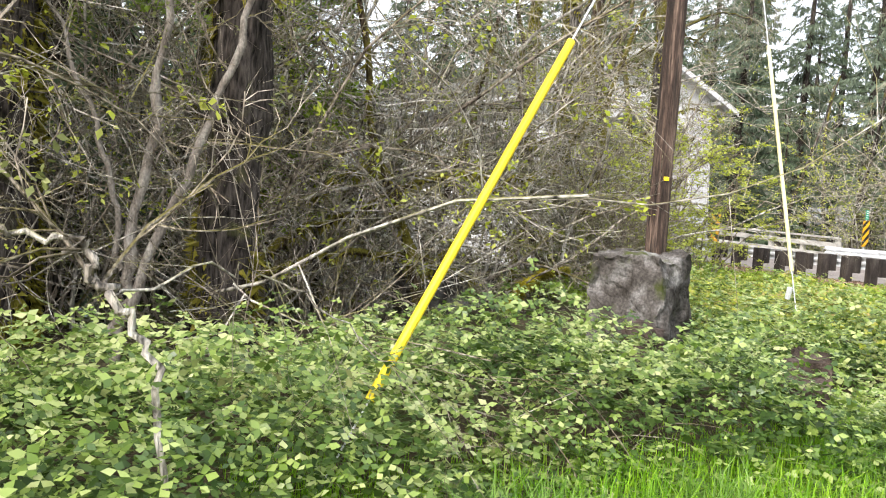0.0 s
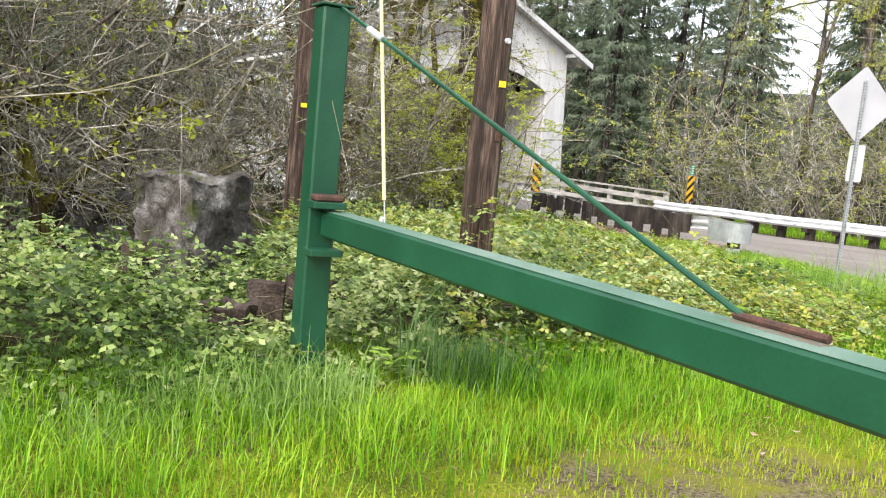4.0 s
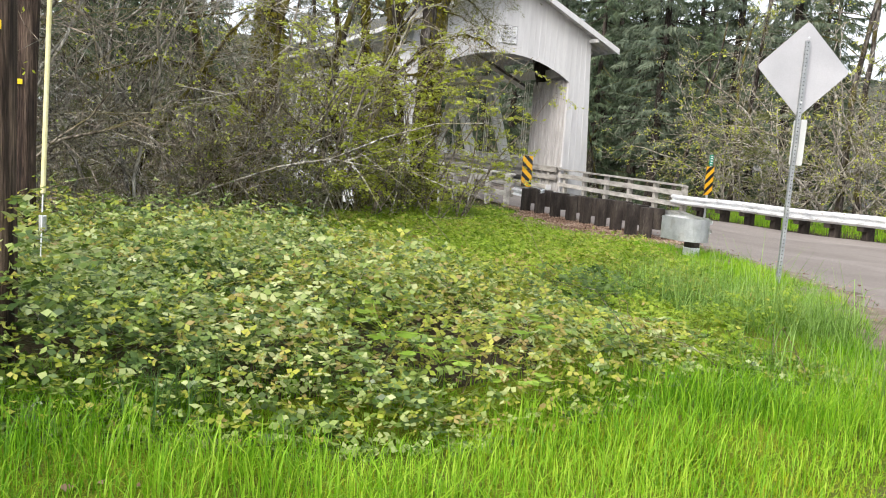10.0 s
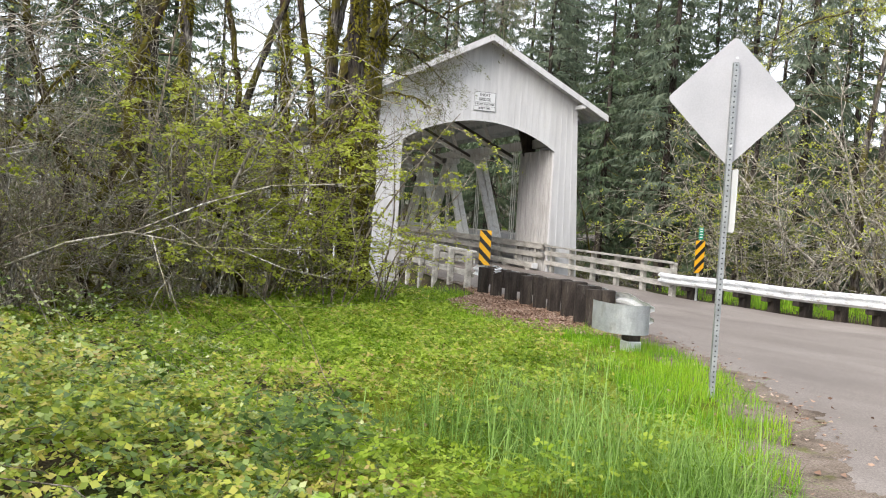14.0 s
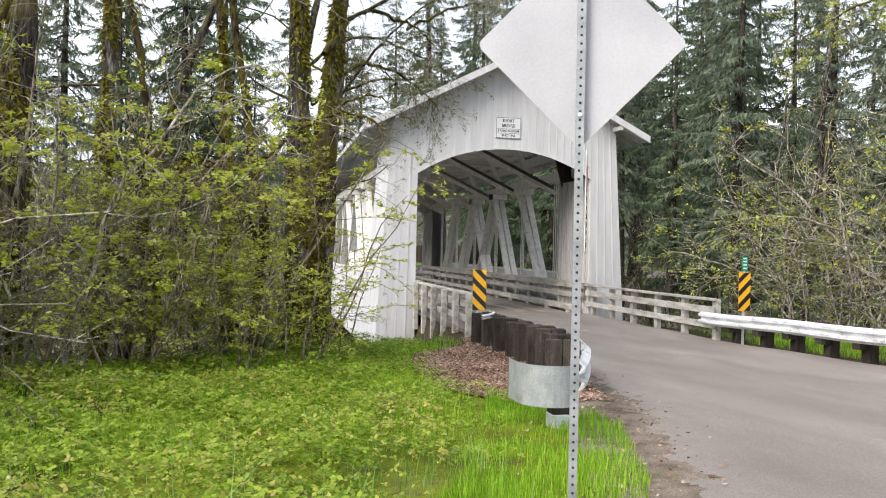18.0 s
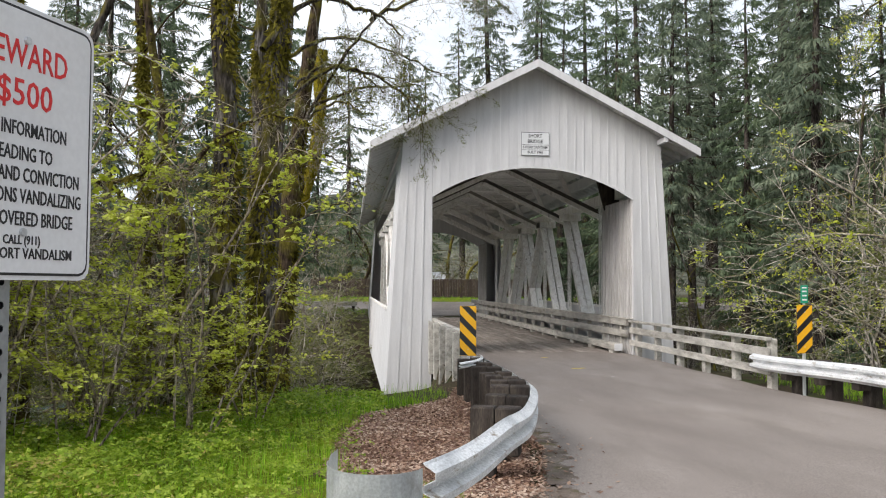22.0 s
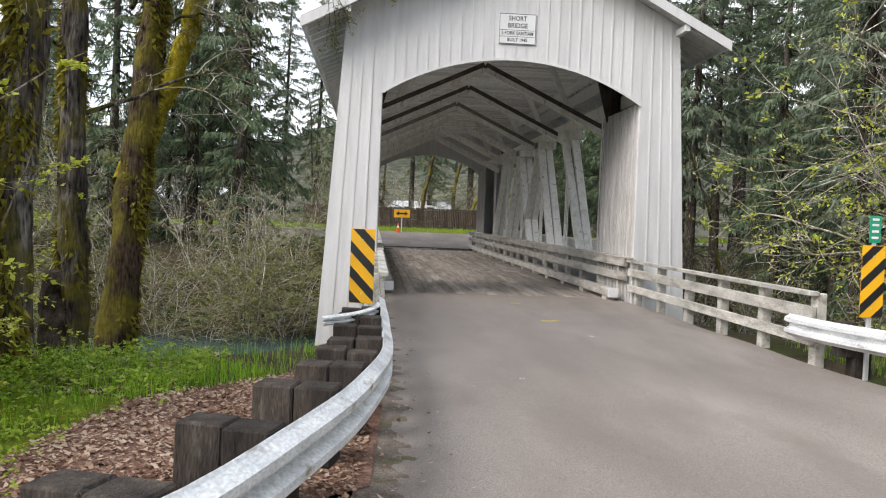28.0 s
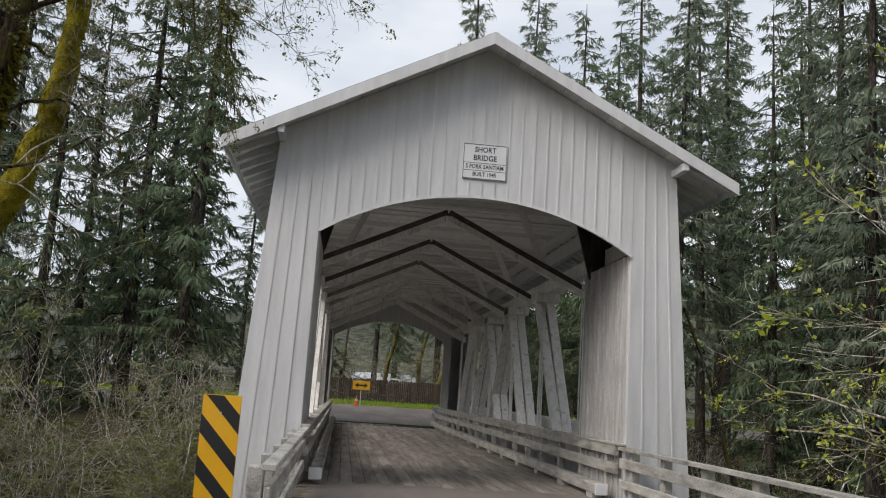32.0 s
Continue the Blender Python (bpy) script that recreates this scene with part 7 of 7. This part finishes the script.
for k, x, y, s in ((2, 19.0, 16, 1.05), (2, 20, 21, 1.1), (2, 16, 33, 1.1), (0, 8.2, 37, 1.0), (2, 28, 18, 1.1), (2, 25, 9, 1.0), (0, 19.5, -3, 1.0)):
    conifer(k, x, y, spots.uniform(0, 360), s, "right bank conifers")
conifer(1, 7.6, -18.9, 40, 1.15, "right bank conifers")
# beyond the far road and over the bridge roof
for k in range(24):
    x, y = -50 + 4.1 * k + spots.uniform(-1.5, 1.5), spots.uniform(56, 76) if abs(-50 + 4.1 * k) < 22 else spots.uniform(46.5, 70)
    conifer(spots.choice((0, 1, 2, 3)), x, y, spots.uniform(0, 360), spots.uniform(0.85, 1.2), "far conifers")
for k, x, y, s in ((1, 6.5, 47.5, 1.25), (3, 10.5, 49, 1.3), (0, 14.5, 47, 1.3), (1, 18.5, 44, 1.25), (3, 22.5, 40, 1.2), (0, 27, 37, 1.25), (1, 24, 30, 1.15), (3, 33, 30, 1.2), (1, 35, 22, 1.2), (0, 38, 8, 1.2), (3, 33, -4, 1.1), (0, 30, -2, 1.2), (1, 29.5, -9, 1.2), (3, 35, -13, 1.2), (2, 22.5, -6, 1.1)):
    conifer(k, x, y, spots.uniform(0, 360), s, "far conifers")
# left bank across the river
for k, x, y, s in ((2, -10.2, 26, 1.1), (0, -13, 27.5, 1.15), (2, -16.4, 25, 1.05), (2, -10.6, 31, 1.15), (0, -13.5, 35.0, 1.05), (2, -17, 33, 1.1), (1, -20.5, 30, 1.0), (0, -24, 34, 1.1), (4, -14.5, 28.5, 1.0), (1, -32, 35, 1.1), (2, -37, 29, 1.1),
                   (1, -41, -8, 1.1), (0, -36, -14, 1.1), (2, -32, -18, 1.0), (0, -38, -34, 1.05), (2, -25.5, -14.5, 0.9), (4, -21.5, -13.5, 0.95), (4, -24.4, -18.3, 0.9), (4, -22.3, -17.0, 0.85), (2, -29.5, -12, 1.0), (0, -44, 12, 1.1), (1, -40, 22, 1.1)):
    conifer(k, x, y, spots.uniform(0, 360), s, "left bank conifers")
for x, y, k, s in ((-24.0, -20.6, 3, 0.95), (-26.8, -23.0, 1, 0.9), (-22.6, -20.2, 4, 0.9), (-25.6, -25.0, 4, 0.8)):
    conifer(k, x, y, 70 * x, s, "left bank conifers")
# trees behind the walker close the place
for k in range(4):
    a = -40 + 22.0 * k
    conifer(k % 4, a, -62 + spots.uniform(-6, 6), spots.uniform(0, 360), spots.uniform(0.9, 1.1), "roadside conifers")
for x, y, k, s in ((-8, 56, 0, 1.2), (-2.5, 58, 1, 1.2), (8, 57, 2, 1.2), (12, 54.5, 1, 1.1), (-13, 55, 2, 1.2), (-22, 52.6, 0, 1.1), (-30, 53, 1, 1.2)):
    tree(YOUNG[k], x, y, 57 * k + 31 * s, "leafless tree behind the far fence", "far trees", s)


for x, y, k, s in ((-4.6, 55.5, 0, 1.2), (1.0, 57, 1, 1.25), (4.4, 55.5, 2, 1.2), (6.8, 58.5, 0, 1.3), (-0.8, 60, 2, 1.3), (3.2, 62, 1, 1.3), (-6.5, 59, 1, 1.25)):
    tree(MOSSY[k % 2], x, y, 57 * k + 31 * s + x * 40, "mossy bare tree behind the far fence", "far trees", s * 1.2)
for k in range(12):
    x, y = -8 + 1.6 * k + spots.uniform(-0.5, 0.5), spots.uniform(54.2, 63)
    if not 0.2 < x < 4.2 or y > 60:
        shrub("garden_shrub", (FAR_OLIVE + FAR_BARE)[k % 6], x, y, spots.uniform(0.7, 1.3), spots.uniform(0, 360), "grey-green shrub behind the far fence", "garden shrubs")


# ---- ground cover ----
def scatter(n, x0, x1, y0, y1, ok, seed):
    rg = np.random.default_rng(seed)
    x, y = rg.uniform(x0, x1, n), rg.uniform(y0, y1, n)
    m = ok(x, y, rg)
    x, y = x[m], y[m]
    return rg, np.stack([x, y, land(x, y)], 1)


RL = np.vectorize(road_left)
EY = np.vectorize(edge_y)


def stuff(name, soup, mat, label, category):
    return tagged(new(name, soup.mesh(name, mat)), label, category, kind="stuff")


def grass(name, n, box_, ok, hmin, hmax, w, mat, label, seed, lean=0.5):
    rg, p = scatter(n, *box_, ok, seed)
    s, k = Soup(), len(p)
    h = rg.uniform(hmin, hmax, k) * (0.85 + 0.3 * lump(p[:, 0], p[:, 1], 1.7, seed) + 0.22 * lump(p[:, 0], p[:, 1], 5.3, seed)).clip(0.35, 1.7)
    s.blades(p, h, h * rg.uniform(0.1, lean, k), w * rg.uniform(0.6, 1.3, k), rg.uniform(0, 6.283, k))
    return stuff(name, s, mat, label, "grass")


def patchy(x, y, k, lo, rg, soft=0.5):
    return lump(x, y, k, 0.7) + lump(x, y, k * 2.7, 2.2) * 0.5 > lo + rg.normal(0, soft, len(x))


grass("lawn_grass", 100000, (-21.5, -8.2, -32.2, -28.4), lambda x, y, r: (x < RL(y) - 0.3) & (r.uniform(0, 1, len(x)) < np.clip((y + 31.6) / 1.4, 0.22, 1)) & patchy(x, y, 1.6, -0.7, r), 0.02, 0.085, 0.008, L_GRASS_Y, "short yellow-green mossy lawn grass", 1)
grass("meadow_grass", 95000, (-21.5, -8.6, -30.8, -26.8), lambda x, y, r: (x < RL(y) - 0.6) & (np.abs(y + 28.7 + 0.25 * np.sin(x * 0.9)) < 1.0 + 0.35 * r.normal(0, 1, len(x))) & (r.uniform(0, 1, len(x)) < np.clip((y + 30.8) / 1.2, 0.25, 1)), 0.05, 0.27, 0.0065, L_GRASS, "bright green meadow grass", 2, 1.0)
grass("tall_grass", 5500, (-9.9, -7.3, -27.2, -23.8), lambda x, y, r: (x < RL(y) - 0.5) & (np.abs(x + 8.6 + 0.25 * (y + 25.6)) < 0.6 + 0.2 * r.normal(0, 1, len(x))), 0.2, 0.75, 0.007, L_GRASS_B, "tall clump of drooping blue-green grass", 30, 1.7)
grass("tall_grass", 9000, (-12.5, -6.2, -28.8, -21.0), lambda x, y, r: (x < RL(y) - 0.45) & (x > RL(y) - 2.4 - 0.5 * r.normal(0, 1, len(x))) & patchy(x, y, 1.5, 0.1, r), 0.12, 0.42, 0.007, L_GRASS_B, "tall blue-green roadside grass", 3, 0.8)
grass("tall_grass", 12000, (-17.2, -13.8, -29.1, -27.3), lambda x, y, r: np.minimum(np.hypot(x + 16.05, y + 28.3), np.hypot(x + 14.5, y + 28.2) + 0.25) < 0.28 + 0.13 * r.normal(0, 1, len(x)), 0.3, 0.66, 0.009, L_TUSSOCK, "tussock of tall blue-green grass", 4, 0.9)
grass("tall_grass", 9000, (-20.8, -16.8, -29.6, -27.9), lambda x, y, r: np.minimum(np.minimum(np.hypot(x + 18.2, y + 28.7), np.hypot(x + 19.3, y + 28.9)), np.minimum(np.hypot(x + 17.4, y + 28.7), np.hypot(x + 20.3, y + 29.0))) < 0.42 + 0.16 * r.normal(0, 1, len(x)), 0.14, 0.4, 0.007, L_GRASS_B, "drooping grass tussocks at the foot of the brambles", 34, 1.3)
grass("verge_grass", 90000, (-9.0, -4.4, -27.6, -17.4), lambda x, y, r: (x < RL(y) - 0.2) & (x > RL(y) - 1.7) & patchy(x, y, 1.4, -0.4, r), 0.04, 0.2, 0.006, L_GRASS, "green verge grass beside the road", 5)
grass("bank_grass", 60000, (-11.5, -3.6, -21.5, -8.0), lambda x, y, r: (x < np.interp(y, [-21.5, -18, -14, -12.3, -10.7, -9.5], [-6.3, -5.4, -5.6, -5.3, -4.2, -3.6]) + 0.15 * r.normal(0, 1, len(x))) & (y < EY(x) + 2.6) & patchy(x, y, 1.1, -0.4, r), 0.05, 0.24, 0.007, L_GRASS, "green grass on the bank top", 6)
grass("right_verge_grass", 26000, (3.5, 9.0, -26.0, -6.5), lambda x, y, r: (x > np.interp(y, [-26, -20, -14, -8], [6.3, 4.6, 3.7, 3.4])) & patchy(x, y, 0.9, -0.4, r), 0.08, 0.32, 0.01, L_GRASS, "green grass behind the crash barrier", 7)
grass("far_verge_grass", 9000, (-40, 30, 45.2, 52.4), lambda x, y, r: r.uniform(0, 1, len(x)) < 0.9, 0.1, 0.25, 0.03, L_GRASS, "bright grass along the far fence", 8)
grass("far_bank_grass", 6000, (-36, 30, 34.5, 38.2), lambda x, y, r: np.abs(x) > 4, 0.1, 0.3, 0.03, L_GRASS, "grass on the far bank", 9)


def mound(x, y):
    """Height of the bramble patch over the ground."""
    inside = np.minimum(np.minimum((y + 28.7 + 0.3 * np.sin(x * 1.3) + 1.0 * smooth01((-20.0 - x) / 1.2)) / 1.1, (np.interp(x, [-27, -17.0, -15.2, -13.0, -9.0], [-25.2, -24.6, -21.0, -16.2, -14.0]) - y) / 1.6), np.minimum((-9.0 - x) / 4.5, (x + 27) / 1.0))
    dips = sum(np.exp(-((x - a) ** 2 + (y - b) ** 2) / 0.16) for a, b in ((-17.2, -25.45), (-17.75, -26.2), (-17.0, -27.25), (-17.4, -27.65), (-16.6, -26.95)))
    return smooth01(inside) * (1 - 0.75 * np.clip(dips, 0, 1)) * (0.22 * np.exp(-((x + 15.4) ** 2 + (y + 27.45) ** 2) / 0.9) + (0.67 + 0.15 * lump(x, y, 0.9, 0.4) + 0.14 * lump(x, y, 2.7, 1.9) + 0.09 * lump(x, y, 6.1, 0.5)).clip(0.1))


def foliage(name, n, box_, ok, height, size, mat, label, category, seed, droop=0.3, three=True):
    """Leaves over a low uneven canopy, in threes."""
    rg, p = scatter(n, *box_, ok, seed)
    k = len(p)
    p[:, 2] += height(p[:, 0], p[:, 1]) * rg.uniform(0.2, 1.12, k) ** 0.6
    s = Soup()
    a0 = rg.uniform(0, 6.283, k)
    sz = size * rg.uniform(0.55, 1.3, k)
    tilt = unit(rg.normal(0, 0.48, (k, 3)) + (0, -0.12, 1.0))
    for j in range(3 if three else 1):
        a = a0 + j * 1.9 - 1.9
        w = np.stack([np.cos(a), np.sin(a), -droop * rg.uniform(0, 1.4, k)], 1)
        w = unit(w - tilt * (w * tilt).sum(1, keepdims=True) * 0.9)
        s.kites(p, w, unit(np.cross(tilt, w)), sz, sz * rg.uniform(0.55, 0.8, k), 0.14)
    return stuff(name, s, mat, label, category)


in_mound = lambda x, y, r: mound(x, y) > 0.05
foliage("brambles", 92000, (-26, -9, -30, -19), lambda x, y, r: in_mound(x, y, r) & (r.uniform(0, 1, len(x)) < np.interp(y, [-28, -25.5, -23, -20], [1.0, 0.8, 0.4, 0.25])) & ((x < -13) | (r.uniform(0, 1, len(x)) < 0.5)), mound, 0.05, L_BRAMBLE, "low bramble thicket with three-part green leaves", "brambles", 21)
foliage("brambles", 20000, (-16, -9, -28.6, -22), lambda x, y, r: in_mound(x, y, r) & patchy(x, y, 0.8, -0.2, r), mound, 0.045, L_BRAMBLE_Y, "low brambles with yellowing leaves", "brambles", 22)
herb_h = lambda x, y: (0.22 + 0.12 * lump(x, y, 1.3, 0.9) + 0.1 * lump(x, y, 3.1, 0.2) + 0.07 * lump(x, y, 7.3, 1.2)).clip(0.05)
foliage("low_herbs", 52000, (-15, -5.4, -28.2, -10.5), lambda x, y, r: (x < RL(y) - 1.1 - np.where(y < -26.5, 0.8, 0.0)) & ((y > -26.3 + 0.5 * np.sin(x)) | (x > -11)) & (y < EY(x) + 1.2) & (x < np.interp(y, [-25, -18, -14, -9], [-7.6, -6.6, -6.4, -5.5])), herb_h, 0.042, L_HERB, "low green herbs carpeting the clearing", "herbs", 23)
foliage("low_herbs", 22000, (-13.5, -6.4, -27.2, -14), lambda x, y, r: (x < RL(y) - 1.6) & (y < EY(x) + 0.6) & patchy(x, y, 0.9, 0.0, r), herb_h, 0.04, L_BRAMBLE_Y, "yellow-green herbs in the clearing", "herbs", 24)
foliage("ground_ivy", 16000, (-30, -7, -23, -3), lambda x, y, r: (y > EY(x) + 0.5) & (land(x, y) > -3.4) & patchy(x, y, 0.6, -0.2, r), lambda x, y: 0.22 + 0.1 * lump(x, y, 1.1), 0.07, L_OLIVE, "dull green undergrowth beneath the trees", "undergrowth", 25)
foliage("ground_ivy", 15000, (-32, -4, 11, 38), lambda x, y, r: (land(x, y) > -3.4) & patchy(x, y, 0.3, -0.3, r), lambda x, y: 0.3 + 0.2 * lump(x, y, 0.8), 0.14, L_OLIVE, "undergrowth on the far bank", "undergrowth", 26)
foliage("ground_ivy", 9000, (4.5, 26, -24, 2), lambda x, y, r: (land(x, y) > -3.4) & (x > 5 - 0.12 * y) & patchy(x, y, 0.5, -0.2, r), lambda x, y: 0.25 + 0.15 * lump(x, y, 0.9), 0.09, L_OLIVE, "undergrowth along the roadside", "undergrowth", 27)
foliage("dark_tuft", 1500, (-11.4, -9.9, -26.4, -25.0), lambda x, y, r: np.hypot(x + 10.6, y + 25.7) < 0.3 + 0.12 * r.normal(0, 1, len(x)), lambda x, y: 0.5 + 0 * x, 0.05, L_IVY, "dark green tuft in the clearing", "undergrowth", 28)
foliage("brambles", 18000, (-25, -13.5, -30, -23.5), lambda x, y, r: in_mound(x, y, r) & patchy(x, y, 1.5, -0.9, r), lambda x, y: mound(x, y) * 0.6, 0.055, L_IVY, "dark green ivy and bramble leaves low in the thicket", "brambles", 29)
foliage("low_herbs", 17000, (-10.5, -4.8, -21.5, -9), lambda x, y, r: (x < np.interp(y, [-21.5, -18, -14, -12.6, -11, -9.5], [-6.2, -5.5, -5.5, -5.2, -4.3, -3.8]) + 0.25 * r.normal(0, 1, len(x))) & (y < EY(x) + 2.6) & patchy(x, y, 1.2, -0.5, r), lambda x, y: 0.17 + 0.07 * lump(x, y, 1.9, 0.4), 0.045, L_HERB, "low leafy herbs on the bank top", "herbs", 33)
# bramble canes
rg, p = scatter(420, -26, -9.5, -28.4, -19, in_mound, 31)
s = Soup()
for q in p:
    a = rg.uniform(0, 6.283)
    s.tubes(wander(q, (math.cos(a) * 0.6, math.sin(a) * 0.6, 0.8), rg.uniform(0.5, 1.3), 7, 0.12, -0.16, rg), np.linspace(0.006, 0.002, 8), 3)
stuff("bramble_canes", s, TWIG_BROWN, "thin brown arching bramble canes", "brambles")


def weed(seed, n, size):
    """A rosette of broad lobed leaves on short stalks."""
    rg = np.random.default_rng(seed)
    lv = Soup()
    for k in range(n):
        a = 6.283 * k / n + rg.uniform(-0.3, 0.3)
        up = rg.uniform(0.5, 1.2)
        stem = wander((0, 0, 0), (math.cos(a), math.sin(a), up), size * rg.uniform(0.8, 1.4), 4, 0.1, -0.08, rg)
        lv.ribbon(stem, np.linspace(0.004, 0.003, 5), rg)
        d = unit(stem[-1] - stem[-2]) * (1, 1, 0.3)
        for j in (-1.0, -0.5, 0.0, 0.5, 1.0):
            w = np.array((d[0] * math.cos(j) - d[1] * math.sin(j), d[0] * math.sin(j) + d[1] * math.cos(j), d[2] - 0.12))
            ln = size * rg.uniform(0.5, 0.7) * (1.15 - 0.35 * abs(j))
            lv.kites(stem[-1][None], unit(w)[None], unit(np.cross((0, 0, 1.0), w))[None], ln, ln * 0.62, 0.1)
    return lv.mesh("leaves", L_WEED)


WEEDS = [weed(401 + k, 6 + k, 0.17) for k in range(3)]
for k, (x, y, sc) in enumerate(((-12.9, -28.0, 1.0), (-13.5, -27.9, 0.8), (-12.2, -27.7, 1.1), (-11.6, -27.6, 0.9), (-14.3, -28.1, 0.7), (-12.5, -28.3, 0.7), (-11.2, -27.2, 0.8), (-13.1, -27.5, 1.2), (-16.6, -28.4, 0.6), (-10.6, -26.9, 0.7))):
    wd = thing("broadleaf_weed", pose(x, y, floor_z(x, y), 0, 0, 71 * k) @ Matrix.Diagonal((sc, sc, sc, 1)), "low weed with broad lobed light green leaves", "weed", "broadleaf weeds")
    tagged(piece("leaf_rosette", WEEDS[k % 3], wd, Matrix.Translation((0, 0, 0.3))), kind="stuff")


def litter(name, n, box_, ok, size, mat, label, seed, lift=0.055):
    rg, p = scatter(n, *box_, ok, seed)
    k = len(p)
    p[:, 2] += lift + rg.uniform(0, 0.02, k)
    a = rg.uniform(0, 6.283, k)
    s = Soup()
    sz = size * rg.uniform(0.4, 1.3, k)
    s.kites(p, unit(np.stack([np.cos(a), np.sin(a), rg.normal(0.05, 0.25, k)], 1)), unit(np.stack([-np.sin(a), np.cos(a), rg.normal(0, 0.35, k)], 1)), sz, sz * 0.65, 0.2)
    return stuff(name, s, mat, label, "leaf litter")


litter("mulch_leaves", 30000, (-6.0, -2.9, -18.4, -8.4), lambda x, y, r: (x > np.interp(y, [-18.6, -16.8, -14, -12.3, -11.2, -10.2, -8.6], [-4.9, -5.7, -5.5, -5.2, -4.5, -3.7, -3.4])) & (x < RL(y) - 0.1), 0.05, L_DEAD, "fallen brown leaves behind the crash barrier", 41)
litter("fallen_leaves", 2600, (-22, -4, -33, -17), lambda x, y, r: (x < RL(y) + 0.25) & patchy(x, y, 1.2, 0.6, r), 0.06, L_DEAD, "scattered dead leaves on the verge", 42, 0.04)
litter("fallen_leaves", 7000, (-6.8, -2.4, -26, -6), lambda x, y, r: np.abs(x - RL(y) + 0.1) < 0.4 * np.abs(r.normal(0, 1, len(x))), 0.05, L_DEAD, "dead leaves along the road edge", 43, 0.04)
litter("bank_leaves", 9000, (-12, -5, -12, 4), lambda x, y, r: (land(x, y) > -3.4), 0.08, L_DEAD, "brown leaf litter on the river bank", 44, 0.02)


def crumbs(name, n, box_, ok, size, mat, label, seed, lift):
    """Small loose stones lying on the ground."""
    rg, p = scatter(n, *box_, ok, seed)
    s = Soup()
    k = len(p)
    sz = size * rg.uniform(0.35, 1.3, k)[:, None]
    a = rg.uniform(0, 6.283, k)
    p[:, 2] += lift
    dx, dy = np.stack([np.cos(a), np.sin(a), 0 * a], 1) * sz, np.stack([-np.sin(a), np.cos(a), 0 * a], 1) * sz * rg.uniform(0.5, 1.0, (k, 1))
    top = p + np.array((0, 0, 1.0)) * sz * rg.uniform(0.5, 0.9, (k, 1))
    v = np.stack([p + dx, p + dy, p - dx, p - dy, top], 1)
    o = 5 * np.arange(k)[:, None]
    s.add(v.reshape(-1, 3), np.concatenate([o + [[0, 1, 4, 4]], o + [[1, 2, 4, 4]], o + [[2, 3, 4, 4]], o + [[3, 0, 4, 4]]])[:, :3])
    return stuff(name, s, mat, label, "gravel")


crumbs("loose_gravel", 9000, (-12.5, -2.2, -33, -2), lambda x, y, r: np.abs(x - RL(y) + 0.05) < 0.28 * np.abs(r.normal(0, 1, len(x))), 0.012, SHOULDER, "loose gravel crumbs along the road edge", 51, 0.036)
crumbs("drive_gravel", 9000, (-22, -10, -34, -30.6), lambda x, y, r: (x < RL(y) + 0.2) & patchy(x, y, 1.3, 0.1, r), 0.012, SHOULDER, "loose gravel crumbs on the drive", 52, 0.014)
